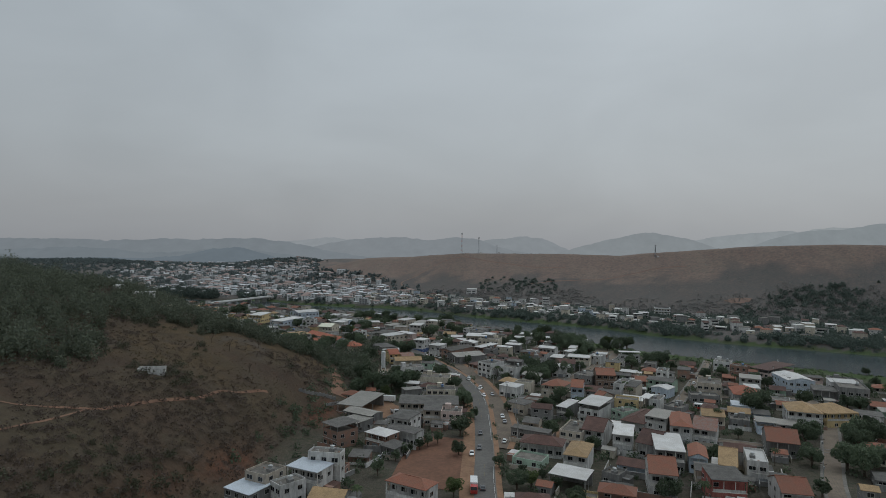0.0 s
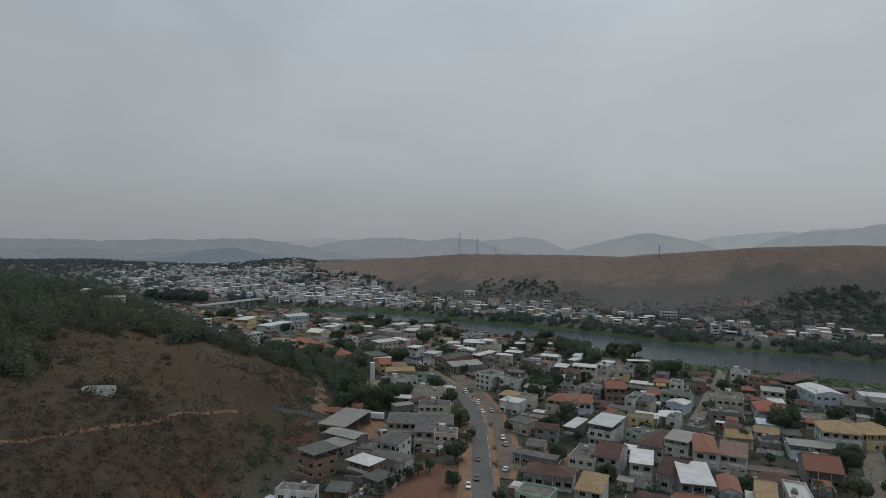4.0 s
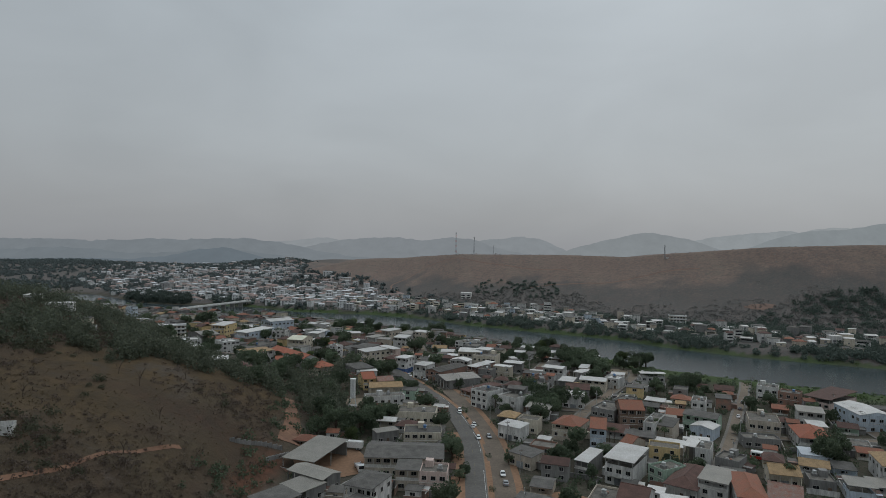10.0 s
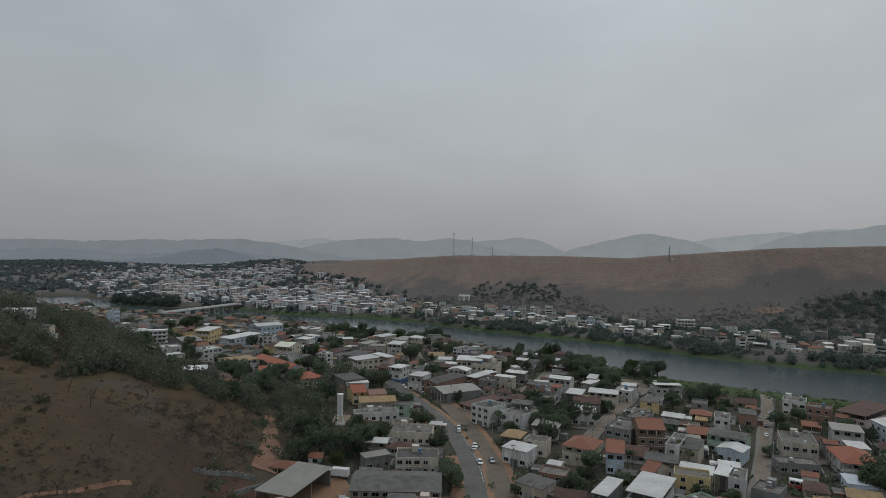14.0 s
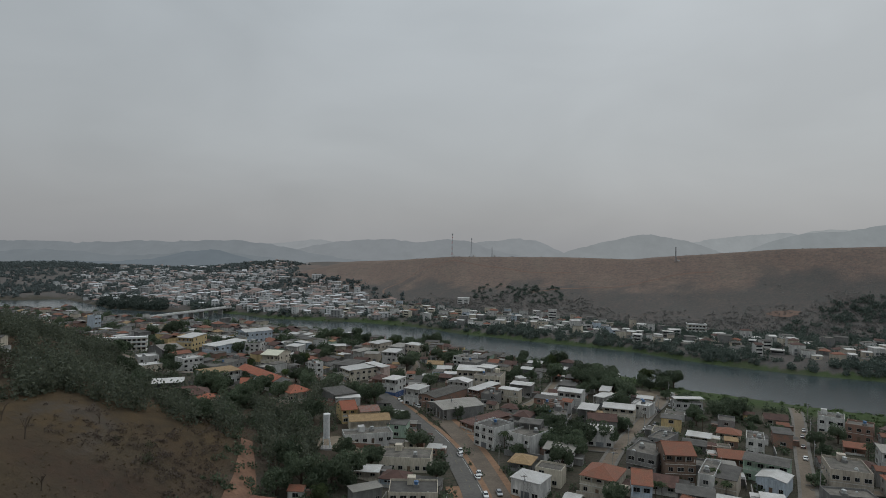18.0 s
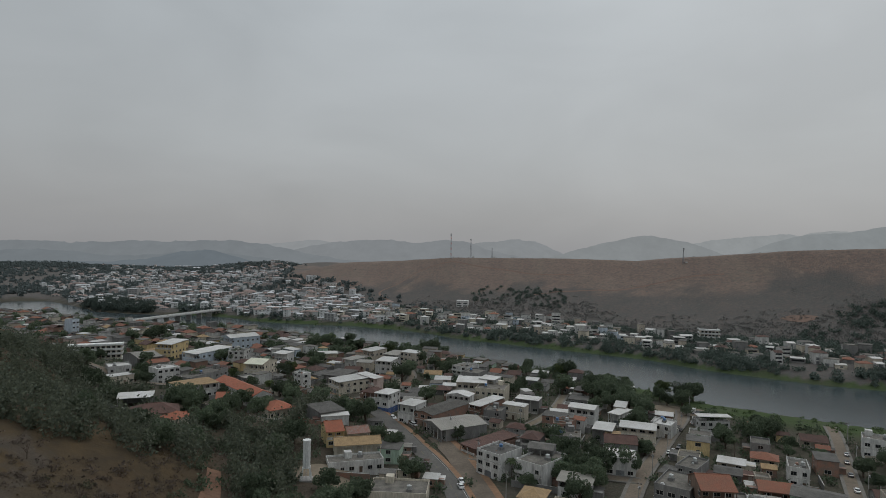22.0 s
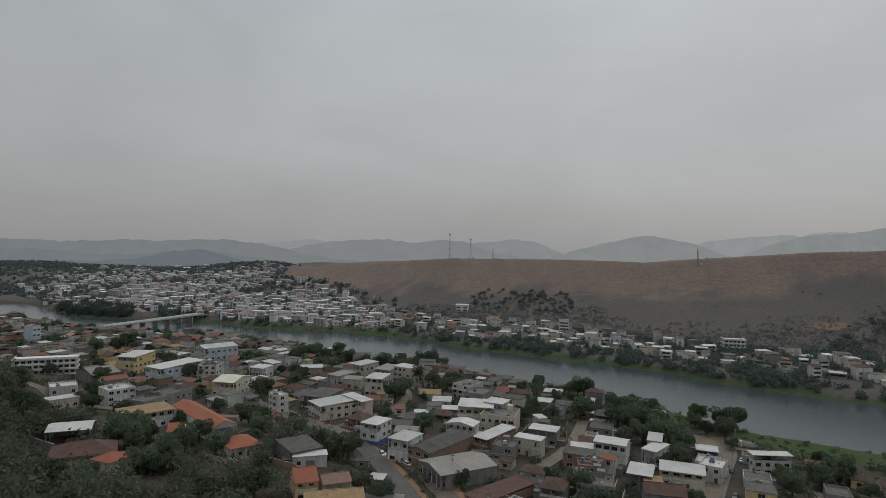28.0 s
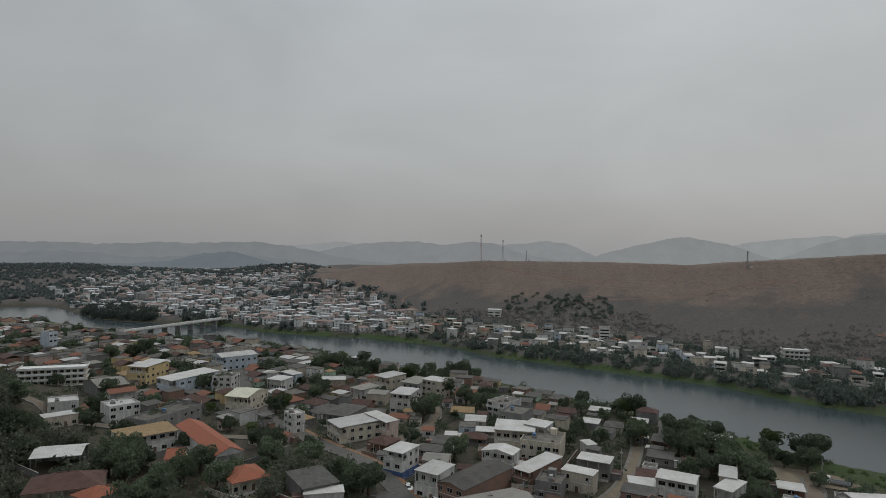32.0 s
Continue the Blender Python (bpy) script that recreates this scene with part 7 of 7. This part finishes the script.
def bus(x, y, turn):
    ob = thing("bus", "red and white city bus parked between the houses", "bus", at=pose(x, y, street_z(x, y), 0, 0, turn))
    b = Build().solid([(-1.25, -5.2, 0.35), (1.25, -5.2, 0.35), (1.25, 5.2, 0.35), (-1.25, 5.2, 0.35)], [(-1.22, -5.15, 3.0), (1.22, -5.15, 3.0), (1.22, 5.1, 3.0), (-1.22, 5.1, 3.0)])
    part("body", b, PAINTS["white"], ob)
    part("red_side", Build().box(-1.28, -1.2, -5.2, 0.5, 0.4, 1.5).box(1.2, 1.28, -5.2, 0.5, 0.4, 1.5).box(-1.2, 1.2, -5.25, -5.1, 0.4, 2.9), PAINTS["red"], ob, "red painted rear half")
    part("roof", Build().solid([(-1.2, -5.1, 3.0), (1.2, -5.1, 3.0), (1.2, 5.0, 3.0), (-1.2, 5.0, 3.0)], [(-1.0, -4.8, 3.15), (1.0, -4.8, 3.15), (1.0, 4.8, 3.15), (-1.0, 4.8, 3.15)]), PAINTS["white"], ob)
    for s in (-1, 1):
        for k in range(6):
            part("window", Build().box(s * 1.24 - 0.02, s * 1.24 + 0.02, -4.7 + 1.55 * k, -3.35 + 1.55 * k, 1.6, 2.6), M_GLASS, ob)
        for sy in (-3.2, 3.0):
            wheel_under(ob, s * 1.1, sy, 0.48)
    part("windscreen", Build().box(-1.1, 1.1, 5.12, 5.22, 1.3, 2.7), M_GLASS, ob)


bus(131.8, 312.6, -123)


# ---------------------------------------------------------------- poles and wires
def make_pole():
    ob = thing("utility_pole", "tapered concrete utility pole with crossarm and lamp", "utility pole", "poles along the streets")
    part("pole", Build().tube((0, 0, -1), (0, 0, 9.2), 0.17, 0.11, 8), M_CONC, ob)
    part("crossarm", Build().box(-1.0, 1.0, -0.07, 0.07, 8.6, 8.75), M_BARK, ob)
    part("lamp_arm", Build().tube((0, 0, 7.6), (0, -1.7, 8.2), 0.04, 0.03, 5), M_STEEL, ob)
    part("lamp_head", Build().box(-0.12, 0.12, -2.2, -1.6, 8.12, 8.27), M_TANKW, ob)
    part("transformer", Build().tube((0.3, 0, 7.0), (0.3, 0, 7.8), 0.22, 0.22, 8), M_STEEL, ob)
    return ob


POLE = None
for key, side, step in (("service", 4.4, 8), ("east", -3.7, 8), ("middle", 3.5, 8), ("park", 3.3, 8), ("lane", -2.6, 8), ("cross", 3.3, 8), ("main", -5.5, 9)):
    p, w = LINES[key]
    tops = []
    for i in range(3, len(p), step):
        if key == "main" and not 95 < i < 150:
            continue
        x, y = p[i] + side * w[i]
        if not (150 < y < 620):
            continue
        m = pose(x, y, street_z(x, y), 0, 0, math.degrees(math.atan2(w[i][1], w[i][0])))
        if POLE is None:
            POLE = make_pole()
            POLE.matrix_basis = m
        else:
            copy_thing(POLE, m)
        tops.append((m, x, y))
    for (m0, *_), (m1, *_) in zip(tops, tops[1:]):
        ob = thing("power_line", "thin sagging power lines between the poles", "power line", "wires along the streets")
        for s in (-0.9, 0, 0.9):
            a, b = m0 @ Vector((s, 0, 8.8)), m1 @ Vector((s, 0, 8.8))
            g = Build()
            for k in range(7):
                c = a.lerp(b, k / 6) - Vector((0, 0, 2.4 * k / 6 * (1 - k / 6)))
                g.v += [(c.x, c.y, c.z + 0.022), (c.x - 0.019, c.y - 0.019, c.z - 0.011), (c.x + 0.019, c.y + 0.019, c.z - 0.011)]
                if k:
                    g.f += [(3 * k - 3 + i, 3 * k - 3 + (i + 1) % 3, 3 * k + (i + 1) % 3, 3 * k + i) for i in range(3)]
            part("wire", g, M_WIRE, ob)


# ---------------------------------------------------------------- garden walls between the plots
wall_rng = random.Random(31)
built = 0
for x, y, r in list(TAKEN):
    if built > 150 or not (185 < y < 520) or abs(x) > 210:
        continue
    turn = radians(-23 if x > 30 else (-30 if x < -30 else -8))
    c, s = math.cos(turn), math.sin(turn)
    for dx, dy, length, across in ((0, -r - 0.6, 2 * r * 0.8, False), (r + 0.5, 0, 2 * r * 0.8, True)):
        if wall_rng.random() < 0.35:
            continue
        px, py = x + c * dx - s * dy, y + s * dx + c * dy
        if road_gap(px, py) < length * 0.3 or any(math.hypot(px - a, py - b) < q * 0.62 for a, b, q in TAKEN if (a, b) != (x, y)):
            continue
        tall = wall_rng.uniform(1.6, 2.4)
        ob = thing("garden_wall", "low weathered plot wall with a coping", "wall", "plot walls", at=pose(px, py, ground_z(px, py), 0, 0, math.degrees(turn) + (90 if across else 0)))
        part("wall", Build().box(-length / 2, length / 2, -0.09, 0.09, -1.2, tall), WALLS[wall_rng.choice(["grey", "white", "beige", "brick", "grey"])], ob)
        part("coping", Build().box(-length / 2 - 0.03, length / 2 + 0.03, -0.14, 0.14, tall, tall + 0.07), M_CONC, ob)
        built += 1
